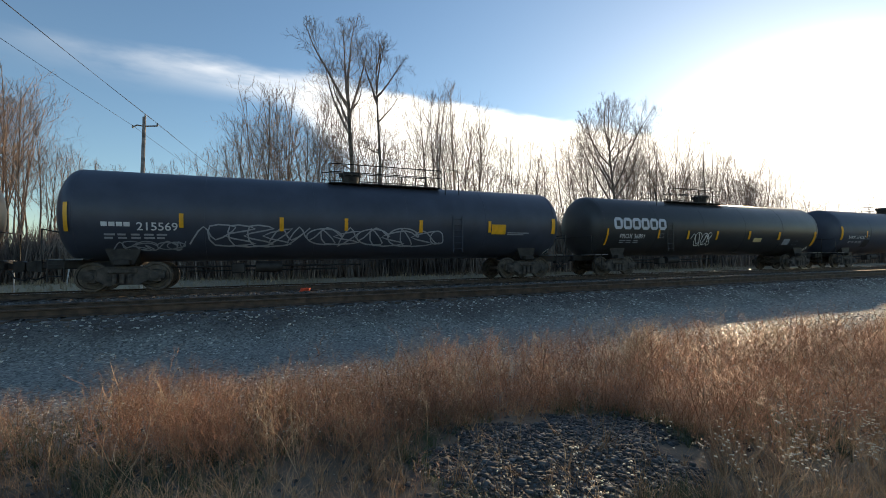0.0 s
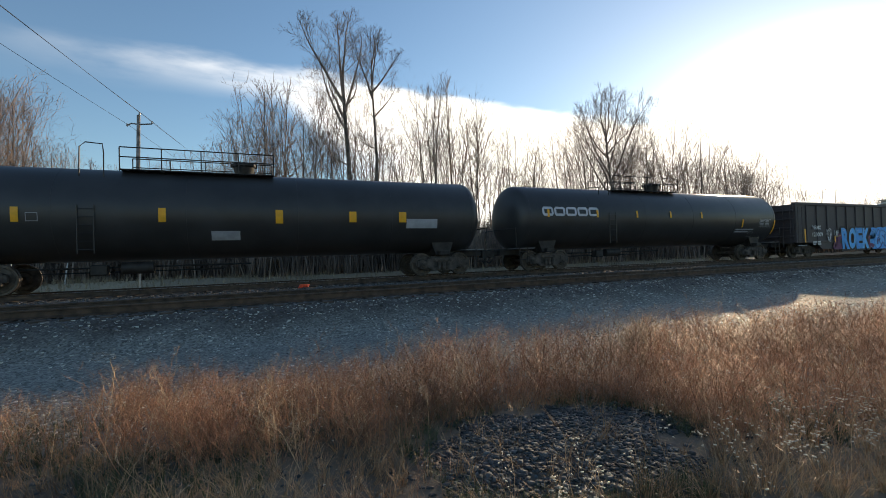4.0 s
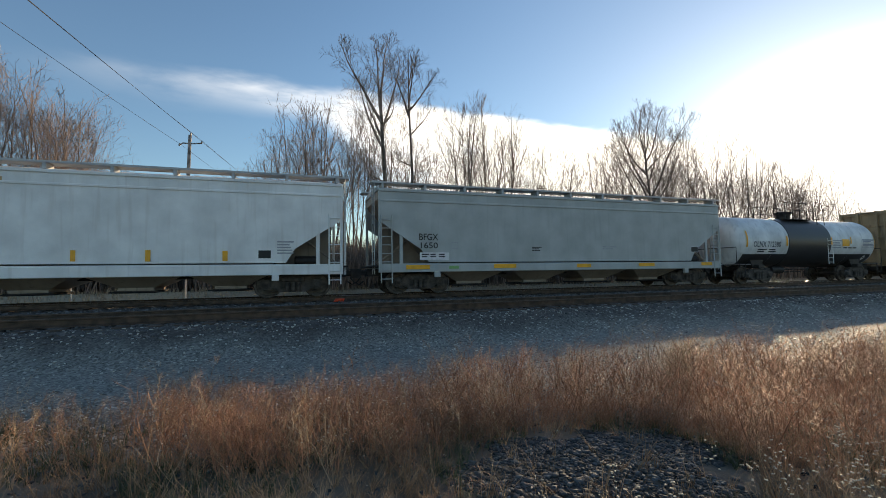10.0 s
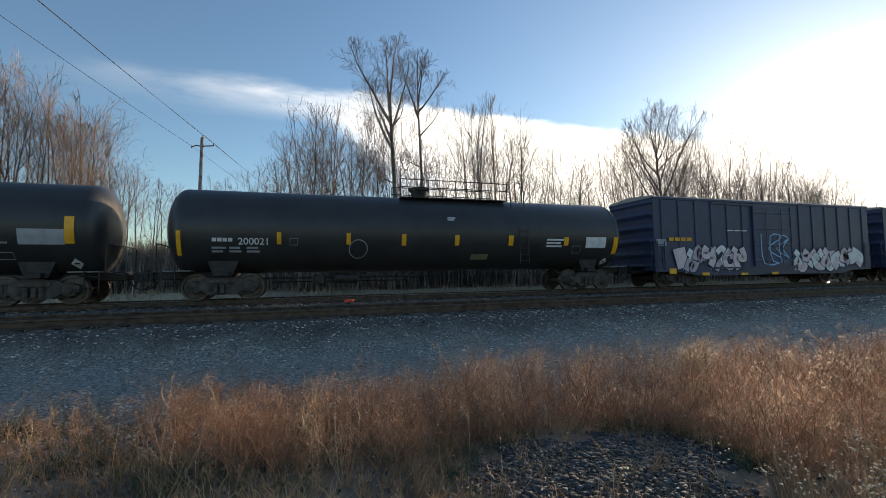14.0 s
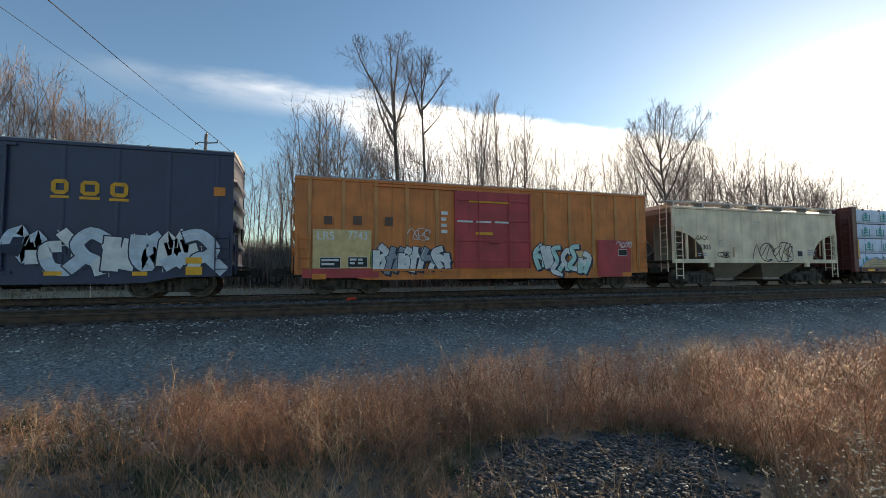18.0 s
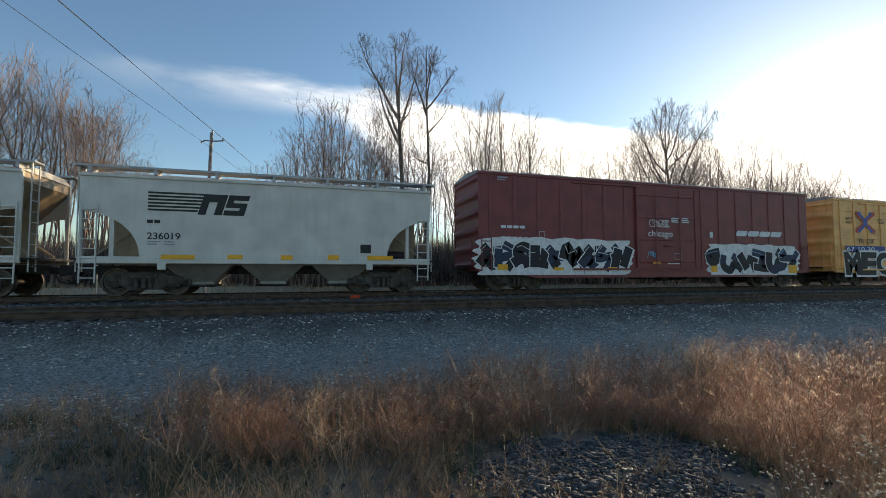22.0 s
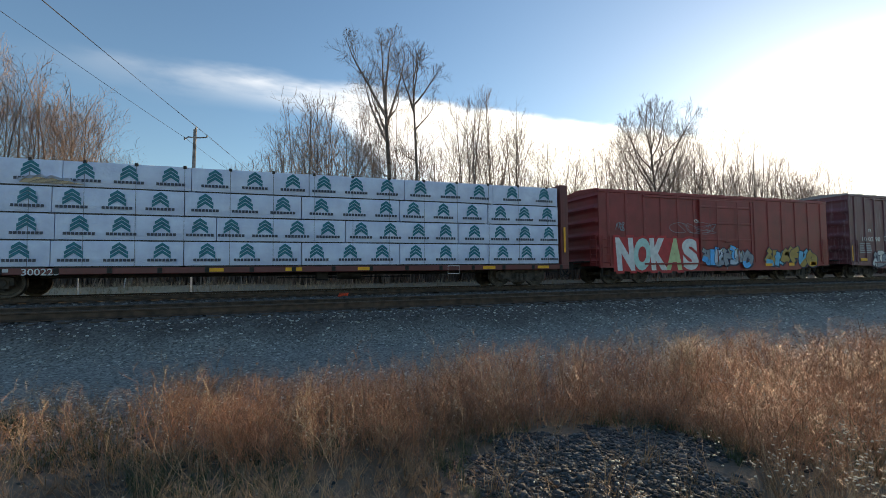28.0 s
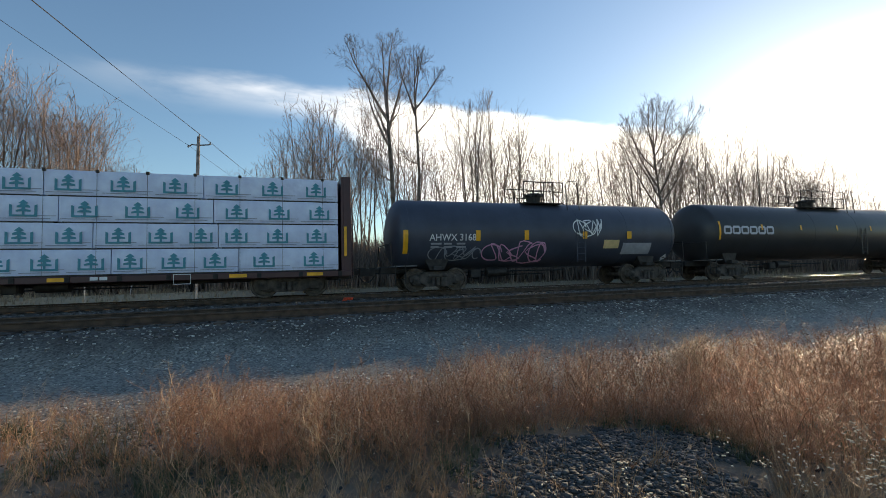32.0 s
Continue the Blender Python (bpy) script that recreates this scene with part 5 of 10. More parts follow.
def bare_tree(seed, height, spread, leaders=1, fork=0.0, fan=0.0, crown_from=0.3, kids=(15, 5, 3), lean=0.0, thick=1.0, fine=0.0092, angle=0.84, sway=0.05, droop=0.0, arms=()):
    """Meshes of a leafless tree: its trunk, and its rising limbs that fork again and again into fine twigs."""
    rnd = random.Random(seed)
    trunk, limbs = Shape(), Shape()

    def run_out(p, d, length, segs, wander, lift):
        path, q, d = [p.copy()], p.copy(), d.copy()
        for i in range(segs):
            d = (d + Vector((rnd.gauss(0, wander), rnd.gauss(0, wander), rnd.gauss(0, wander * 0.5) + lift))).normalized()
            q = q + d * length / segs
            path.append(q.copy())
        return path

    def shoot(path, r, end):
        """An open three-sided shoot that thins to a point."""
        o, m = len(limbs.v), len(path) - 1
        for i, p in enumerate(path[:-1]):
            rr = r + (end - r) * i / m
            for k in range(3):
                limbs.v.append((p.x + rr * math.cos(2.094 * k), p.y + rr * math.sin(2.094 * k), p.z))
        limbs.v.append(tuple(path[-1]))
        for i in range(m - 1):
            for k in range(3):
                limbs.f.append((o + 3 * i + k, o + 3 * i + (k + 1) % 3, o + 3 * i + 3 + (k + 1) % 3, o + 3 * i + 3 + k))
        e = o + 3 * (m - 1)
        for k in range(3):
            limbs.f.append((e + k, e + (k + 1) % 3, len(limbs.v) - 1))

    def sprout(path, length, r, level, t0, count):
        m = len(path) - 1
        turn = rnd.uniform(0, 6.28)
        for i in range(count):
            t = t0 + (0.97 - t0) * (i + rnd.random() * 0.9) / count
            k = min(int(t * m), m - 1)
            base, ax = path[k].lerp(path[k + 1], t * m - k), (path[k + 1] - path[k]).normalized()
            a = turn + i * 2.4 + rnd.gauss(0, 0.35)
            side = Vector((math.cos(a), math.sin(a), 0)) if level == 1 else ax.cross(Vector((math.cos(a), math.sin(a), math.cos(a * 1.7))))
            side = (side - ax * side.dot(ax)).normalized()
            w = angle * rnd.uniform(0.7, 1.2) * (1.12 - 0.35 * t)
            d = ax * math.cos(w) + side * math.sin(w)
            ln = length * rnd.uniform(0.65, 1.15) * (0.28 + 0.95 * math.sin(math.pi * (0.25 + 0.75 * (t - t0) / (1 - t0))))
            rr = max(fine, r * (1.0 - 0.75 * t) * 0.5)
            if level == 1:
                p = run_out(base, d, ln, 4, 0.11, 0.025 - droop)
                shoot(p, rr, fine * 0.9)
                sprout(p, ln * 0.46, rr, 2, 0.22, kids[1])
            elif level == 2:
                p = run_out(base, d, ln, 2, 0.16, 0.03 - droop)
                shoot(p, rr, fine * 0.8)
                sprout(p, ln * 0.55, rr, 3, 0.25, kids[2])
            else:
                shoot(run_out(base, d, ln, 1, 0.1, 0.03), fine, fine)

    r0 = height * 0.0078 * thick
    d = Vector((lean + rnd.gauss(0, 0.02), rnd.gauss(0, 0.02), 1)).normalized()
    if leaders == 1:
        path = run_out(Vector((0, 0, -0.3)), d, height + 0.3, 9, sway, 0.06)
        trunk.tube(path, r0, 6, fine if not arms or arms[0][0] < height * 0.9 else r0 * 0.5)
        sprout(path, spread, r0, 1, crown_from, kids[0])
        # great limbs: how high they leave the stem, which way, how far from upright, how long
        for z, az, tilt, ln in arms:
            k = min(int((z + 0.3) / (height + 0.3) * 9), 8)
            base = path[k].lerp(path[k + 1], min(1.0, (z + 0.3) / (height + 0.3) * 9 - k))
            a, b = radians(az), radians(tilt)
            p = run_out(base, Vector((math.cos(a) * math.sin(b), math.sin(a) * math.sin(b), math.cos(b))), ln, 8, sway * 1.5, 0.055)
            limbs.tube(p, r0 * (0.25 + 0.05 * ln), 5, fine)
            sprout(p, spread * (0.5 + 0.1 * ln), r0 * 0.35, 1, 0.22, kids[0] + int(ln * 1.5))
    else:
        stem = run_out(Vector((0, 0, -0.3)), d, height * fork + 0.3, 5, 0.03, 0.05)
        trunk.tube(stem, r0, 7, r0 * 0.72)
        for j in range(leaders):
            a = j * 2.4 + 0.4 + seed
            out = fan * math.sqrt((j + 0.5) / leaders)
            ld = (d + Vector((math.cos(a) * out, math.sin(a) * out, 0))).normalized()
            base = stem[-1] if fork > 0.2 else stem[2 + j % 4]
            ln = (height - base.z) * (1.04 - 0.75 * out * out) * rnd.uniform(0.90, 1.03)
            p = run_out(base - ld * r0 * 0.5, ld, ln, 8, sway, 0.022)
            limbs.tube(p, r0 * (0.60 if leaders < 6 else 0.42), 5, fine)
            sprout(p, spread * (0.75 + 0.5 * (ln / height)), r0 * 0.5, 1, crown_from, kids[0])
    return trunk.mesh("trunk", M_BARK, 50), limbs.mesh("crown", M_TWIG, 0)


def plant(meshes, label, at, scale=1.0, turn=0.0, wide=1.0):
    t = thing("tree", label, "tree", "bare trees beyond the tracks")
    t.matrix_world = pose(at[0], at[1], ground_z(*at), 0, 0, turn)
    t.scale = (scale * wide, scale * wide, scale)
    for n, me in zip(("trunk", "crown"), meshes):
        tagged(part(n, me, None, t), kind="stuff" if n != "trunk" else "")
    return t


SKYLINE = ((-50, 0.40), (-30, 0.40), (-22, 0.36), (-19, 0.27), (-16.5, 0.20), (-8, 0.19), (-3, 0.25), (1, 0.37), (6, 0.37), (10, 0.39), (17, 0.38), (20, 0.35), (23.5, 0.44), (27, 0.42), (30, 0.36), (34, 0.31), (37, 0.28),
           (40, 0.36), (47, 0.40), (50.5, 0.42), (53, 0.36), (54, 0.40), (57, 0.36), (60, 0.32), (66, 0.24), (75, 0.22), (90, 0.2))


def skyline(x, y):
    """How steeply the wood's upper edge is seen towards a place on it."""
    az = math.degrees(math.atan2(x, y))
    for (a, u), (b, v) in zip(SKYLINE, SKYLINE[1:]):
        if a <= az <= b:
            return u + (v - u) * (az - a) / (b - a)
    return 0.25


def build_trees():
    rnd = random.Random(5)
    # slender kinds, each ten metres high as built
    kinds = [bare_tree(11, 10, 2.4, crown_from=0.30, sway=0.08), bare_tree(12, 10, 2.0, crown_from=0.42, kids=(11, 5, 3), angle=0.85, sway=0.08, arms=((3.6, 20, 36, 5.0), (4.6, 200, 34, 4.6), (5.4, 110, 32, 4.0))), bare_tree(13, 10, 2.2, leaders=2, fork=0.25, fan=0.20, crown_from=0.22, kids=(10, 5, 3)),
             bare_tree(14, 10, 1.7, crown_from=0.45, kids=(11, 5, 3), angle=0.8, sway=0.08, arms=((4.2, 0, 30, 4.6), (5.0, 180, 38, 4.0), (6.0, -70, 36, 3.4))), bare_tree(15, 10, 2.2, leaders=3, fork=0.30, fan=0.28, crown_from=0.22, kids=(9, 5, 3)), bare_tree(16, 10, 2.0, crown_from=0.25, lean=0.06, angle=0.8, sway=0.09), bare_tree(17, 10, 1.8, crown_from=0.42, kids=(12, 5, 3), angle=0.7), bare_tree(18, 10, 2.3, leaders=2, fork=0.40, fan=0.24, crown_from=0.12, kids=(10, 5, 3), lean=-0.05)]
    plant(bare_tree(33, 12.0, 1.75, crown_from=0.66, kids=(6, 7, 4), thick=2.3, fine=0.0108, lean=-0.05, angle=0.85, sway=0.05,
                    arms=((11.5, 176, 34, 6.0), (11.9, 10, 2, 5.7), (9.8, 178, 34, 5.0), (11.2, 5, 36, 2.6), (10.4, 120, 36, 4.8), (11.0, -70, 34, 4.8), (12.0, 180, 16, 5.4), (7.4, 170, 62, 1.6))), "tall leafless tree with a wide round crown of dark branches", (7.3, 31.0), 1.0, 0)
    plant(bare_tree(31, 18.8, 1.6, crown_from=0.60, kids=(7, 7, 4), thick=1.25, fine=0.0108, lean=0.085, angle=0.85, sway=0.03,
                    arms=((11.4, 0, 46, 2.8), (13.4, 0, 44, 4.0), (13.0, 172, 18, 4.6), (15.4, 10, 24, 3.0), (12.8, 90, 42, 3.4), (14.0, -85, 42, 3.2), (9.0, 180, 76, 1.5))), "tall leafless tree beside its twin above the wood", (8.2, 31.4), 1.0, 0)
    plant(bare_tree(41, 14.6, 2.0, crown_from=0.45, kids=(10, 6, 4), thick=1.4, fine=0.0105, angle=0.8, sway=0.07,
                    arms=((5.5, 180, 38, 7.0), (6.0, 10, 40, 7.2), (6.6, 95, 34, 7.0), (7.0, -80, 36, 7.0), (7.6, 150, 28, 6.6), (8.0, 30, 30, 6.4), (8.6, -140, 30, 5.8), (9.4, 0, 42, 4.6), (9.0, 180, 44, 4.8), (10.2, -30, 24, 4.6), (10.4, 165, 22, 4.4))), "broad round-crowned leafless tree with many upright limbs", (29.0, 29.0), 1.0, 0)
    plant(bare_tree(51, 13.6, 1.2, crown_from=0.5, kids=(7, 3, 2), thick=1.3, angle=0.6), "thin half-dead pole of a tree with a few short branches", (42.7, 31.0), 1.0, 0)
    plant(bare_tree(61, 14.0, 3.2, leaders=2, fork=0.48, fan=0.18, crown_from=0.05, kids=(12, 6, 4), thick=1.2, fine=0.0098, angle=0.75), "leafless forked tree that stands above its slender neighbours", (13.2, 31.6), 1.0, 0)
    lab = "leafless slender grey-brown tree at the edge of the wood"
    count = 0

    def put(x, y, lo=0.78, hi=1.03):
        nonlocal count
        h = EYE + skyline(x, y) * y * rnd.uniform(lo, hi) - ground_z(x, y)
        plant(kinds[(0, 1, 2, 4, 7)[rnd.randrange(5)] if x < -8 else (count * 5 + rnd.randrange(3)) % len(kinds)], lab, (x, y), h / 10.0, rnd.uniform(0, 360), rnd.uniform(0.75, 1.0) if x < -8 else rnd.uniform(0.8, 1.1))
        count += 1

    for x in span((-1.5, 62, 0.85)):
        put(x + rnd.uniform(-0.4, 0.4), 31.5 + rnd.uniform(0, 3.5) + (count % 3) * 2.6)
    thin = [bare_tree(21, 10, 2.4, crown_from=0.3, kids=(10, 4, 3), fine=0.012), bare_tree(22, 10, 2.2, leaders=2, fork=0.3, fan=0.22, crown_from=0.2, kids=(7, 4, 3), fine=0.012), bare_tree(23, 10, 2.1, crown_from=0.4, kids=(10, 4, 3), fine=0.012)]
    for x in span((-3, 70, 0.6)):
        y = 42 + rnd.uniform(0, 14)
        plant(thin[rnd.randrange(3)], "leafless tree deeper in the wood", (x * y / 40, y), (EYE + skyline(x * y / 40, y) * y * rnd.uniform(0.55, 0.8) - ground_z(x, y)) / 10, rnd.uniform(0, 360), rnd.uniform(0.9, 1.3))
    for x in span((62, 190, 3.0)):
        put(x + rnd.uniform(-1, 1), 32 + rnd.uniform(0, 9))
    for x in span((-27, -12.5, 0.36)):
        put(x + rnd.uniform(-0.4, 0.4), 37 + rnd.uniform(0, 6))
    for x in span((-24, 6, 0.62)):
        y = 60 + rnd.uniform(0, 14)
        plant(thin[rnd.randrange(3)], "leafless tree of the distant tree line", (x, y), (EYE + skyline(x, y) * y * rnd.uniform(0.8, 1.08) - ground_z(x, y)) / 10, rnd.uniform(0, 360), rnd.uniform(0.8, 1.1))
    for x in span((-60, -27, 2.5)):
        put(x + rnd.uniform(-1, 1), 38 + rnd.uniform(0, 8))


build_trees()


# ---------------------------------------------------------------- many small things as joined stuff
def scatter(name, protos, rows, material, label, category, smooth=0, structure=False):
    """One mesh of many copies: rows of (which, x, y, z, turn, tilt x, tilt y, scale, height scale)."""
    vs, fs, n = [], [], 0
    for k, p in enumerate(protos):
        base = np.array(p.v)
        tri = np.array([q for q in p.f if len(q) == 4] or np.zeros((0, 4)), int)
        tri3 = np.array([q for q in p.f if len(q) == 3] or np.zeros((0, 3)), int)
        for w, x, y, z, a, tx, ty, s, hz in rows:
            if w != k:
                continue
            ca, sa = math.cos(a), math.sin(a)
            q = base * (s, s, s * hz)
            q = np.c_[q[:, 0] * ca - q[:, 1] * sa + tx * q[:, 2], q[:, 0] * sa + q[:, 1] * ca + ty * q[:, 2], q[:, 2]] + (x, y, z)
            vs.append(q)
            if len(tri):
                fs.append((4, tri + n))
            if len(tri3):
                fs.append((3, tri3 + n))
            n += len(base)
    me = bpy.data.meshes.new(name)
    v = np.concatenate(vs)
    loops = np.concatenate([f.ravel() for _, f in fs])
    sizes = np.concatenate([np.full(len(f), c) for c, f in fs])
    me.vertices.add(len(v)); me.vertices.foreach_set("co", v.ravel())
    me.loops.add(len(loops)); me.loops.foreach_set("vertex_index", loops.astype(np.int32))
    me.polygons.add(len(sizes))
    me.polygons.foreach_set("loop_start", np.r_[0, np.cumsum(sizes)[:-1]].astype(np.int32))
    me.materials.append(material)
    me.update(calc_edges=True)
    me.validate()
    return tagged(new(name, me), label, category, kind="stuff")


def stone_proto(seed):
    """A broken stone: a block with its corners knocked about."""
    rnd = random.Random(seed)
    s = Shape()
    k = (rnd.uniform(0.8, 1.7), rnd.uniform(0.5, 0.95), rnd.uniform(0.35, 0.7))
    s.v = [(x * k[0] * rnd.uniform(0.45, 1.1), y * k[1] * rnd.uniform(0.45, 1.1), z * k[2] * rnd.uniform(0.5, 1.1)) for x in (-1, 1) for y in (-1, 1) for z in (-1, 1)]
    s.f = [(0, 1, 3, 2), (4, 6, 7, 5), (0, 4, 5, 1), (2, 3, 7, 6), (0, 2, 6, 4), (1, 5, 7, 3)]
    return s


def weed_proto(seed, branches=9, twigs=4, bushy=1.0):
    """A dead weed one metre high: a crooked stem with curved branches and fine forked tips."""
    rnd = random.Random(seed)
    s = Shape()

    def stalk(p, d, length, r, n, wander, rise):
        path, q, d = [Vector(p)], Vector(p), Vector(d).normalized()
        for i in range(n):
            d = (d + Vector((rnd.gauss(0, wander), rnd.gauss(0, wander), rise))).normalized()
            q = q + d * length / n
            path.append(q.copy())
        o = len(s.v)
        for i, p2 in enumerate(path[:-1]):
            rr = r * (1 - 0.55 * i / n)
            for k in range(3):
                s.v.append((p2.x + rr * math.cos(2.1 * k), p2.y + rr * math.sin(2.1 * k), p2.z))
        s.v.append(tuple(path[-1]))
        for i in range(n - 1):
            for k in range(3):
                s.f.append((o + 3 * i + k, o + 3 * i + (k + 1) % 3, o + 3 * i + 3 + (k + 1) % 3, o + 3 * i + 3 + k))
        e = o + 3 * (n - 1)
        for k in range(3):
            s.f.append((e + k, e + (k + 1) % 3, len(s.v) - 1))
        return path

    main = stalk((0, 0, 0), (rnd.gauss(0, 0.25), rnd.gauss(0, 0.25), 1), 1.0, 0.0046, 4, 0.16, 0.03)
    for i in range(branches):
        t = 0.14 + 0.80 * (i + rnd.random()) / branches
        k = min(int(t * 4), 3)
        a = rnd.uniform(0, 6.28)
        b = stalk(main[k].lerp(main[k + 1], t * 4 - k), (math.cos(a) * bushy, math.sin(a) * bushy, rnd.uniform(0.1, 1.1)), rnd.uniform(0.18, 0.48) * (1.3 - 0.75 * t), 0.0034, 2, 0.42, 0.08)
        for j in range(twigs):
            u = 0.3 + 0.65 * (j + rnd.random()) / twigs
            q = b[0].lerp(b[1], u * 2) if u < 0.5 else b[1].lerp(b[2], u * 2 - 1)
            stalk(q, (rnd.gauss(0, 0.8), rnd.gauss(0, 0.8), rnd.uniform(-0.2, 1.0)), rnd.uniform(0.05, 0.16), 0.0025, 1, 0, 0)
    return s


def blade_proto(seed, n=9, h=1.0, lean=0.5, w=0.006):
    """A tuft of narrow grass blades."""
    rnd = random.Random(seed)
    s = Shape()
    for i in range(n):
        a, l, b = rnd.uniform(0, 6.28), h * rnd.uniform(0.5, 1.0), rnd.uniform(0.1, lean)
        px, py = 0.05 * rnd.gauss(0, 1), 0.05 * rnd.gauss(0, 1)
        ca, sa = math.cos(a), math.sin(a)
        o = len(s.v)
        for j in range(3):
            t = j / 2
            r = b * t * t * l
            ww = w * (1 - 0.85 * t)
            x, y, z = px + ca * r, py + sa * r, l * t * (1 - 0.25 * b * t)
            s.v += [(x - sa * ww, y + ca * ww, z), (x + sa * ww, y - ca * ww, z)]
        for j in range(2):
            s.f.append((o + 2 * j, o + 2 * j + 1, o + 2 * j + 3, o + 2 * j + 2))
    return s


M_WEED = mat("dry_weed_russet", (0.365, 0.178, 0.10), 0.66, 0, 0.25, 0.5, 0.0, 8, island=0.45)
M_STRAW = mat("dry_straw", (0.50, 0.35, 0.21), 0.62, 0, 0.2, 0.5, 0.0, 8, island=0.35)
M_GREEN = mat("low_grass_green", (0.070, 0.095, 0.034), 0.7, 0, 0.25, 0.8, 0.0, 8, island=0.4)
M_DEAD = mat("dead_grass_brown", (0.44, 0.27, 0.15), 0.85, 0, 0.25, 0.6, 0.0, 8, island=0.45)
M_HEAP = mat("heap_stone", (0.080, 0.088, 0.090), 0.85, 0, 0.15, 6, 0.3, 60, island=0.55)
M_FLUFF_GLINT = mat("seed_fluff_and_glint", (0.62, 0.56, 0.44), 0.9, 0, 0.1, 2, 0.0, 8, island=0.2)
M_BRUSH = mat("undergrowth_brown", (0.23, 0.165, 0.12), 0.9, 0, 0.3, 0.4, 0.0, 8, island=0.4)


def on_pile(x, y):
    return ((x - 2.10) / 1.12) ** 2 + ((y - 2.75) / 0.88) ** 2


VERGE_TURN = radians(17.7)
# the verge fans out from the road gate: how far aside, how steeply the weeds' upper edge falls, and how near and how far they grow
WEED_EDGE = ((-1.30, 0.285, 3.3, 5.0), (-0.90, 0.262, 3.2, 5.1), (-0.66, 0.236, 3.2, 5.1), (-0.56, 0.204, 3.15, 5.3), (-0.25, 0.208, 3.2, 5.3), (-0.04, 0.198, 3.3, 5.4), (0.04, 0.170, 3.5, 5.7), (0.18, 0.138, 3.7, 6.0),
             (0.34, 0.128, 3.8, 6.3), (0.45, 0.150, 3.6, 6.2), (0.60, 0.140, 3.2, 6.3), (0.80, 0.128, 2.9, 6.6), (1.30, 0.118, 2.8, 7.0), (2.20, 0.110, 2.8, 7.6))


def weed_edge(a):
    a = max(-1.29, min(2.19, a))
    for p, q in zip(WEED_EDGE, WEED_EDGE[1:]):
        if p[0] <= a <= q[0]:
            t = (a - p[0]) / (q[0] - p[0])
            return [u + (v - u) * t for u, v in zip(p[1:], q[1:])]


def build_verge():
    rnd = random.Random(77)
    weeds = [weed_proto(100 + i, 8 + i % 4, 4, 0.9) for i in range(8)] + [weed_proto(120 + i, 5, 2, 0.5) for i in range(4)]
    rows, straw, green, tips = [], [], [], []
    ca, sa = math.cos(VERGE_TURN), math.sin(VERGE_TURN)
    count = 0
    while count < 4600:
        d, a = rnd.uniform(2.6, 7.4), rnd.uniform(-1.25, 1.95)
        if rnd.random() > d / 7.4:
            continue
        slope, near, far = weed_edge(a)
        x, y = d * (sa + a * ca), d * (ca - a * sa)
        clump = noise.noise(Vector((x * 1.1, y * 1.1, 4))) + 0.5 * noise.noise(Vector((x * 3.1, y * 3.1, 8)))
        keep = 0.75 + 0.7 * clump
        if d < near:
            keep *= 0.10
        elif d > far + 0.4 * clump:
            keep *= 0.05
        if a < -0.62:
            keep *= 0.55
        if a > 1.25:
            keep *= 0.8
        if on_pile(x, y) < 0.9:
            keep *= 0.05
        if rnd.random() > keep:
            continue
        room = EYE - ground_z(x, y) - slope * d + 0.17 * clump
        tall = 0.66 if a > -0.1 else 0.58
        h = max(0.10, min(tall, room)) * (rnd.uniform(0.45, 1.0) if rnd.random() < 0.94 else rnd.uniform(1.0, 1.35))
        if d < near:
            h *= 0.5
        pale = 0.27 if -0.6 < a < 0.0 else 0.26 if a < 0.3 else 0.10
        row = (rnd.randrange(8) if rnd.random() < 0.9 else 8 + rnd.randrange(4), x, y, ground_z(x, y) - 0.01, rnd.uniform(0, 6.28), rnd.gauss(0, 0.20), rnd.gauss(0, 0.20), h, 1.0)
        (straw if rnd.random() < pale else rows).append(row)
        # pale specks near the stem tops, painted glints of sun on the weeds
        for j in range(rnd.choice((0, 1, 1, 2))):
            tips.append((0, x + row[5] * h + rnd.gauss(0, 0.06), y + row[6] * h + rnd.gauss(0, 0.06), row[3] + h * rnd.uniform(0.6, 1.02), 0, 0, 0, rnd.uniform(0.0025, 0.0055), 1.0))
        count += 1
    # one taller pale shrub among the weeds
    for i in range(80):
        x, y = 4.4 + rnd.gauss(0, 0.16), 4.2 + rnd.gauss(0, 0.16)
        straw.append((rnd.randrange(8), x, y, ground_z(x, y) - 0.01, rnd.uniform(0, 6.28), (x - 4.4) * 0.9, (y - 4.2) * 0.9, rnd.uniform(0.45, 0.80), 1.0))
    # the thickest red-brown clump of the verge
    while len(rows) < 4500:
        d, a = rnd.uniform(3.3, 4.9), rnd.uniform(-0.58, 0.12)
        slope, near, far = weed_edge(a)
        x, y = d * (sa + a * ca), d * (ca - a * sa)
        clump = noise.noise(Vector((x * 1.6, y * 1.6, 21)))
        if d < near or d > far or rnd.random() > 0.55 + 1.3 * clump:
            continue
        h = max(0.12, min(0.55, EYE - ground_z(x, y) - slope * d + 0.1 * clump)) * rnd.uniform(0.5, 1.0)
        rows.append((rnd.randrange(8), x, y, ground_z(x, y) - 0.01, rnd.uniform(0, 6.28), rnd.gauss(0, 0.22), rnd.gauss(0, 0.22), h, 1.0))
    # a thick low stand just beyond the heap, which it keeps in shade
    for i in range(700):
        t = rnd.uniform(-0.9, 2.2)
        q = rnd.uniform(0.98, 1.55)
        x, y = 2.10 + 1.12 * q * math.cos(t), 2.75 + 0.88 * q * math.sin(t)
        rows.append((rnd.randrange(8), x, y, ground_z(x, y) - 0.01, rnd.uniform(0, 6.28), rnd.gauss(0, 0.22), rnd.gauss(0, 0.22), rnd.uniform(0.20, 0.42) * (0.6 if y < 2.6 else 1.0), 1.0))
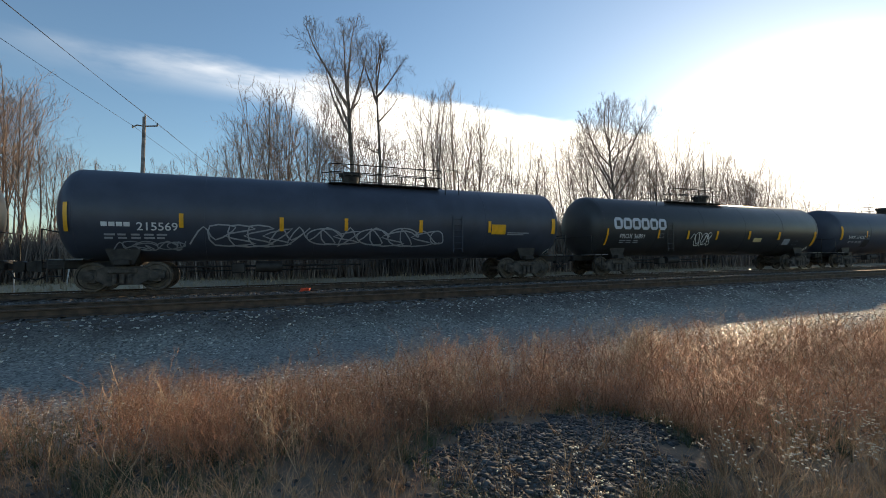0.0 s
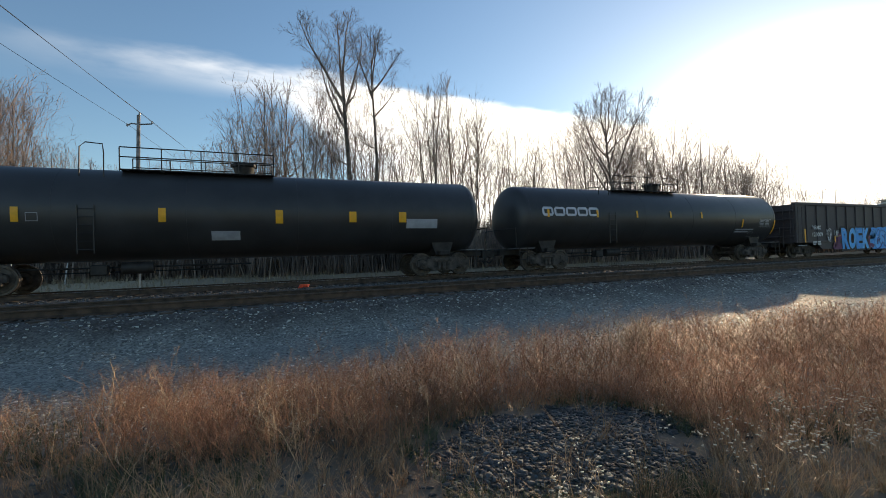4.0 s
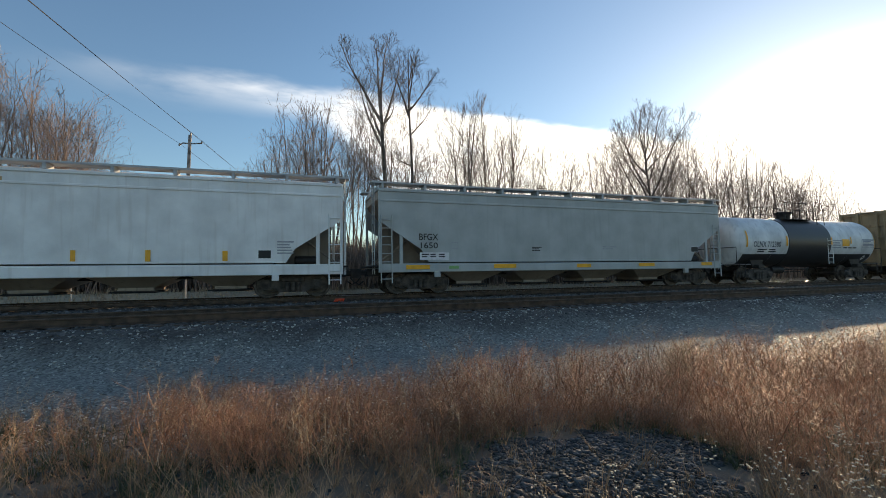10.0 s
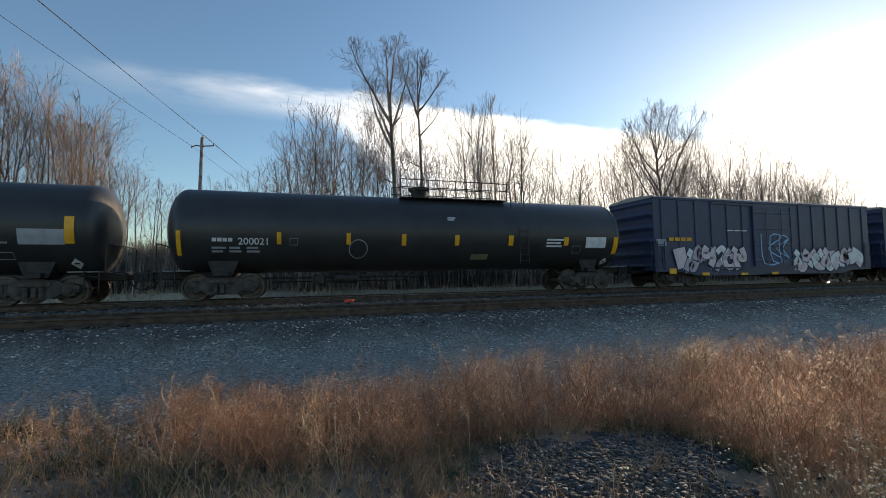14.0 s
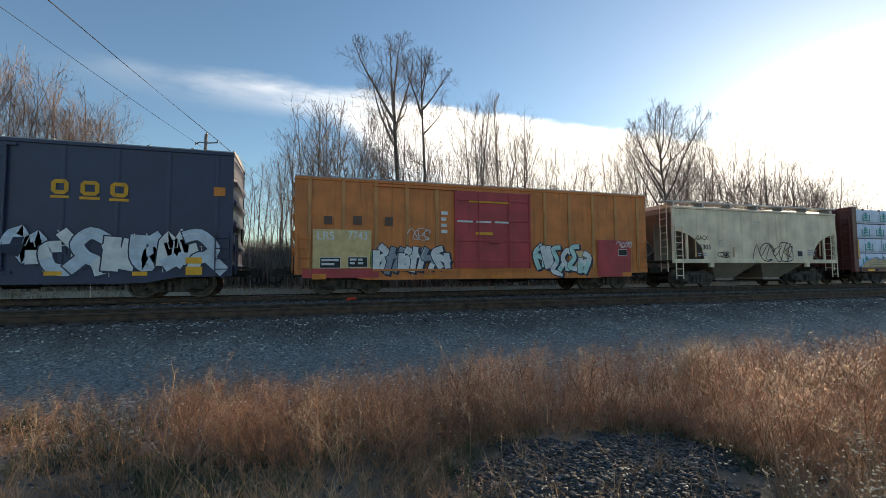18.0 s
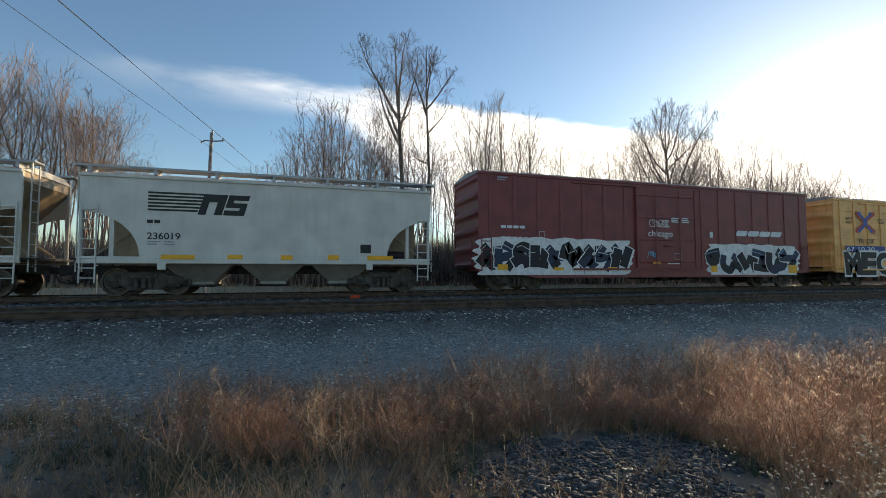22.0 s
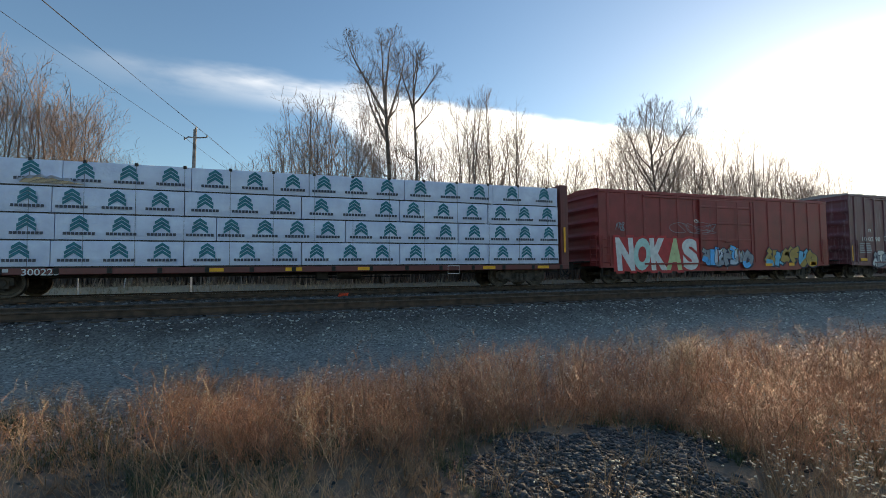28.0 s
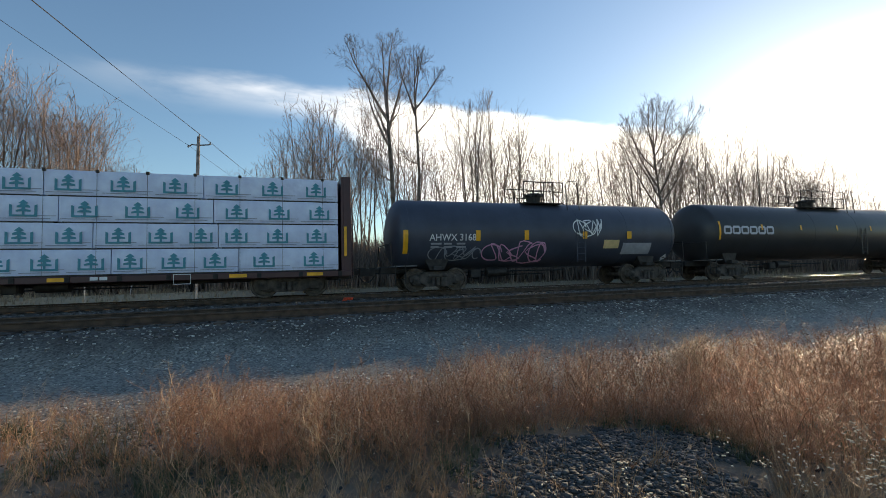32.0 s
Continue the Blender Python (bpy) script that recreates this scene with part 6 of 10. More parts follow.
    # dead stalks lying askew across the thicket and the heap
    for i in range(150):
        d, a = rnd.uniform(2.9, 4.8), rnd.uniform(-0.75, 0.75)
        x, y = d * (sa + a * ca), d * (ca - a * sa)
        t = rnd.uniform(0, 6.28)
        straw.append((8 + rnd.randrange(4), x, y, ground_z(x, y) + (0.02 if on_pile(x, y) < 1.2 else rnd.uniform(0.02, 0.3)), t, 2.2 * math.cos(t * 3), 2.2 * math.sin(t * 3), rnd.uniform(0.10, 0.26), 0.7))
    # broken pale stalks caught criss-cross in the front of the thicket
    for i in range(420):
        d, a = rnd.uniform(2.5, 4.5), rnd.uniform(-1.0, 0.25)
        x, y = d * (sa + a * ca), d * (ca - a * sa)
        t = rnd.uniform(0, 6.28)
        straw.append((8 + rnd.randrange(4), x, y, ground_z(x, y) + (rnd.uniform(0.10, 0.42) if d > 3.2 else rnd.uniform(0.02, 0.12)), t, 1.8 * math.cos(t * 5), 1.8 * math.sin(t * 5), rnd.uniform(0.10, 0.24), 0.8))
    scatter("dry_weeds", weeds, rows, M_WEED, "dense russet-brown dead weeds along the verge", "weeds")
    scatter("straw_weeds", weeds, straw, M_STRAW, "pale straw-coloured dead stems among the weeds", "weeds")
    tufts = [blade_proto(300 + i, 10, 1.0, 1.1, 0.009) for i in range(5)]
    for i in range(5200):
        d, a = 2.35 + 2.2 * rnd.random() ** 1.3, rnd.uniform(-1.15, 1.1)
        x, y = d * (sa + a * ca), d * (ca - a * sa)
        if on_pile(x, y) < 0.75 or noise.noise(Vector((x * 0.9, y * 0.9, 14))) < (-0.2 if -0.5 < a < 0.2 else 0.1):
            continue
        green.append((rnd.randrange(5), x, y, ground_z(x, y) - 0.01, rnd.uniform(0, 6.28), 0, 0, rnd.uniform(0.07, 0.20), 1.0))
    # a pale green clump at the edge of the road
    for i in range(60):
        x, y = -2.62 + rnd.gauss(0, 0.13), 5.35 + rnd.gauss(0, 0.10)
        green.append((rnd.randrange(5), x, y, ground_z(x, y) - 0.01, rnd.uniform(0, 6.28), 0, 0, rnd.uniform(0.15, 0.26), 1.0))
    scatter("low_grass", tufts, green, M_GREEN, "short dull green grass at the foot of the weeds", "grass")
    dead = []
    for i in range(3000):
        d, a = 2.3 + 3.7 * rnd.random() ** 1.6, rnd.uniform(-1.2, 1.3)
        x, y = d * (sa + a * ca), d * (ca - a * sa)
        slope, near, far = weed_edge(a)
        if d > far or on_pile(x, y) < 1.0 and rnd.random() < 0.85:
            continue
        dead.append((rnd.randrange(5), x, y, ground_z(x, y) - 0.01, rnd.uniform(0, 6.28), rnd.gauss(0, 0.3), rnd.gauss(0, 0.3), min(rnd.uniform(0.10, 0.30), max(0.06, EYE - ground_z(x, y) - slope * d)), 1.0))
    scatter("dead_grass", tufts, dead, M_DEAD, "bent dead grass between the stems", "grass")
    # fluffy seed heads near the stone heap
    fl = [stone_proto(900)]
    stems = []
    for i in range(80):
        x, y = rnd.uniform(1.2, 6.5), rnd.uniform(1.45, 2.1)
        if on_pile(x, y) < 0.7:
            continue
        h = rnd.uniform(0.22, 0.44)
        tx, ty = rnd.gauss(0, 0.12), rnd.gauss(0, 0.12)
        g = ground_z(x, y)
        stems.append((rnd.randrange(12), x, y, g, rnd.uniform(0, 6.28), tx, ty, h, 1.0))
        for j in range(11):
            z = h * rnd.uniform(0.6, 1.02)
            tips.append((0, x + tx * z + rnd.gauss(0, 0.03), y + ty * z + rnd.gauss(0, 0.03), g + z, rnd.uniform(0, 6), 0, 0, rnd.uniform(0.0035, 0.007), 1.0))
    # one mesh: the seed heads, and the weeds' glints as pale specks
    scatter("seed_heads", fl, tips, M_FLUFF_GLINT, "small pale fluffy seed heads, and pale specks for glints on weeds", "weeds")
    scatter("seed_stems", weeds, stems, M_STRAW, "thin dead stems that carry pale seed heads", "weeds")
    # crushed stone: the heap, the road and the shoulder of the track bed
    stones = [stone_proto(400 + i) for i in range(8)]
    rows = []
    while len(rows) < 6500:
        x, y = rnd.uniform(0.5, 3.6), rnd.uniform(1.6, 4.1)
        if on_pile(x, y) > 0.9 + 0.9 * noise.noise(Vector((x * 2, y * 2, 6))):
            continue
        rows.append((rnd.randrange(8), x, y, ground_z(x, y) + rnd.uniform(-0.005, 0.012), rnd.uniform(0, 6.28), rnd.gauss(0, 0.5), rnd.gauss(0, 0.5), rnd.uniform(0.006, 0.014) * rnd.choice((0.7, 1.0, 1.0, 1.4, 1.9)), 1.0))
    scatter("stone_heap", stones, rows, M_HEAP, "low heap of loose grey crushed stone", "gravel")
    rows = []
    while len(rows) < 12000:
        y = rnd.uniform(4.8, 10.4)
        x = rnd.uniform(-y * 0.75 - 1, y * 2.6 + 1)
        k = 0.25 if 6.6 < y < 8.4 else 1.0
        if rnd.random() > k:
            continue
        rows.append((rnd.randrange(8), x, y, ground_z(x, y), rnd.uniform(0, 6.28), 0, 0, rnd.uniform(0.008, 0.023) * (1 + 0.02 * y), 1.0))
    scatter("road_gravel", stones, rows, M_STONE, "loose grey gravel strewn over the road and shoulder", "gravel")
    rows = []
    while len(rows) < 8000:
        y = rnd.uniform(9.6, 16.9)
        x = rnd.uniform(-y * 0.7 - 1, y * 2.2)
        rows.append((rnd.randrange(8), x, y, (ground_z(x, y) if y < 10.2 else -0.195) + rnd.uniform(-0.02, 0.012), rnd.uniform(0, 6.28), 0, 0, rnd.uniform(0.025, 0.05), 1.0))
    scatter("track_ballast", stones, rows, mat("ballast_stone", (0.13, 0.125, 0.125), 0.9, 0, 0.2, 6, 0.2, 60, island=0.5), "dark oily ballast stones between the ties", "gravel")
    rows = [(rnd.randrange(8), x, y, ground_z(x, y), rnd.uniform(0, 6.28), 0, 0, rnd.uniform(0.01, 0.028), 1.0) for x, y in ((rnd.uniform(-5, 8), rnd.uniform(1.8, 5.0)) for i in range(2200))]
    scatter("verge_stones", stones, rows, M_HEAP, "scattered small stones on the dry verge", "gravel")
    # beyond the train: pale reeds and brown brush below the trees
    rows = []
    for i in range(1500):
        y = rnd.uniform(21.8, 31)
        x = rnd.uniform(-22, 4) if i % 5 else rnd.uniform(4, 40)
        rows.append((rnd.randrange(5), x, y, ground_z(x, y), rnd.uniform(0, 6.28), rnd.gauss(0, 0.1), rnd.gauss(0, 0.1), rnd.uniform(0.08, 0.32), 1.0))
    for i in range(2600):
        y, x = rnd.uniform(26.5, 31.5), rnd.uniform(-26, 46)
        rows.append((rnd.randrange(5), x, y, ground_z(x, y), rnd.uniform(0, 6.28), rnd.gauss(0, 0.15), rnd.gauss(0, 0.15), rnd.uniform(0.5, 1.15) * (1.0 if x < -13 else 0.5) * (0.7 + 0.6 * noise.noise(Vector((x * 0.3, y * 0.3, 5)))), 1.0))
    reeds = [blade_proto(500 + i, 9, 1.0, 0.45, 0.016) for i in range(5)]
    scatter("dry_reeds", reeds, rows, mat("pale_reed", (0.42, 0.335, 0.215), 0.8, 0, 0.2, 0.5, 0.0, 8, island=0.3), "pale dry reeds beyond the far rail", "grass")
    brush = []
    for i in range(5):
        q = Shape()
        for x0, z0, x1, y1, z1, r in ((0, 0, 0.1 * math.cos(i), 0.06, 1.0, 0.016), (0, 0.3, 0.16, 0.1 * math.sin(i * 3), 0.85, 0.007), (0, 0.42, -0.17, 0.1 * math.cos(i), 0.9, 0.007), (0.02, 0.55, 0.05, -0.14, 0.95, 0.006)):
            q.add([(x0 + r * math.cos(2.094 * k), r * math.sin(2.094 * k), z0) for k in range(3)] + [(x1, y1, z1)], [(0, 1, 3), (1, 2, 3), (2, 0, 3)])
        brush.append(q)
    rows = []
    for i in range(21000):
        x = rnd.uniform(-26, 80) if i < 14000 else rnd.uniform(-12, 30)
        y = (31.0 if x < 0 else 28.5) + 8 * rnd.random() ** 0.8
        rows.append((rnd.randrange(5), x, y, ground_z(x, y) - 0.05, rnd.uniform(0, 6.28), rnd.gauss(0, 0.12), rnd.gauss(0, 0.12), rnd.uniform(1.2, 4.0 if x < 20 else 5.4), 1.0))
    scatter("undergrowth", brush, rows, M_BRUSH, "tangled brown leafless undergrowth below the trees", "brush")


build_verge()



# ---------------------------------------------------------------- small stray things
def build_stray():
    # a lump sprayed signal orange beside the rail
    s, o = Shape(), stone_proto(71)
    s.add([(x * 0.19, y * 0.15, z * 0.17) for x, y, z in o.v], o.f)
    ob = new("painted_stone", s.mesh("painted_stone", mat("signal_orange", (0.75, 0.07, 0.02), 0.7, 0, 0.15, 9, 0.2, 40), 50))
    ob.location = (1.80, 16.75, -0.13)
    tagged(ob, "rough stone sprayed bright signal orange beside the rail", "stone")
    # slim pale posts in the rough grass beyond the far track
    pale = mat("weathered_post", (0.62, 0.60, 0.56), 0.8, 0, 0.15, 5, 0.2, 40)
    for x, y, wide, tall, tilt in ((-8.63, 23.0, 0.05, 1.75, 1.0), (-4.37, 23.0, 0.085, 1.52, 0.0), (-8.95, 29.5, 0.06, 1.3, -7.0)):
        ob = new("marker_post", Shape().box(-wide / 2, wide / 2, -wide / 2, wide / 2, -0.2, tall, 0.012).mesh("marker_post", pale))
        ob.matrix_world = pose(x, y, ground_z(x, y), 0, -tilt, 12)
        tagged(ob, "slim weathered pale post leaning in rough grass" if tilt else "slim weathered pale post standing in rough grass", "post", "posts beyond the tracks")
    # a scrap of white litter caught in the weeds
    s = Shape()
    n = 6
    rnd = random.Random(8)
    s.v = [(0.05 * i - 0.13 + rnd.gauss(0, 0.006), 0.03 * math.sin(i + j) + rnd.gauss(0, 0.006), 0.035 * j) for i in range(n) for j in range(4)]
    s.f = [(i * 4 + j, i * 4 + 4 + j, i * 4 + 5 + j, i * 4 + 1 + j) for i in range(n - 1) for j in range(3)]
    ob = new("paper_scrap", s.mesh("paper_scrap", mat("white_paper", (0.75, 0.75, 0.74), 0.7, 0, 0.08, 6, 0.1, 40), 50))
    ob.location = (5.0, 4.25, ground_z(5.0, 4.25) + 0.02)
    tagged(ob, "crumpled scrap of white paper lying among dead weeds", "litter")


build_stray()
# ---------------------------------------------------------------- the train, in running order
BLACK = paint("tank_black", (0.036, 0.035, 0.036), rough=0.42, streak=0.15)
BLUEBLACK = paint("tank_blue_black", (0.050, 0.058, 0.082), rough=0.45, streak=0.15)
BLUE = paint("tank_blue", (0.15, 0.24, 0.40), rough=0.45)
TANKWHITE = paint("tank_white", (0.74, 0.74, 0.73))
GONBLACK = paint("gondola_black", (0.066, 0.053, 0.055), rough=0.6)
HOPWHITE = paint("hopper_white", (0.80, 0.80, 0.79), streak=0.15, var=0.06, rust=(0.40, 0.33, 0.27), rust_amount=0.18)
HOPGREY = paint("hopper_grey", (0.42, 0.445, 0.44), streak=0.15, var=0.06)
HOPCREAM = paint("hopper_cream", (0.90, 0.71, 0.52), rust=(0.45, 0.28, 0.12), rust_amount=0.3)
HOPLIGHT = paint("hopper_light_grey", (0.64, 0.61, 0.55), streak=0.12, var=0.06)
SLOPETAN = paint("slope_sheet_tan", (0.40, 0.31, 0.20), streak=0.6)
BAYGREY = paint("bay_dusty_grey", (0.30, 0.29, 0.26), streak=0.5)
BOXBLUE = paint("boxcar_blue", (0.030, 0.042, 0.092))
MAROON = paint("boxcar_maroon", (0.22, 0.045, 0.045))
PLUM = paint("boxcar_plum", (0.175, 0.068, 0.078), rust=(0.36, 0.28, 0.31), rust_amount=0.6)
PLUMDOOR = paint("boxcar_plum_door", (0.145, 0.038, 0.040))
RED = paint("boxcar_red", (0.235, 0.036, 0.034))
REDDARK = paint("boxcar_dark_red", (0.29, 0.042, 0.040))
BROWN = paint("boxcar_brown", (0.68, 0.21, 0.05), rust=(0.24, 0.09, 0.03))
RIBTAN = paint("boxcar_tan_posts", (0.58, 0.25, 0.08), rust=(0.35, 0.15, 0.05))
YELLOWCAR = paint("boxcar_yellow", (0.92, 0.45, 0.15), streak=0.28)
SPRAY_SMUDGE = flat("spray_smudge", (0.13, 0.075, 0.055))
DOORBLACK = paint("door_black", (0.016, 0.018, 0.026))
DOORRED = paint("door_red", (0.48, 0.055, 0.062))
OXIDE = paint("flat_car_oxide", (0.165, 0.046, 0.042))
OXIDEDARK = paint("flat_car_dark", (0.07, 0.028, 0.03))
FLATYELLOW = paint("flat_car_yellow", (0.40, 0.285, 0.165), rust=(0.20, 0.11, 0.07), rust_amount=0.85)
WRAPWHITE = mat("lumber_wrap_white", (0.70, 0.77, 0.98), 0.42, 0, 0.06, 2.0, 0.8, 7)
WRAPBLUE = mat("lumber_wrap_pale_blue", (0.62, 0.70, 0.93), 0.42, 0, 0.07, 2.0, 0.8, 7)
M_GREYPRINT = flat("stencil_faded_grey", (0.36, 0.37, 0.40))
EMBLEM_PALE = flat("emblem_pale", (0.55, 0.55, 0.58))
EMBLEM_FADED = flat("emblem_faded_red", (0.42, 0.16, 0.09))
EMBLEM_RED = flat("emblem_red", (0.55, 0.09, 0.06))
EMBLEM_BLUE = flat("emblem_blue", (0.05, 0.12, 0.42))
PRINT_BROWN = flat("lettering_brown", (0.12, 0.06, 0.03))
PRINT_FAINT = flat("print_faint_blue", (0.47, 0.55, 0.70))
PRINT_GREEN = flat("print_pine_green", (0.015, 0.19, 0.25))
LABEL_STRAW = flat("label_straw", (0.72, 0.52, 0.25))
LABEL_OLIVE = flat("label_olive", (0.20, 0.20, 0.12))
PATCH_BLACK = flat("patch_black", (0.015, 0.015, 0.018))
RUST_STAIN = flat("rust_stain", (0.52, 0.33, 0.16))
GOLD = flat("lettering_gold", (0.78, 0.38, 0.03))
GOLD_DULL = flat("lettering_dull_gold", (0.50, 0.37, 0.18))
SPRAY_PALE = flat("spray_white", (0.76, 0.75, 0.73))
SPRAY_PALEBLUE = flat("spray_pale_blue", (0.58, 0.65, 0.73))
SPRAY_GREY = flat("spray_grey", (0.30, 0.32, 0.36))
SPRAY_BLACK = flat("spray_black", (0.016, 0.016, 0.02))
SPRAY_INK = flat("spray_ink", (0.025, 0.035, 0.07))
SPRAY_NAVY = flat("spray_navy", (0.03, 0.07, 0.25))
SPRAY_BLUE = flat("spray_blue", (0.05, 0.36, 0.80))
SPRAY_BLUE2 = flat("spray_bright_blue", (0.10, 0.48, 0.90))
SPRAY_STEEL = flat("spray_steel_blue", (0.12, 0.20, 0.36))
SPRAY_SKYDARK = flat("spray_dull_sky", (0.20, 0.30, 0.45))
SPRAY_SKY = flat("spray_sky", (0.28, 0.52, 0.78))
SPRAY_CYAN = flat("spray_cyan", (0.14, 0.46, 0.66))
SPRAY_TEAL = flat("spray_teal", (0.10, 0.44, 0.42))
SPRAY_MINT = flat("spray_mint", (0.48, 0.70, 0.64))
SPRAY_GREEN = flat("spray_green", (0.05, 0.34, 0.13))
SPRAY_GREEN2 = flat("spray_leaf_green", (0.22, 0.46, 0.16))
SPRAY_LIME = flat("spray_lime", (0.55, 0.62, 0.32))
SPRAY_PINK = flat("spray_pink", (0.66, 0.34, 0.52))
SPRAY_BLUSH = flat("spray_blush", (0.72, 0.56, 0.58))
SPRAY_PINKGREY = flat("spray_pink_grey", (0.48, 0.38, 0.44))
SPRAY_LILAC = flat("spray_lilac", (0.50, 0.46, 0.70))
SPRAY_MAUVE = flat("spray_mauve", (0.46, 0.17, 0.13))
SPRAY_PLUM = flat("spray_plum", (0.16, 0.04, 0.11))
SPRAY_WINE = flat("spray_wine", (0.24, 0.045, 0.07))
SPRAY_RED = flat("spray_red", (0.52, 0.05, 0.05))
SPRAY_ORANGE = flat("spray_orange", (0.72, 0.24, 0.04))
SPRAY_OCHRE = flat("spray_ochre", (0.46, 0.30, 0.08))
SPRAY_YELLOW = flat("spray_yellow", (0.72, 0.56, 0.07))
SPRAY_CREAM = flat("spray_cream", (0.62, 0.60, 0.50))


def even(L, n):
    return [-L / 2 + 0.75 + (L - 1.5) * i / (n - 1) for i in range(n)]


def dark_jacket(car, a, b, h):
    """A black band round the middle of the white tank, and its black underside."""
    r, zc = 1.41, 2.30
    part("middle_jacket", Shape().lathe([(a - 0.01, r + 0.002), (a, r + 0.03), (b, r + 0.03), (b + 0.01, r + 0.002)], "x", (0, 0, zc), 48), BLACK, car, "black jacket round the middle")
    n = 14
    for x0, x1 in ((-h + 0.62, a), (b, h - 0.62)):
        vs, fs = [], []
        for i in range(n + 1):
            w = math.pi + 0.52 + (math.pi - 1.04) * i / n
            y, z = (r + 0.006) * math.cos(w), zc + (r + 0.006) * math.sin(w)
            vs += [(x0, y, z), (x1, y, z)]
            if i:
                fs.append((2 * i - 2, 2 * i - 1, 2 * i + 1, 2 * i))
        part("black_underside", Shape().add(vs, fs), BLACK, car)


def marks_02(car, on, h):
    stripe("reflector", -9.14, -9.02, 1.89, 2.78, on, M_YELLOW, car, 0.003)
    stripe("reflector", -6.09, -5.96, 2.04, 2.51, on, M_YELLOW, car, 0.003)
    stripe("reflector", -2.99, -2.85, 1.97, 2.46, on, M_YELLOW, car, 0.003)
    stripe("reflector", -0.69, -0.56, 2.02, 2.48, on, M_YELLOW, car, 0.003)
    stripe("reflector", 2.3, 2.45, 1.99, 2.49, on, M_YELLOW, car, 0.003)
    stripe("reflector", 5.46, 5.6, 2.03, 2.51, on, M_YELLOW, car, 0.003)
    stripe("reflector", 8.78, 8.97, 2.0, 2.7, on, M_YELLOW, car, 0.003)
    bars("small_print", -8.2, 1.95, 0.79, 0.25, 1, on, M_WHITE, car, cols=4)
    letter("lettering", "215569", -7.28, 1.95, 0.25, on, M_WHITE, car, width=1.15, bold=0.01)
    bars("small_print", -8.14, 1.63, 1.76, 0.21, 2, on, M_GREYPRINT, car, cols=5)
    tag(car, on, -5.81, 3.41, 1.45, 2.15, M_GREYPRINT, 21, 15, 0.05)
    tag(car, on, -7.96, -5.92, 1.31, 1.61, SPRAY_GREY, 22, 7)
    stripe("warning_label", 5.64, 6.35, 1.96, 2.38, on, M_YELLOW, car, 0.003)
    bars("small_print", 6.44, 1.9, 1.12, 0.15, 2, on, M_GREYPRINT, car, cols=1)
    diamond(car, on, 8.95, 1.18, 0.17, M_WHITE)


def marks_03(car, on, h):
    stripe("reflector", -8.71, -8.6, 1.51, 2.31, on, M_YELLOW, car, 0.003)
    stripe("reflector", -5.25, -5.13, 1.86, 2.31, on, M_YELLOW, car, 0.003)
    stripe("reflector", -3.06, -2.91, 1.83, 2.29, on, M_YELLOW, car, 0.003)
    stripe("reflector", -0.74, -0.58, 1.82, 2.29, on, M_YELLOW, car, 0.003)
    stripe("reflector", 2.06, 2.24, 1.85, 2.33, on, M_YELLOW, car, 0.003)
    stripe("reflector", 4.87, 5.08, 1.84, 2.31, on, M_YELLOW, car, 0.003)
    stripe("reflector", 8.55, 8.79, 1.48, 2.38, on, M_YELLOW, car, 0.003)
    emblem_blocks(car, on, -8.28, -4.65, 2.29, 2.88, 6, EMBLEM_PALE)
    letter("lettering", "PROX 36891", -7.83, 1.85, 0.22, on, M_WHITE, car, width=1.67, bold=0.01)
    bars("small_print", -7.77, 1.59, 1.38, 0.17, 2, on, M_GREYPRINT, car, cols=3)
    tag(car, on, -2.71, -1.09, 1.48, 2.21, SPRAY_PALE, 36, 6)
    stripe("label", 2.64, 3.39, 1.7, 1.94, on, LABEL_STRAW, car, 0.003)
    frame_panel(car, on, 5.59, 6.2, 1.56, 1.89, M_GREYPRINT, fill=M_GREYPRINT)
    frame_panel(car, on, 6.64, 7.06, 1.54, 1.78, M_GREYPRINT)
    frame_panel(car, on, -5.07, -4.81, 1.89, 2.09, M_GREYPRINT)
    diamond(car, on, 8.46, 1.30, 0.17, M_WHITE)


def marks_04(car, on, h):
    stripe("reflector", -5.97, -5.85, 2.07, 2.52, on, M_YELLOW, car, 0.003)
    stripe("reflector", -3.21, -3.07, 2.09, 2.53, on, M_YELLOW, car, 0.003)
    stripe("reflector", -0.45, -0.29, 2.08, 2.53, on, M_YELLOW, car, 0.003)
    stripe("reflector", 2.58, 2.76, 2.11, 2.55, on, M_YELLOW, car, 0.003)
    stripe("reflector", 5.38, 5.58, 2.1, 2.52, on, M_YELLOW, car, 0.003)
    stripe("reflector", 9.04, 9.28, 1.91, 2.74, on, M_YELLOW, car, 0.003)
    stripe("reflector", -9.06, -8.89, 1.88, 2.78, on, M_YELLOW, car, 0.003)
    letter("lettering", "IARX 214167", -8.12, 1.96, 0.22, on, M_WHITE, car, width=2.08, bold=0.01)
    bars("small_print", -8.05, 1.63, 1.76, 0.18, 2, on, M_GREYPRINT, car, cols=4)
    stripe("warning_label", 5.61, 6.29, 2.01, 2.33, on, M_YELLOW, car, 0.003)
    tag(car, on, 0.42, 2.34, 1.5, 1.78, SPRAY_GREY, 52, 6, 0.03)
    bars("small_print", 7.8, 2.06, 0.86, 0.34, 4, on, M_GREYPRINT, car, cols=1)
    frame_panel(car, on, 7.24, 7.75, 1.48, 1.77, M_GREYPRINT)
    diamond(car, on, 9.06, 1.23, 0.17, M_WHITE)
    stripe("paint_patch", -6.16, -5.39, 1.41, 1.89, on, PATCH_BLACK, car, 0.003)
    frame_panel(car, on, -5.75, -5.56, 1.98, 2.21, M_GREYPRINT)


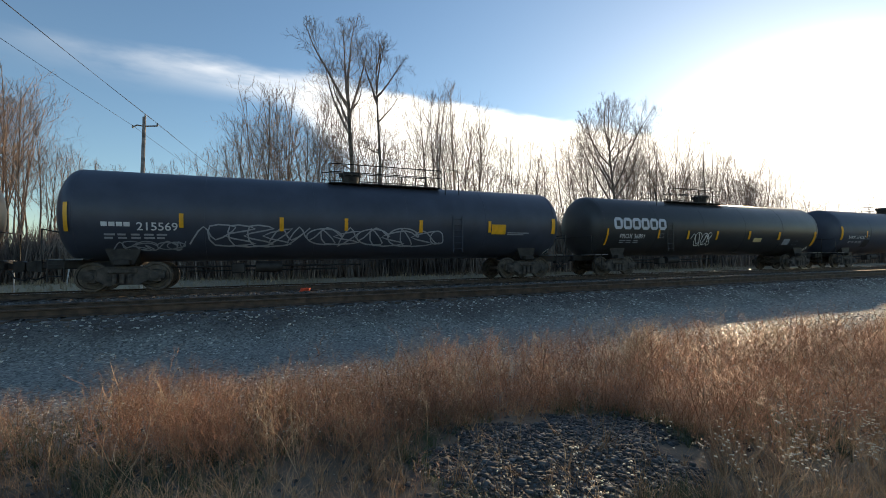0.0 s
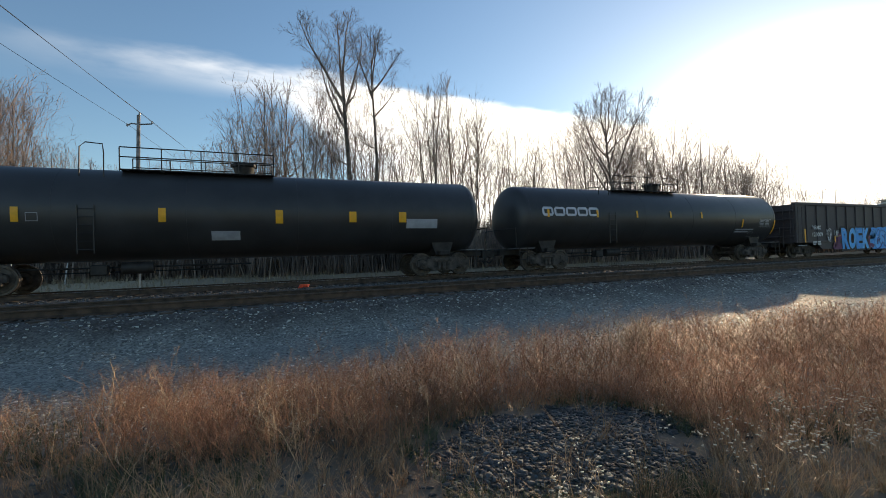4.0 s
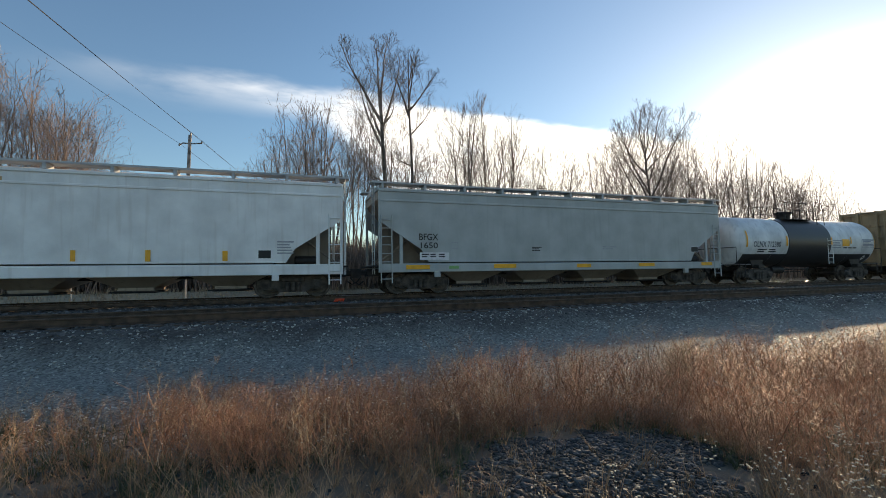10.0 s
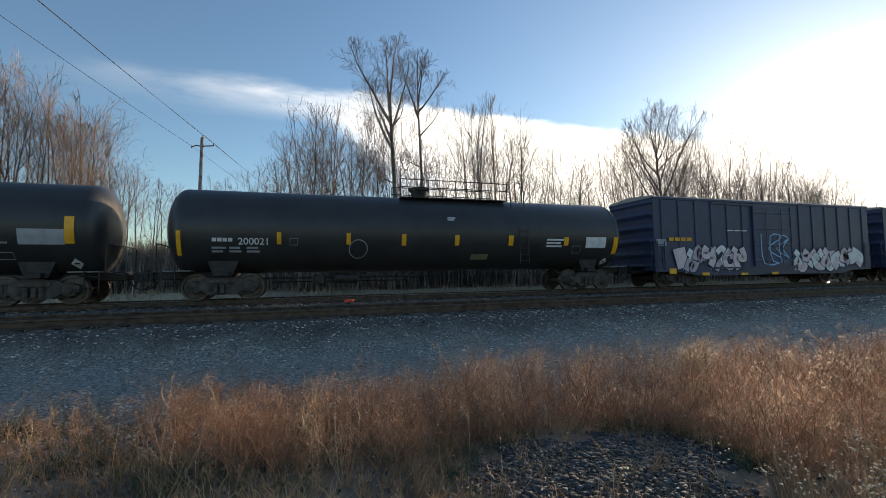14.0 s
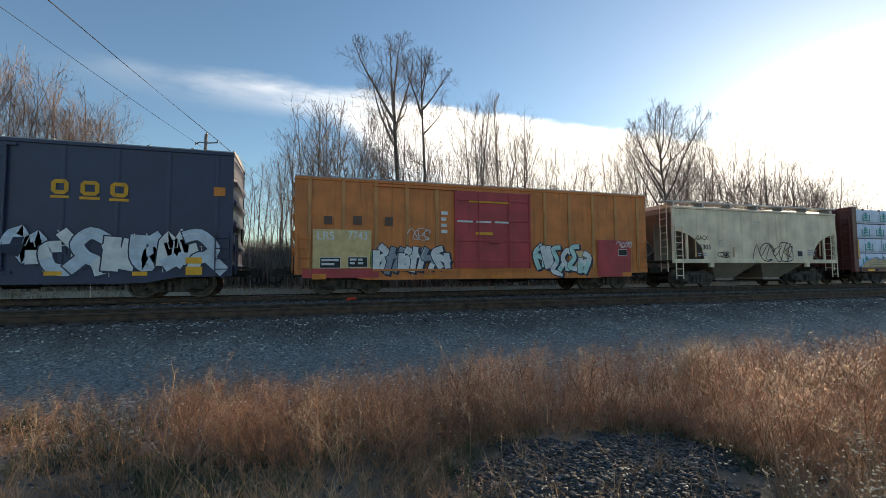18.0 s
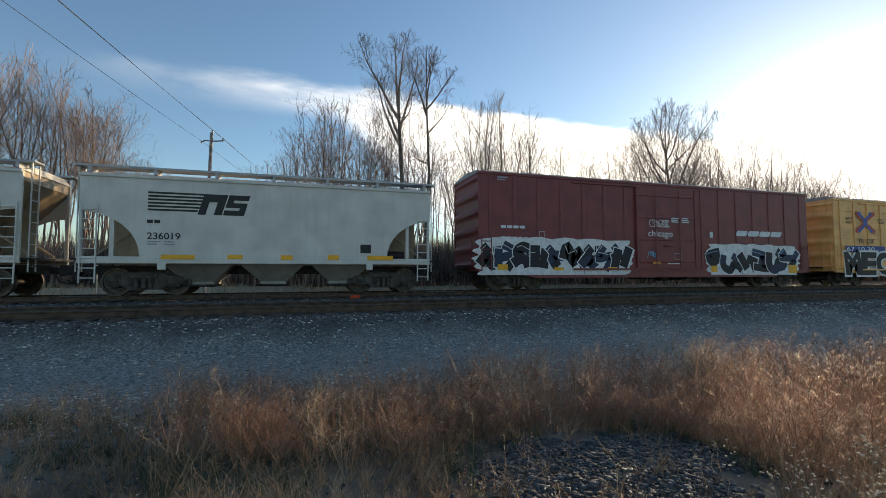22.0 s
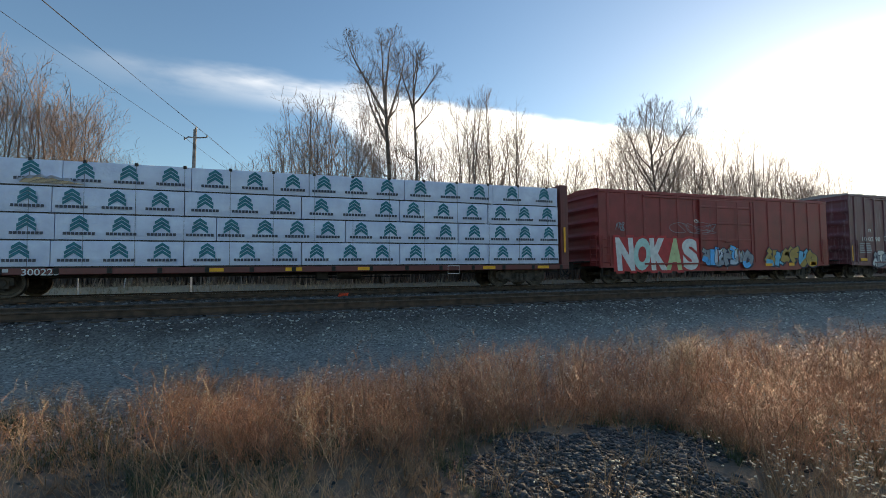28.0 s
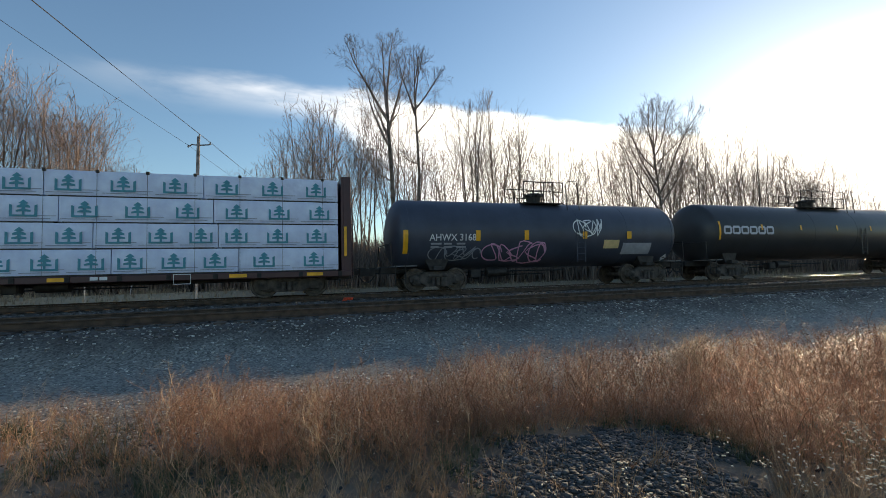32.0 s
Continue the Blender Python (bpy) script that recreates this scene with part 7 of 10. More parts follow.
def marks_05(car, on, h):
    stripe("reflector", -5.82, -5.72, 2.05, 2.48, on, M_YELLOW, car, 0.003)
    stripe("reflector", -2.64, -2.51, 2.06, 2.5, on, M_YELLOW, car, 0.003)
    stripe("reflector", 0.93, 1.09, 2.05, 2.49, on, M_YELLOW, car, 0.003)
    stripe("reflector", 3.03, 3.21, 2.04, 2.47, on, M_YELLOW, car, 0.003)
    stripe("reflector", 5.66, 5.86, 2.02, 2.45, on, M_YELLOW, car, 0.003)
    stripe("reflector", 8.84, 9.06, 1.89, 2.82, on, M_YELLOW, car, 0.003)
    letter("lettering", "SHQX 50323", -7.3, 1.71, 0.26, on, M_WHITE, car, width=1.99, bold=0.01)
    bars("small_print", -7.36, 1.53, 1.77, 0.13, 2, on, M_GREYPRINT, car, cols=3)
    stripe("warning_label", 3.14, 3.91, 1.47, 1.72, on, LABEL_STRAW, car, 0.003)
    letter("lettering", "LIQUEFIED PETROLEUM GAS", 4.49, 1.72, 0.12, on, M_WHITE, car, width=1.74, bold=0.01)
    letter("lettering", "NON ODORIZED", 4.77, 1.58, 0.12, on, M_WHITE, car, width=1.14, bold=0.01)
    frame_panel(car, on, 7.61, 8.7, 2.01, 2.56, M_GREYPRINT)
    bars("small_print", 7.66, 2.08, 0.98, 0.43, 5, on, M_GREYPRINT, car, cols=1)
    frame_panel(car, on, 6.36, 6.94, 1.4, 1.69, M_GREYPRINT)
    diamond(car, on, 7.53, 1.25, 0.17, M_WHITE)
    bars("small_print", 1.13, 3.36, 0.35, 0.15, 1, on, M_WHITE, car, cols=1)
    frame_panel(car, on, -4.26, -3.98, 1.75, 1.97, M_GREYPRINT)


def marks_06(car, on, h):
    stripe("reflector", -9.05, -8.9, 1.93, 2.83, on, M_YELLOW, car, 0.003)
    stripe("reflector", -6.2, -6.02, 2.17, 2.61, on, M_YELLOW, car, 0.003)
    stripe("reflector", -2.54, -2.33, 2.17, 2.63, on, M_YELLOW, car, 0.003)
    stripe("reflector", 1.0, 1.25, 2.13, 2.61, on, M_YELLOW, car, 0.003)
    stripe("reflector", 3.61, 3.88, 2.18, 2.58, on, M_YELLOW, car, 0.003)
    stripe("reflector", 5.57, 5.87, 2.18, 2.59, on, M_YELLOW, car, 0.003)
    letter("lettering", "CBTX 784460", -8.64, 2.15, 0.27, on, M_WHITE, car, width=2.19, bold=0.01)
    bars("small_print", -8.56, 1.84, 1.66, 0.23, 2, on, M_GREYPRINT, car, cols=3)
    frame_panel(car, on, -5.86, -5.59, 2.2, 2.44, M_GREYPRINT)
    stripe("label", -1.04, -0.15, 1.57, 1.88, on, M_GREYPRINT, car, 0.003)
    stripe("label", 5.89, 7.22, 1.95, 2.32, on, M_GREYPRINT, car, 0.003)
    diamond(car, on, 9.19, 1.25, 0.17, M_WHITE)


def marks_07(car, on, h):
    stripe("reflector", 5.87, 5.98, 1.94, 2.4, on, M_YELLOW, car, 0.003)
    stripe("reflector", 8.84, 8.97, 1.55, 2.38, on, M_YELLOW, car, 0.003)
    emblem_blocks(car, on, -8.25, -4.88, 2.5, 2.93, 5, EMBLEM_PALE)
    bars("small_print", 5.44, 1.6, 1.61, 0.26, 2, on, M_GREYPRINT, car, cols=1)
    frame_panel(car, on, 7.5, 8.54, 1.97, 2.42, M_GREYPRINT)
    bars("small_print", 7.54, 2.02, 0.96, 0.36, 4, on, M_GREYPRINT, car, cols=2)
    diamond(car, on, 8.04, 1.25, 0.17, M_WHITE)
    frame_panel(car, on, 6.75, 7.14, 1.43, 1.68, M_GREYPRINT)
    for x in (-7.9, -5.0, -2.4, 0.0, 2.4):
        stripe("reflector", x - 0.06, x + 0.06, 2.45, 2.8, on, M_YELLOW, car, 0.003)


def marks_08(car, on, h):
    letter("lettering", "MRMX", -6.47, 1.79, 0.25, on, M_WHITE, car, width=0.95, bold=0.01)
    letter("lettering", "120009", -6.57, 1.34, 0.25, on, M_WHITE, car, width=1.23, bold=0.01)
    bars("small_print", -6.47, 0.73, 1.08, 0.28, 2, on, M_WHITE, car, cols=2)
    tag(car, on, -4.97, -4.35, 0.96, 1.85, SPRAY_PALE, 98, 4, 0.03)
    tag(car, on, -3.96, -3.48, 1.32, 1.75, SPRAY_PALE, 99, 3, 0.03)
    stripe("reflector", -7.38, -7.23, 0.95, 1.82, on, M_YELLOW, car, 0.003)
    stripe("reflector", -4.03, -3.88, 0.91, 1.32, on, M_YELLOW, car, 0.003)
    stripe("reflector", 7.04, 7.24, 0.91, 1.84, on, M_YELLOW, car, 0.003)
    scrawl(car, on, -3.95, -3.25, 0.47, 1.45, 1, (SPRAY_PLUM,), SPRAY_PLUM, 103, SPRAY_YELLOW)
    scrawl(car, on, 0.22, 0.74, 0.4, 1.43, 1, (SPRAY_PLUM,), SPRAY_PLUM, 104, SPRAY_YELLOW)
    sprayed_word(car, on, "ROEK", -3.13, 0.33, 0.44, 1.88, (SPRAY_BLUE, SPRAY_BLUE2,), SPRAY_BLACK, 0.05, None, SPRAY_SKY)
    scrawl(car, on, 0.62, 5.0, 0.4, 1.83, 5, (SPRAY_BLUE2, SPRAY_BLUE,), SPRAY_NAVY, 106, SPRAY_SKY, back=SPRAY_BLUE)
    tag(car, on, 5.37, 6.06, 0.92, 1.31, SPRAY_PALE, 107, 3, 0.03)
    bars("small_print", -8.05, 0.71, 0.95, 0.10, 1, on, M_GREYPRINT, car, cols=5)
    bars("small_print", 6.79, 0.7, 1.10, 0.09, 1, on, M_GREYPRINT, car, cols=5)


def flowing_piece(car, on, x0, z0, W, H):
    """A fat flourish in green and teal with dark outlines over pink, which spells nothing."""
    def line(pts):
        return [(x0 + u * W, z0 + v * H) for u, v in smooth_line(pts, 6)]
    arch = ((0.03, 0.16), (0.12, 0.24), (0.22, 0.40), (0.28, 0.62), (0.31, 0.82), (0.36, 0.88), (0.395, 0.74), (0.37, 0.55), (0.38, 0.36), (0.41, 0.30))
    leaf = ((0.20, 0.52), (0.13, 0.62), (0.10, 0.78), (0.15, 0.86), (0.22, 0.76), (0.27, 0.60))
    loop = tuple((0.495 + 0.052 * math.cos(a), 0.60 + 0.22 * math.sin(a)) for a in (0.52 * i for i in range(13)))
    club = ((0.53, 0.46), (0.62, 0.48), (0.72, 0.55), (0.82, 0.62), (0.93, 0.68))
    horn = ((0.58, 0.55), (0.585, 0.78), (0.60, 0.98))
    foot = ((0.02, 0.10), (0.18, 0.07), (0.34, 0.10), (0.50, 0.16), (0.60, 0.12))
    keel = ((0.60, 0.12), (0.72, 0.14), (0.86, 0.08), (0.985, 0.12))

    def broad(pts, w, lift, blunt=False):
        """A wide stroke that follows the swell of the wall, with round ends if asked."""
        way, m = pts, max(2, math.ceil(w / 0.05))
        n, vs = len(way), []
        for i, (x, z) in enumerate(way):
            a, b = way[max(i - 1, 0)], way[min(i + 1, n - 1)]
            dx, dz = b[0] - a[0], b[1] - a[1]
            l = math.hypot(dx, dz) or 1
            half = w / 2 * (math.sqrt(max(0.02, 1 - abs(1 - 2 * i / (n - 1)) ** 5)) if blunt else 1.0)
            for k in range(m + 1):
                e = half * (1 - 2 * k / m)
                vs.append(on(x - dz / l * e, z + dx / l * e, lift))
        return Shape().add(vs, [(i * (m + 1) + k, i * (m + 1) + k + 1, (i + 1) * (m + 1) + k + 1, (i + 1) * (m + 1) + k) for i in range(n - 1) for k in range(m)])

    piece = None
    for pts, w in ((((0.20, 0.30), (0.32, 0.34), (0.46, 0.38)), 0.50), (((0.12, 0.66), (0.16, 0.63), (0.21, 0.60)), 0.42), (((0.74, 0.26), (0.86, 0.32), (0.97, 0.38)), 0.46)):
        sh = broad(line(pts), w, 0.0022, True)
        if piece is None:
            piece = part("graffiti", sh, SPRAY_PINK, car, "spray-painted green and teal graffiti over pink", smooth=0)
        else:
            part("pink_cloud", sh, SPRAY_PINK, piece, smooth=0)
    strokes = ((foot, 0.24, SPRAY_TEAL), (keel, 0.22, SPRAY_TEAL), (leaf, 0.17, SPRAY_GREEN), (arch, 0.36, SPRAY_GREEN), (loop, 0.25, SPRAY_GREEN), (horn, 0.10, SPRAY_TEAL), (club, 0.66, SPRAY_GREEN))
    for j, (pts, w, m) in enumerate(strokes):
        way = line(pts) if pts is loop else lengthened(line(pts), 0.05)
        part("outline", broad(way, w + 0.09, 0.0028 + 0.0001 * j, pts is club), SPRAY_INK, piece, smooth=0)
    for j, (pts, w, m) in enumerate(strokes):
        part("fill", broad(line(pts), w, 0.0042 + 0.0001 * j, pts is club), m, piece, smooth=0)
    part("highlight", broad([(x, z + 0.22) for x, z in line(club[1:])], 0.05, 0.0056), SPRAY_MINT, piece, smooth=0)
    part("highlight", broad([(x - 0.10, z + 0.05) for x, z in line(arch[3:6])], 0.05, 0.0056), SPRAY_MINT, piece, smooth=0)


def marks_09(car, on, h):
    letter("lettering", "FPCX", -7.8, 2.32, 0.22, on, M_BLACK, car, width=0.89, bold=0.01)
    letter("lettering", "70106", -7.79, 1.88, 0.25, on, M_BLACK, car, width=0.93, bold=0.01)
    bars("small_print", -7.79, 1.49, 0.80, 0.18, 2, on, M_GREYPRINT, car, cols=1)
    stripe("reflector", -7.95, -7.84, 1.28, 2.19, on, M_YELLOW, car, 0.003)
    tag(car, on, -6.89, -5.74, 0.84, 1.92, SPRAY_BLACK, 114, 5, 0.04)
    scrawl(car, on, -5.67, 0.3, 0.76, 2.25, 5, (SPRAY_LILAC, SPRAY_PINK, SPRAY_LILAC, SPRAY_SKY,), SPRAY_INK, 115, SPRAY_PALE)
    flowing_piece(car, on, -0.35, 0.76, 6.7, 1.72)
    tag(car, on, 6.06, 6.72, 1.39, 2.19, SPRAY_BLACK, 117, 3, 0.04)
    bars("small_print", 6.79, 1.56, 0.69, 0.45, 4, on, M_GREYPRINT, car, cols=1)
    stripe("reflector", 7.68, 7.8, 1.3, 2.15, on, M_YELLOW, car, 0.003)
    stripe("reflector", 5.38, 5.47, 1.36, 1.71, on, M_YELLOW, car, 0.003)


def marks_10(car, on, h):
    stripe("reflector", -5.7, -5.59, 1.87, 2.37, on, M_YELLOW, car, 0.003)
    stripe("reflector", -3.08, -2.95, 2.0, 2.46, on, M_YELLOW, car, 0.003)
    stripe("reflector", -1.33, -1.19, 2.08, 2.49, on, M_YELLOW, car, 0.003)
    stripe("reflector", 1.06, 1.22, 2.09, 2.5, on, M_YELLOW, car, 0.003)
    stripe("reflector", 3.4, 3.58, 2.11, 2.55, on, M_YELLOW, car, 0.003)
    stripe("reflector", 5.43, 5.62, 1.91, 2.7, on, M_YELLOW, car, 0.003)
    letter("lettering", "HOKX 8094", -4.89, 2.03, 0.22, on, M_WHITE, car, width=1.69, bold=0.01)
    bars("small_print", -4.36, 1.72, 1.23, 0.22, 2, on, M_WHITE, car, cols=3)
    stripe("label", 1.34, 2.07, 1.99, 2.26, on, SPRAY_GREEN2, car, 0.003)
    bars("small_print", 2.13, 1.79, 0.42, 0.52, 4, on, M_WHITE, car, cols=1)
    frame_panel(car, on, 3.63, 4.12, 1.58, 2.05, M_BLACK, fill=M_WHITE)
    stripe("plate", -5.14, -4.83, 0.95, 1.75, on, EMBLEM_PALE, car, 0.003)
    stripe("plate", 4.65, 4.98, 0.92, 1.8, on, EMBLEM_PALE, car, 0.003)
    bars("small_print", 4.51, 1.91, 0.85, 0.46, 3, on, M_WHITE, car, cols=2)
    bars("small_print", -2.28, 2.24, 0.43, 0.06, 1, on, M_WHITE, car, cols=1)


def marks_11(car, on, h):
    stripe("reflector", -6.0, -5.87, 1.62, 2.41, on, M_YELLOW, car, 0.003)
    stripe("reflector", -3.47, -3.32, 1.96, 2.38, on, M_YELLOW, car, 0.003)
    stripe("reflector", -1.49, -1.33, 1.98, 2.42, on, M_YELLOW, car, 0.003)
    stripe("reflector", 0.72, 0.9, 2.0, 2.43, on, M_YELLOW, car, 0.003)
    stripe("reflector", 3.15, 3.34, 1.99, 2.47, on, M_YELLOW, car, 0.003)
    stripe("reflector", 5.77, 5.98, 1.52, 2.47, on, M_YELLOW, car, 0.003)
    letter("lettering", "SHPX 208261", -4.98, 1.82, 0.27, on, M_GREYPRINT, car, width=1.53, bold=0.01)
    bars("small_print", 2.35, 1.84, 1.90, 0.11, 1, on, M_WHITE, car, cols=2)
    stripe("label", 4.56, 5.66, 1.94, 2.46, on, M_GREYPRINT, car, 0.003)
    bars("small_print", 2.56, 1.48, 1.35, 0.27, 2, on, M_GREYPRINT, car, cols=1)
    bars("small_print", 0.77, 1.59, 0.63, 0.15, 2, on, M_GREYPRINT, car, cols=1)


def marks_12(car, on, h):
    letter("lettering", "OCCX", -6.36, 2.51, 0.26, on, M_BLACK, car, width=1.01, bold=0.01)
    letter("lettering", "1060", -6.26, 1.98, 0.24, on, M_BLACK, car, width=0.80, bold=0.01)
    bars("small_print", -6.26, 1.35, 1.11, 0.23, 2, on, M_GREYPRINT, car, cols=2)
    stripe("reflector", -6.95, -6.83, 1.27, 2.14, on, M_YELLOW, car, 0.003)
    stripe("reflector", -4.31, -4.22, 1.31, 1.69, on, M_YELLOW, car, 0.003)
    stripe("reflector", -1.59, -1.48, 1.3, 1.68, on, M_YELLOW, car, 0.003)
    stripe("reflector", 1.14, 1.27, 1.28, 1.69, on, M_YELLOW, car, 0.003)
    stripe("reflector", 3.7, 3.84, 1.35, 1.66, on, M_YELLOW, car, 0.003)
    stripe("reflector", 6.75, 6.91, 1.3, 2.13, on, M_YELLOW, car, 0.003)
    bars("small_print", -2.79, 1.35, 0.81, 0.08, 1, on, M_GREYPRINT, car, cols=2)
    bars("small_print", -0.98, 1.4, 1.21, 0.16, 2, on, M_GREYPRINT, car, cols=1)
    bars("small_print", 2.68, 1.4, 1.14, 0.26, 3, on, M_GREYPRINT, car, cols=1)
    frame_panel(car, on, -5.16, -4.96, 2.28, 2.54, M_GREYPRINT)


def marks_13(car, on, h):
    letter("lettering", "DCCX", -6.62, 2.37, 0.21, on, M_BLACK, car, width=0.67, bold=0.01)
    letter("lettering", "5104", -6.7, 1.94, 0.21, on, M_BLACK, car, width=0.70, bold=0.01)
    bars("small_print", -6.81, 1.39, 0.78, 0.26, 2, on, M_GREYPRINT, car, cols=1)
    bars("small_print", -5.9, 1.41, 0.87, 0.22, 2, on, M_GREYPRINT, car, cols=1)
    stripe("label", -4.27, -3.69, 1.57, 1.86, on, LABEL_STRAW, car, 0.003)
    stripe("reflector", -6.94, -6.83, 1.32, 2.12, on, M_YELLOW, car, 0.003)
    stripe("reflector", -4.38, -4.27, 1.31, 1.69, on, M_YELLOW, car, 0.003)
    stripe("reflector", -2.04, -1.92, 1.34, 1.7, on, M_YELLOW, car, 0.003)
    stripe("reflector", -0.1, 0.03, 1.33, 1.68, on, M_YELLOW, car, 0.003)
    stripe("reflector", 1.89, 2.04, 1.32, 1.69, on, M_YELLOW, car, 0.003)
    stripe("reflector", 4.15, 4.31, 1.32, 1.67, on, M_YELLOW, car, 0.003)
    frame_panel(car, on, 5.29, 5.68, 1.43, 1.68, M_BLACK, fill=M_BLACK)
    frame_panel(car, on, -7.57, -7.32, 0.96, 1.1, M_BLACK)
    bars("small_print", -5.64, 0.93, 1.47, 0.12, 1, on, M_BLACK, car, cols=5)
    stripe("rust_stain", -4.37, -3.79, 3.58, 3.87, on, RUST_STAIN, car, 0.003)
    stripe("rust_stain", -2.89, -1.84, 3.76, 3.89, on, RUST_STAIN, car, 0.003)
    frame_panel(car, on, -5.8, -5.54, 1.92, 2.18, M_GREYPRINT)
    bars("small_print", 5.89, 1.52, 0.56, 0.51, 5, on, M_GREYPRINT, car, cols=1)


def marks_14(car, on, h):
    letter("lettering", "BFGX", -7.23, 2.12, 0.26, on, M_BLACK, car, width=0.81, bold=0.01)
    letter("lettering", "1650", -7.23, 1.8, 0.23, on, M_BLACK, car, width=0.79, bold=0.01)
    frame_panel(car, on, -7.19, -5.97, 1.35, 1.62, M_WHITE, fill=M_WHITE)
    bars("small_print", -7.11, 1.4, 1.06, 0.18, 2, on, M_BLACK, car, cols=3)
    frame_panel(car, on, 6.84, 7.29, 1.68, 1.94, M_WHITE, fill=M_BLACK)
    frame_panel(car, on, -5.85, -5.59, 1.8, 2.03, M_GREYPRINT)
    bars("small_print", -2.16, 1.68, 0.47, 0.20, 3, on, M_BLACK, car, cols=1)
    bars("small_print", 1.52, 1.75, 0.76, 0.18, 2, on, M_GREYPRINT, car, cols=1)
    stripe("reflector", -7.76, -6.8, 0.97, 1.14, on, M_YELLOW, car, 0.003)
    stripe("reflector", -4.01, -2.97, 0.99, 1.16, on, M_YELLOW, car, 0.003)
    stripe("reflector", 0.07, 0.82, 0.98, 1.14, on, M_YELLOW, car, 0.003)
    stripe("reflector", 3.51, 4.45, 1.0, 1.16, on, M_YELLOW, car, 0.003)
    stripe("reflector", 7.42, 8.15, 1.01, 1.17, on, M_YELLOW, car, 0.003)
    stripe("reflector", -5.99, -5.57, 0.98, 1.09, on, SPRAY_GREEN2, car, 0.003)


def marks_15(car, on, h):
    letter("lettering", "OLNX 712380", -4.82, 1.97, 0.30, on, PRINT_DARK, car, width=2.11, bold=0.01)
    bars("small_print", -4.43, 1.65, 1.69, 0.21, 2, on, M_BLACK, car, cols=2)
    stripe("reflector", -5.36, -5.24, 1.96, 2.83, on, M_YELLOW, car, 0.003)
    stripe("reflector", -2.3, -2.16, 2.05, 2.59, on, M_YELLOW, car, 0.003)
    stripe("reflector", 1.47, 1.6, 2.13, 2.56, on, M_YELLOW, car, 0.003)
    stripe("reflector", 3.22, 3.33, 2.2, 2.6, on, M_YELLOW, car, 0.003)
    stripe("reflector", 5.49, 5.63, 1.96, 2.84, on, M_YELLOW, car, 0.003)
    stripe("warning_label", 2.51, 3.16, 2.05, 2.47, on, M_YELLOW, car, 0.003)
    bars("small_print", 1.58, 1.88, 0.90, 0.53, 4, on, M_GREYPRINT, car, cols=1)
    bars("small_print", 2.61, 1.88, 1.28, 0.11, 1, on, M_BLACK, car, cols=3)
    frame_panel(car, on, 4.32, 5.49, 2.01, 2.47, PRINT_GREY)
    bars("small_print", 4.38, 2.03, 1.05, 0.42, 5, on, PRINT_GREY, car, cols=1)
    diamond(car, on, 4.90, 1.38, 0.17, M_WHITE)
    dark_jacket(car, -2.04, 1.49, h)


def marks_16(car, on, h):
    letter("lettering", "TTZX", -7.02, 0.63, 0.24, on, M_WHITE, car, width=0.74, bold=0.01)
    bars("small_print", -5.92, 0.62, 0.89, 0.23, 1, on, M_WHITE, car, cols=5)
    frame_panel(car, on, 5.1, 5.65, 0.63, 0.87, M_WHITE)
    torn_wrap(car, 1.16, 2.14, 3.61, 3.77)


def marks_17(car, on, h):
    stripe("reflector", -8.66, -8.52, 1.94, 2.88, on, M_YELLOW, car, 0.003)
    stripe("reflector", -5.3, -5.14, 2.18, 2.64, on, M_YELLOW, car, 0.003)
    stripe("reflector", -3.2, -3.03, 2.17, 2.65, on, M_YELLOW, car, 0.003)
    stripe("reflector", -0.79, -0.6, 2.14, 2.63, on, M_YELLOW, car, 0.003)
    stripe("reflector", 2.13, 2.34, 2.18, 2.65, on, M_YELLOW, car, 0.003)
    stripe("reflector", 5.05, 5.28, 2.17, 2.64, on, M_YELLOW, car, 0.003)
    stripe("reflector", 8.39, 8.65, 1.93, 2.79, on, M_YELLOW, car, 0.003)
    letter("lettering", "UTLX 957560", -7.75, 1.92, 0.26, on, EMBLEM_PALE, car, width=2.12, bold=0.01)
    bars("small_print", -7.73, 1.57, 1.65, 0.29, 2, on, M_GREYPRINT, car, cols=3)
    stripe("warning_label", -1.6, -0.88, 2.09, 2.51, on, M_YELLOW, car, 0.003)
    stripe("label", 7.2, 8.38, 1.9, 2.38, on, M_GREYPRINT, car, 0.003)
    bars("small_print", 5.32, 1.78, 1.63, 0.20, 2, on, M_GREYPRINT, car, cols=1)
    diamond(car, on, 8.56, 1.31, 0.17, M_WHITE)
    frame_panel(car, on, -4.99, -4.75, 1.94, 2.19, M_GREYPRINT)
    frame_panel(car, on, 6.51, 7.02, 1.45, 1.66, M_GREYPRINT)


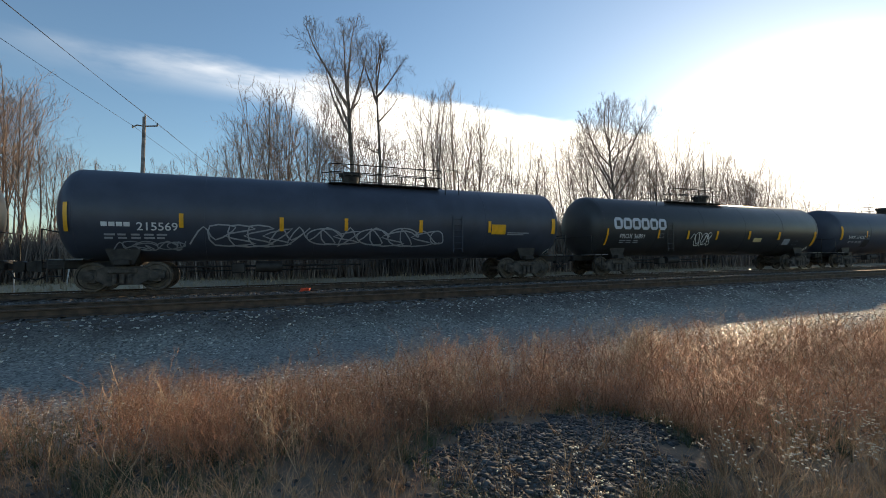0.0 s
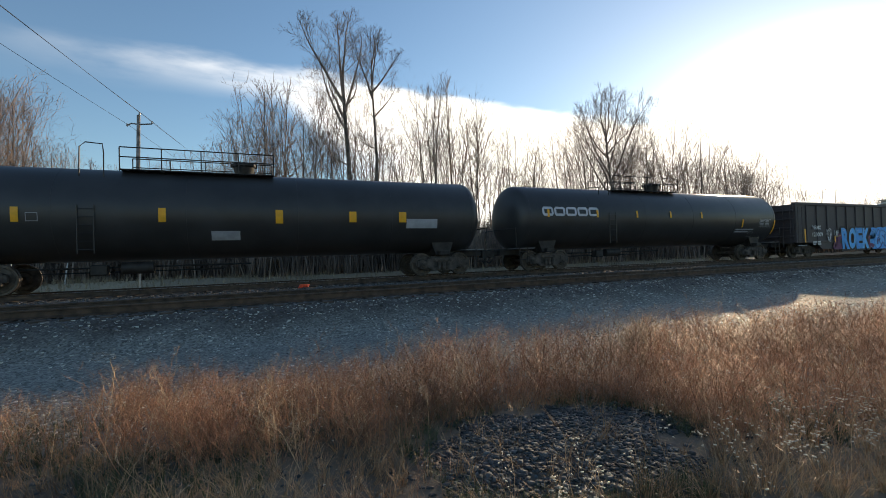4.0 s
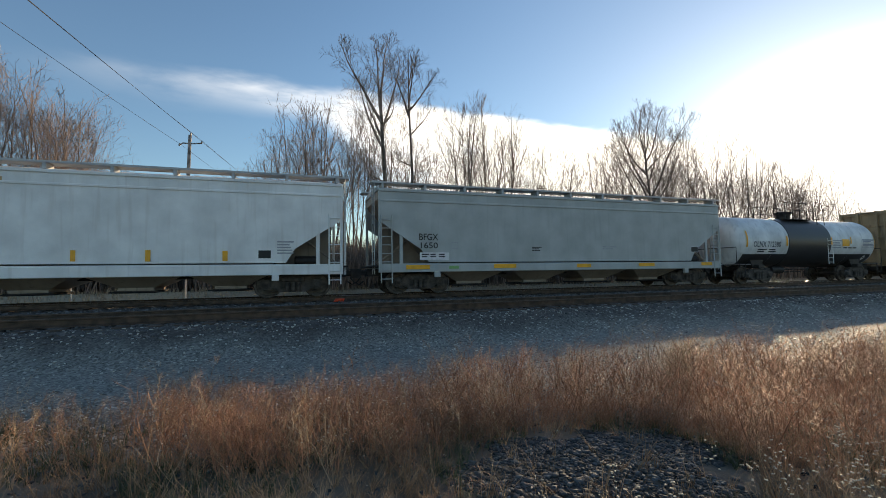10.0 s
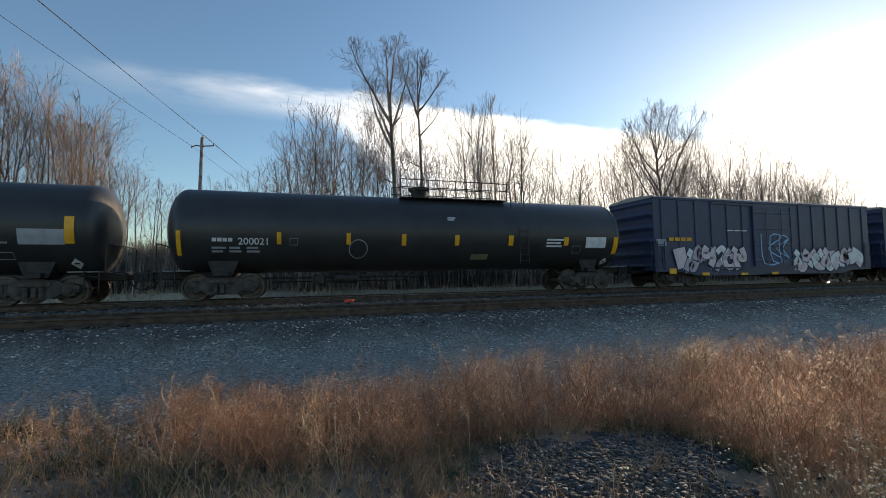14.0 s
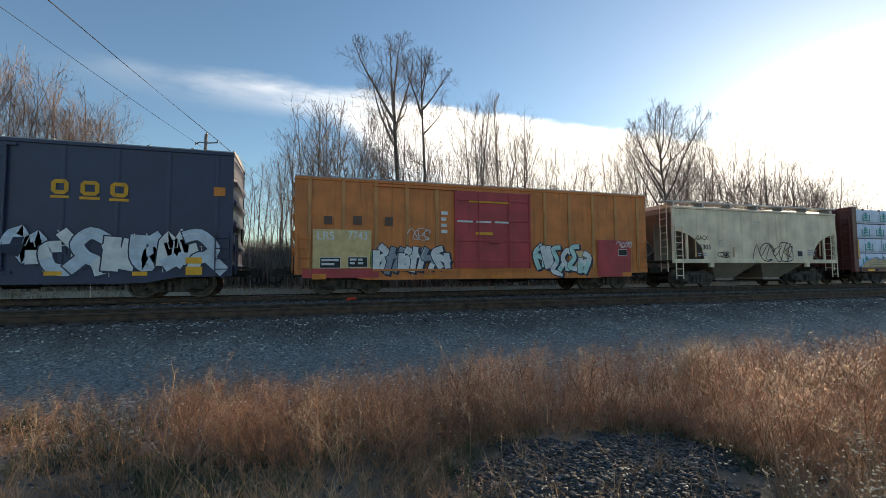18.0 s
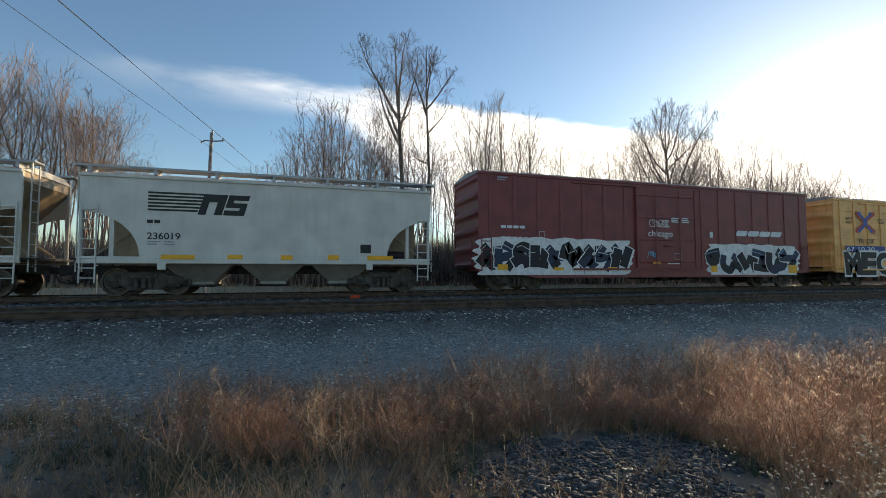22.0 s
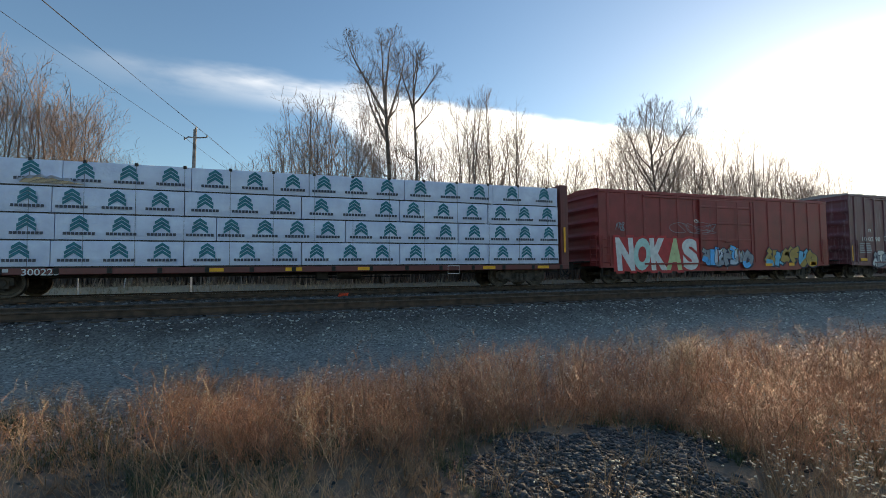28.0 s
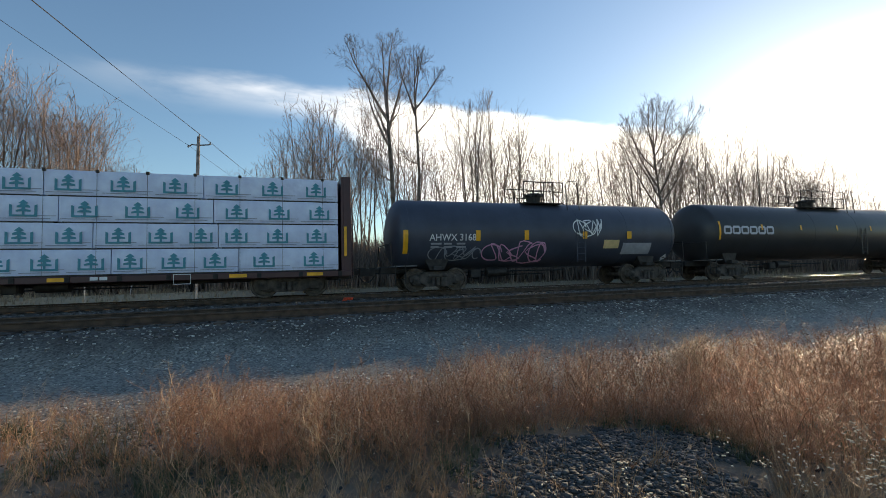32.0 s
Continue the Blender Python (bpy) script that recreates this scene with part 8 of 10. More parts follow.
def marks_18(car, on, h):
    stripe("reflector", -8.91, -8.77, 1.56, 2.39, on, M_YELLOW, car, 0.003)
    stripe("reflector", -5.75, -5.6, 1.95, 2.38, on, M_YELLOW, car, 0.003)
    stripe("reflector", -3.32, -3.16, 1.96, 2.38, on, M_YELLOW, car, 0.003)
    stripe("reflector", -1.22, -1.04, 1.93, 2.37, on, M_YELLOW, car, 0.003)
    stripe("reflector", 0.96, 1.15, 1.95, 2.37, on, M_YELLOW, car, 0.003)
    stripe("reflector", 3.35, 3.56, 1.96, 2.38, on, M_YELLOW, car, 0.003)
    stripe("reflector", 6.02, 6.25, 1.98, 2.34, on, M_YELLOW, car, 0.003)
    stripe("reflector", 8.61, 8.86, 1.61, 2.37, on, M_YELLOW, car, 0.003)
    bars("small_print", -7.83, 1.93, 0.67, 0.23, 1, on, M_WHITE, car, cols=4)
    letter("lettering", "200021", -7.02, 1.94, 0.23, on, M_WHITE, car, width=0.97, bold=0.01)
    bars("small_print", -7.85, 1.61, 1.66, 0.25, 2, on, M_GREYPRINT, car, cols=3)
    ring_mark(car, on, -2.87, 1.80, 0.34, M_GREYPRINT)
    stripe("label", 1.74, 2.5, 1.39, 1.61, on, LABEL_OLIVE, car, 0.003)
    stripe("label", 7.16, 8.21, 1.89, 2.36, on, M_WHITE, car, 0.003)
    bars("small_print", 5.16, 1.85, 0.93, 0.41, 3, on, M_WHITE, car, cols=1)
    diamond(car, on, 8.41, 1.29, 0.17, M_WHITE)
    frame_panel(car, on, -5.31, -5.04, 1.93, 2.17, M_GREYPRINT)
    bars("small_print", 0.68, 2.92, 0.34, 0.17, 2, on, M_WHITE, car, cols=1)
    frame_panel(car, on, 6.5, 6.94, 1.66, 1.96, M_GREYPRINT)


def marks_19(car, on, h):
    bars("small_print", -6.91, 2.1, 1.46, 0.30, 1, on, GOLD, car, cols=4)
    scrawl(car, on, -6.59, -2.13, 0.65, 2.16, 5, (SPRAY_BLUSH, SPRAY_PALE, SPRAY_PINKGREY,), SPRAY_INK, 244, SPRAY_PALE)
    scrawl(car, on, 1.52, 6.76, 0.62, 2.07, 5, (SPRAY_PALE, SPRAY_BLUSH,), SPRAY_INK, 245)
    stripe("reflector", -6.97, -6.53, 0.67, 0.92, on, M_YELLOW, car, 0.003)
    stripe("reflector", -4.96, -4.49, 0.56, 0.7, on, M_YELLOW, car, 0.003)
    stripe("reflector", -2.41, -1.93, 0.54, 0.66, on, M_YELLOW, car, 0.003)
    stripe("reflector", -0.36, 0.12, 0.55, 0.68, on, M_YELLOW, car, 0.003)
    stripe("paint_patch", -7.65, -7.06, 2.0, 2.32, on, SPRAY_GREY, car, 0.003)
    tag(car, on, -0.96, 1.01, 1.03, 2.74, SPRAY_SKY, 251, 3, 0.06)
    bars("small_print", -3.19, 2.72, 1.40, 0.10, 1, on, M_WHITE, car, cols=3)


def marks_20(car, on, h):
    emblem_blocks(car, on, 5.09, 6.88, 3.15, 3.97, 2, GOLD)
    scrawl(car, on, 3.81, 6.27, 0.71, 2.01, 2, (SPRAY_NAVY, SPRAY_NAVY,), SPRAY_PALE, 254, SPRAY_SKY)
    scrawl(car, on, 6.16, 7.13, 0.87, 1.89, 3, (SPRAY_GREEN, SPRAY_GREEN2,), SPRAY_INK, 255)
    stripe("reflector", 6.73, 7.18, 0.76, 0.85, on, M_YELLOW, car, 0.003)
    scrawl(car, on, -7.08, 0.7, 0.65, 1.88, 5, (SPRAY_SKY, SPRAY_PALE,), SPRAY_INK, 257)


def marks_21(car, on, h):
    letter("lettering", "B", -5.42, 3.88, 0.55, on, GOLD, car, width=0.38, bold=0.03)
    letter("lettering", "I", -4.64, 3.92, 0.55, on, GOLD, car, width=0.14, bold=0.03)
    letter("lettering", "G", -3.9, 3.96, 0.57, on, GOLD, car, width=0.46, bold=0.03)
    letter("lettering", "B", -5.41, 3.28, 0.54, on, GOLD, car, width=0.38, bold=0.03)
    letter("lettering", "L", -4.61, 3.31, 0.55, on, GOLD, car, width=0.31, bold=0.03)
    letter("lettering", "U", -3.89, 3.34, 0.56, on, GOLD, car, width=0.44, bold=0.03)
    letter("lettering", "E", -3.11, 3.37, 0.57, on, GOLD, car, width=0.37, bold=0.03)
    emblem_blocks(car, on, 2.61, 3.09, 3.31, 3.81, 1, GOLD)
    stripe("emblem_bar", 2.6, 3.08, 3.17, 3.27, on, GOLD, car, 0.003)
    emblem_blocks(car, on, 3.4, 3.89, 3.29, 3.79, 1, GOLD)
    stripe("emblem_bar", 3.39, 3.88, 3.15, 3.25, on, GOLD, car, 0.003)
    emblem_blocks(car, on, 4.1, 4.68, 3.27, 3.78, 1, GOLD)
    stripe("emblem_bar", 4.09, 4.68, 3.13, 3.22, on, GOLD, car, 0.003)
    stripe("marker_panel", -7.58, -7.28, 3.5, 3.79, on, SPRAY_ORANGE, car, 0.003)
    stripe("marker_panel", 7.24, 7.53, 3.47, 3.75, on, SPRAY_ORANGE, car, 0.003)
    bars("small_print", -6.95, 2.09, 1.06, 0.25, 1, on, GOLD_DULL, car, cols=4)
    letter("lettering", "15 13 79", -6.91, 1.62, 0.24, on, GOLD_DULL, car, width=1.86, bold=0.01)
    bars("small_print", -0.38, 3.93, 0.75, 0.27, 3, on, GOLD, car, cols=1)
    scrawl(car, on, -5.87, -2.17, 0.68, 2.07, 5, (SPRAY_PALE, SPRAY_SKY, SPRAY_PALEBLUE,), SPRAY_INK, 276, SPRAY_SKY)
    scrawl(car, on, -2.13, 0.24, 0.73, 2.68, 3, (SPRAY_CYAN, SPRAY_SKY,), SPRAY_INK, 277, SPRAY_PALE)
    scrawl(car, on, 1.53, 7.0, 0.72, 2.43, 5, (SPRAY_MINT, SPRAY_BLUSH, SPRAY_PALE,), SPRAY_INK, 278, SPRAY_PALE, back=SPRAY_CREAM)
    stripe("reflector", -7.02, -6.55, 0.67, 1.21, on, M_YELLOW, car, 0.003)
    stripe("reflector", -5.45, -5.0, 0.73, 0.89, on, M_YELLOW, car, 0.003)
    stripe("reflector", -3.24, -2.69, 0.71, 0.87, on, M_YELLOW, car, 0.003)
    stripe("reflector", -0.29, 0.23, 0.76, 0.89, on, M_YELLOW, car, 0.003)
    stripe("reflector", 2.57, 2.99, 0.78, 0.94, on, M_YELLOW, car, 0.003)
    stripe("reflector", 6.38, 6.89, 0.72, 0.97, on, M_YELLOW, car, 0.003)
    tag(car, on, 7.15, 7.44, 2.01, 3.39, SPRAY_PALE, 285, 1, 0.05)
    tag(car, on, -7.69, -7.15, 0.66, 0.85, SPRAY_PALE, 286, 3, 0.03)
    tag(car, on, 0.36, 1.0, 2.47, 2.71, SPRAY_PALE, 287, 4, 0.03)
    frame_panel(car, on, 6.43, 6.84, 1.46, 1.73, M_WHITE)


def marks_22(car, on, h):
    letter("lettering", "B", -5.41, 3.93, 0.50, on, GOLD, car, width=0.38, bold=0.03)
    letter("lettering", "I", -4.55, 3.97, 0.50, on, GOLD, car, width=0.13, bold=0.03)
    letter("lettering", "G", -3.87, 4.02, 0.51, on, GOLD, car, width=0.41, bold=0.03)
    letter("lettering", "B", -5.39, 3.27, 0.51, on, GOLD, car, width=0.36, bold=0.03)
    letter("lettering", "L", -4.64, 3.3, 0.52, on, GOLD, car, width=0.29, bold=0.03)
    letter("lettering", "U", -3.86, 3.34, 0.52, on, GOLD, car, width=0.40, bold=0.03)
    letter("lettering", "E", -3.08, 3.37, 0.53, on, GOLD, car, width=0.36, bold=0.03)
    emblem_blocks(car, on, 2.61, 3.1, 3.34, 3.8, 1, GOLD)
    stripe("emblem_bar", 2.61, 3.1, 3.21, 3.29, on, GOLD, car, 0.003)
    emblem_blocks(car, on, 3.37, 3.92, 3.32, 3.79, 1, GOLD)
    stripe("emblem_bar", 3.37, 3.92, 3.19, 3.28, on, GOLD, car, 0.003)
    emblem_blocks(car, on, 4.17, 4.71, 3.3, 3.78, 1, GOLD)
    stripe("emblem_bar", 4.17, 4.71, 3.17, 3.26, on, GOLD, car, 0.003)
    stripe("marker_panel", -7.61, -7.27, 3.51, 3.79, on, SPRAY_ORANGE, car, 0.003)
    stripe("marker_panel", 7.19, 7.55, 3.48, 3.78, on, SPRAY_ORANGE, car, 0.003)
    bars("small_print", -0.37, 3.88, 0.72, 0.34, 3, on, GOLD, car, cols=1)
    bars("small_print", -6.99, 2.07, 1.11, 0.26, 1, on, GOLD_DULL, car, cols=4)
    letter("lettering", "15 12 63", -6.93, 1.61, 0.25, on, GOLD_DULL, car, width=1.91, bold=0.01)
    sprayed_word(car, on, "ACE", -5.26, -1.81, 0.66, 2.12, (SPRAY_PALE, SPRAY_PALE, SPRAY_BLUSH,), SPRAY_WINE)
    scrawl(car, on, -6.04, -5.41, 0.58, 1.72, 1, (SPRAY_SKY,), SPRAY_INK, 308)
    scrawl(car, on, 1.75, 7.35, 0.64, 2.38, 5, (SPRAY_PALEBLUE, SPRAY_PALE,), SPRAY_INK, 309, SPRAY_PALE)
    stripe("reflector", -7.0, -6.54, 0.78, 1.24, on, M_YELLOW, car, 0.003)
    stripe("label", -2.42, -1.87, 1.35, 1.79, on, LABEL_STRAW, car, 0.003)
    tag(car, on, -7.73, -7.24, 1.49, 1.79, SPRAY_PALE, 312, 4, 0.03)
    tag(car, on, -7.72, -7.25, 1.07, 1.35, SPRAY_PALE, 313, 4, 0.03)
    tag(car, on, 0.1, 0.81, 2.39, 2.66, SPRAY_PALE, 314, 3, 0.03)
    stripe("reflector", -4.73, -4.23, 0.79, 0.94, on, M_YELLOW, car, 0.003)
    stripe("reflector", -2.41, -1.95, 0.8, 0.94, on, M_YELLOW, car, 0.003)
    stripe("reflector", 2.54, 3.0, 0.79, 0.92, on, M_YELLOW, car, 0.003)
    stripe("reflector", 4.87, 5.3, 0.77, 0.9, on, M_YELLOW, car, 0.003)
    frame_panel(car, on, 6.45, 6.86, 1.42, 1.73, M_WHITE, fill=M_BLACK)
    stripe("reflector", 6.39, 6.88, 1.16, 1.37, on, M_YELLOW, car, 0.003)
    stripe("reflector", 6.4, 6.89, 0.78, 1.06, on, M_YELLOW, car, 0.003)
    bars("small_print", -3.18, 2.52, 0.57, 0.34, 3, on, GOLD_DULL, car, cols=1)


def marks_23(car, on, h):
    letter("lettering", "LRS", -7.01, 2.05, 0.29, on, M_WHITE, car, width=0.64, bold=0.01)
    letter("lettering", "7743", -5.9, 2.07, 0.30, on, M_WHITE, car, width=0.73, bold=0.01)
    stripe("paint_patch", -7.14, -5.02, 0.99, 2.42, on, LABEL_STRAW, car, 0.003)
    frame_panel(car, on, -6.88, -6.16, 1.0, 1.39, M_WHITE, fill=M_BLACK)
    bars("small_print", -6.83, 1.04, 0.61, 0.29, 2, on, M_WHITE, car, cols=1)
    frame_panel(car, on, -5.88, -5.17, 1.03, 1.41, M_WHITE, fill=M_BLACK)
    bars("small_print", -5.81, 1.08, 0.58, 0.27, 2, on, M_WHITE, car, cols=2)
    stripe("paint_patch", -7.49, -4.74, 0.64, 0.97, on, DOORRED, car, 0.003)
    scrawl(car, on, -4.85, -1.99, 0.62, 1.97, 4, (SPRAY_PALE, SPRAY_GREY, SPRAY_PALE,), SPRAY_INK, 331, SPRAY_PALE)
    stripe("paint_patch", -5.06, -4.35, 1.05, 1.63, on, SPRAY_GREEN2, car, 0.003)
    scrawl(car, on, 1.87, 4.48, 0.61, 2.07, 4, (SPRAY_MINT, SPRAY_PALE,), SPRAY_INK, 333, SPRAY_PALE)
    stripe("paint_patch", -6.76, -6.46, 2.61, 2.91, on, SPRAY_SMUDGE, car, 0.003)
    stripe("paint_patch", -5.7, -5.38, 2.62, 2.94, on, SPRAY_SMUDGE, car, 0.003)
    stripe("paint_patch", -4.5, -4.2, 2.61, 2.94, on, SPRAY_SMUDGE, car, 0.003)
    stripe("paint_patch", 5.04, 6.81, 0.58, 2.22, on, DOORRED, car, 0.003)
    bars("small_print", -1.1, 3.59, 1.82, 0.12, 1, on, GOLD, car, cols=1)
    bars("small_print", -1.6, 2.76, 2.44, 0.14, 1, on, M_WHITE, car, cols=3)
    bars("small_print", -0.82, 2.25, 0.75, 0.19, 1, on, GOLD, car, cols=1)
    stripe("reflector", -7.16, -6.66, 0.59, 0.79, on, SPRAY_ORANGE, car, 0.003)
    stripe("reflector", -2.97, -2.39, 0.59, 0.72, on, SPRAY_ORANGE, car, 0.003)
    stripe("reflector", -0.15, 0.36, 0.56, 0.7, on, SPRAY_ORANGE, car, 0.003)
    stripe("reflector", 6.32, 6.81, 0.6, 0.78, on, SPRAY_ORANGE, car, 0.003)
    stripe("label", 3.67, 4.54, 1.02, 1.71, on, LABEL_STRAW, car, 0.003)
    frame_panel(car, on, 6.14, 6.6, 1.53, 1.81, M_WHITE, fill=M_BLACK)
    tag(car, on, 6.02, 6.9, 1.88, 2.19, SPRAY_PALE, 347, 6, 0.025)
    tag(car, on, -3.64, -2.73, 2.09, 2.53, SPRAY_PALE, 348, 4, 0.025)
    bars("small_print", -2.26, 2.26, 0.28, 0.98, 4, on, M_WHITE, car, cols=1)


def marks_24(car, on, h):
    letter("lettering", "GACX", -4.28, 2.34, 0.21, on, M_BLACK, car, width=0.75, bold=0.01)
    letter("lettering", "65305", -4.3, 1.87, 0.24, on, M_BLACK, car, width=0.92, bold=0.01)
    bars("small_print", -4.24, 1.51, 0.69, 0.19, 2, on, M_GREYPRINT, car, cols=2)
    tag(car, on, -2.98, -2.19, 1.47, 1.78, SPRAY_BLACK, 353, 4, 0.03)
    tag(car, on, -0.66, 2.29, 1.26, 2.27, SPRAY_BLACK, 354, 6, 0.045)
    frame_panel(car, on, 2.6, 2.98, 1.56, 1.85, M_WHITE, fill=M_BLACK)
    stripe("rust_stain", -1.97, -1.84, 1.5, 2.0, on, RUST_STAIN, car, 0.003)
    stripe("rust_stain", 1.77, 1.92, 1.55, 1.91, on, RUST_STAIN, car, 0.003)
    stripe("rust_stain", 4.29, 4.41, 1.58, 2.37, on, RUST_STAIN, car, 0.003)
    stripe("rust_stain", -4.39, -4.28, 1.5, 2.42, on, RUST_STAIN, car, 0.003)
    bars("small_print", 3.36, 1.57, 0.70, 0.34, 3, on, M_GREYPRINT, car, cols=1)
    bars("small_print", -0.49, 3.27, 0.51, 0.06, 1, on, M_GREYPRINT, car, cols=1)
    frame_panel(car, on, -2.81, -2.57, 2.04, 2.32, M_GREYPRINT)


def marks_25(car, on, h):
    bars("small_print", -8.36, 0.7, 0.53, 0.18, 1, on, M_WHITE, car, cols=3)
    letter("lettering", "300394", -7.57, 0.7, 0.19, on, M_WHITE, car, width=0.93, bold=0.01)
    frame_panel(car, on, 5.75, 6.32, 0.62, 0.91, M_WHITE)
    torn_wrap(car, -10.63, -6.71, 0.96, 1.55)


def marks_26(car, on, h):
    striped_emblem(car, on, -4.29, -2.87, -1.38, 2.76, 3.41, M_BLACK)
    bars("small_print", -4.28, 2.34, 0.40, 0.21, 1, on, M_BLACK, car, cols=2)
    letter("lettering", "236174", -4.3, 1.87, 0.23, on, M_BLACK, car, width=0.95, bold=0.01)
    frame_panel(car, on, 2.59, 2.95, 1.58, 1.81, M_BLACK, fill=M_BLACK)
    stripe("reflector", -3.95, -2.97, 1.24, 1.36, on, M_YELLOW, car, 0.003)
    stripe("reflector", -2.0, -1.56, 1.23, 1.36, on, M_YELLOW, car, 0.003)
    stripe("reflector", -0.3, 0.29, 1.23, 1.37, on, M_YELLOW, car, 0.003)
    stripe("reflector", 1.5, 2.0, 1.22, 1.36, on, M_YELLOW, car, 0.003)
    stripe("reflector", 2.64, 3.68, 1.23, 1.37, on, M_YELLOW, car, 0.003)
    tag(car, on, -2.87, -2.22, 1.59, 1.91, SPRAY_GREY, 376, 4, 0.03)
    tag(car, on, -0.83, 0.05, 1.63, 1.95, SPRAY_GREY, 377, 4, 0.03)
    bars("small_print", -4.28, 1.61, 0.93, 0.19, 2, on, M_GREYPRINT, car, cols=2)


def marks_27(car, on, h):
    striped_emblem(car, on, -4.35, -2.96, -1.43, 2.8, 3.47, M_BLACK)
    bars("small_print", -4.37, 2.33, 0.46, 0.21, 1, on, M_BLACK, car, cols=2)
    letter("lettering", "236029", -4.42, 1.87, 0.24, on, M_BLACK, car, width=0.98, bold=0.01)
    frame_panel(car, on, 2.44, 2.82, 1.57, 1.81, M_BLACK, fill=M_BLACK)
    stripe("reflector", -3.98, -3.01, 1.24, 1.4, on, M_YELLOW, car, 0.003)
    stripe("reflector", -2.08, -1.56, 1.25, 1.39, on, M_YELLOW, car, 0.003)
    stripe("reflector", -0.44, 0.07, 1.26, 1.38, on, M_YELLOW, car, 0.003)
    stripe("reflector", 1.28, 1.68, 1.25, 1.39, on, M_YELLOW, car, 0.003)
    stripe("reflector", 2.62, 3.6, 1.25, 1.4, on, M_YELLOW, car, 0.003)
    tag(car, on, -1.07, 0.25, 1.42, 2.0, SPRAY_BLACK, 388, 4, 0.03)
    bars("small_print", -4.37, 1.61, 0.93, 0.20, 2, on, M_GREYPRINT, car, cols=2)


def marks_28(car, on, h):
    striped_emblem(car, on, -3.87, -2.40, -0.92, 2.74, 3.45, M_BLACK)
    bars("small_print", -3.88, 2.32, 0.42, 0.20, 1, on, M_BLACK, car, cols=2)
    letter("lettering", "236019", -3.87, 1.88, 0.22, on, M_BLACK, car, width=0.97, bold=0.01)
    frame_panel(car, on, 3.08, 3.46, 1.51, 1.81, M_BLACK, fill=M_BLACK)
    stripe("reflector", -3.44, -2.44, 1.22, 1.37, on, M_YELLOW, car, 0.003)
    stripe("reflector", -1.44, -0.96, 1.24, 1.39, on, M_YELLOW, car, 0.003)
    stripe("reflector", 0.28, 0.68, 1.23, 1.39, on, M_YELLOW, car, 0.003)
    stripe("reflector", 1.89, 2.3, 1.24, 1.41, on, M_YELLOW, car, 0.003)
    stripe("reflector", 3.33, 4.3, 1.24, 1.41, on, M_YELLOW, car, 0.003)
    bars("small_print", -3.86, 1.65, 0.97, 0.17, 2, on, M_GREYPRINT, car, cols=2)


def marks_29(car, on, h):
    bars("small_print", -8.42, 2.52, 1.15, 0.21, 1, on, M_WHITE, car, cols=4)
    bars("small_print", -8.41, 2.07, 1.27, 0.19, 1, on, M_WHITE, car, cols=5)
    frame_panel(car, on, -6.62, -6.38, 2.27, 2.51, M_WHITE)
    scrawl(car, on, -9.36, -2.13, 0.69, 2.14, 6, (SPRAY_BLACK, SPRAY_INK, SPRAY_BLACK,), SPRAY_PALE, 403, SPRAY_PALE, back=SPRAY_PALE)
    stripe("paint_patch", -4.09, -3.58, 1.26, 1.58, on, SPRAY_YELLOW, car, 0.003)
    scrawl(car, on, 2.6, 8.46, 0.67, 2.08, 4, (SPRAY_BLACK, SPRAY_INK,), SPRAY_PALE, 405, SPRAY_SKY, back=SPRAY_PALE)
    emblem_blocks(car, on, 4.28, 7.39, 2.58, 2.85, 4, M_WHITE, 0.5, False)
    tag(car, on, -1.01, 0.16, 2.88, 3.22, SPRAY_PALE, 407, 6, 0.03)
    letter("lettering", "chicago", -1.08, 2.44, 0.29, on, SPRAY_PALE, car, width=1.42, bold=0.01)
    bars("small_print", 0.28, 3.08, 1.21, 0.26, 3, on, M_WHITE, car, cols=2)
    tag(car, on, -1.13, -0.67, 1.43, 1.76, SPRAY_CYAN, 410, 3, 0.03)
    stripe("reflector", -8.57, -8.12, 0.88, 1.11, on, M_YELLOW, car, 0.003)
    stripe("reflector", -5.96, -5.48, 0.87, 0.99, on, M_YELLOW, car, 0.003)
    stripe("reflector", -3.24, -2.73, 0.88, 1.01, on, M_YELLOW, car, 0.003)
    stripe("reflector", 2.67, 3.06, 0.8, 1.1, on, M_YELLOW, car, 0.003)
    stripe("reflector", 7.84, 8.44, 0.73, 1.16, on, M_YELLOW, car, 0.003)
    stripe("label", 2.67, 2.87, 2.46, 2.74, on, SPRAY_PALE, car, 0.003)
    bars("small_print", -8.57, 4.56, 0.48, 0.20, 2, on, M_GREYPRINT, car, cols=1)
    bars("small_print", 0.03, 1.12, 0.71, 0.09, 1, on, M_WHITE, car, cols=4)
    frame_panel(car, on, 0.43, 0.81, 1.37, 1.66, M_GREYPRINT)
    stripe("reflector", -0.85, -0.39, 1.16, 1.27, on, SPRAY_ORANGE, car, 0.003)


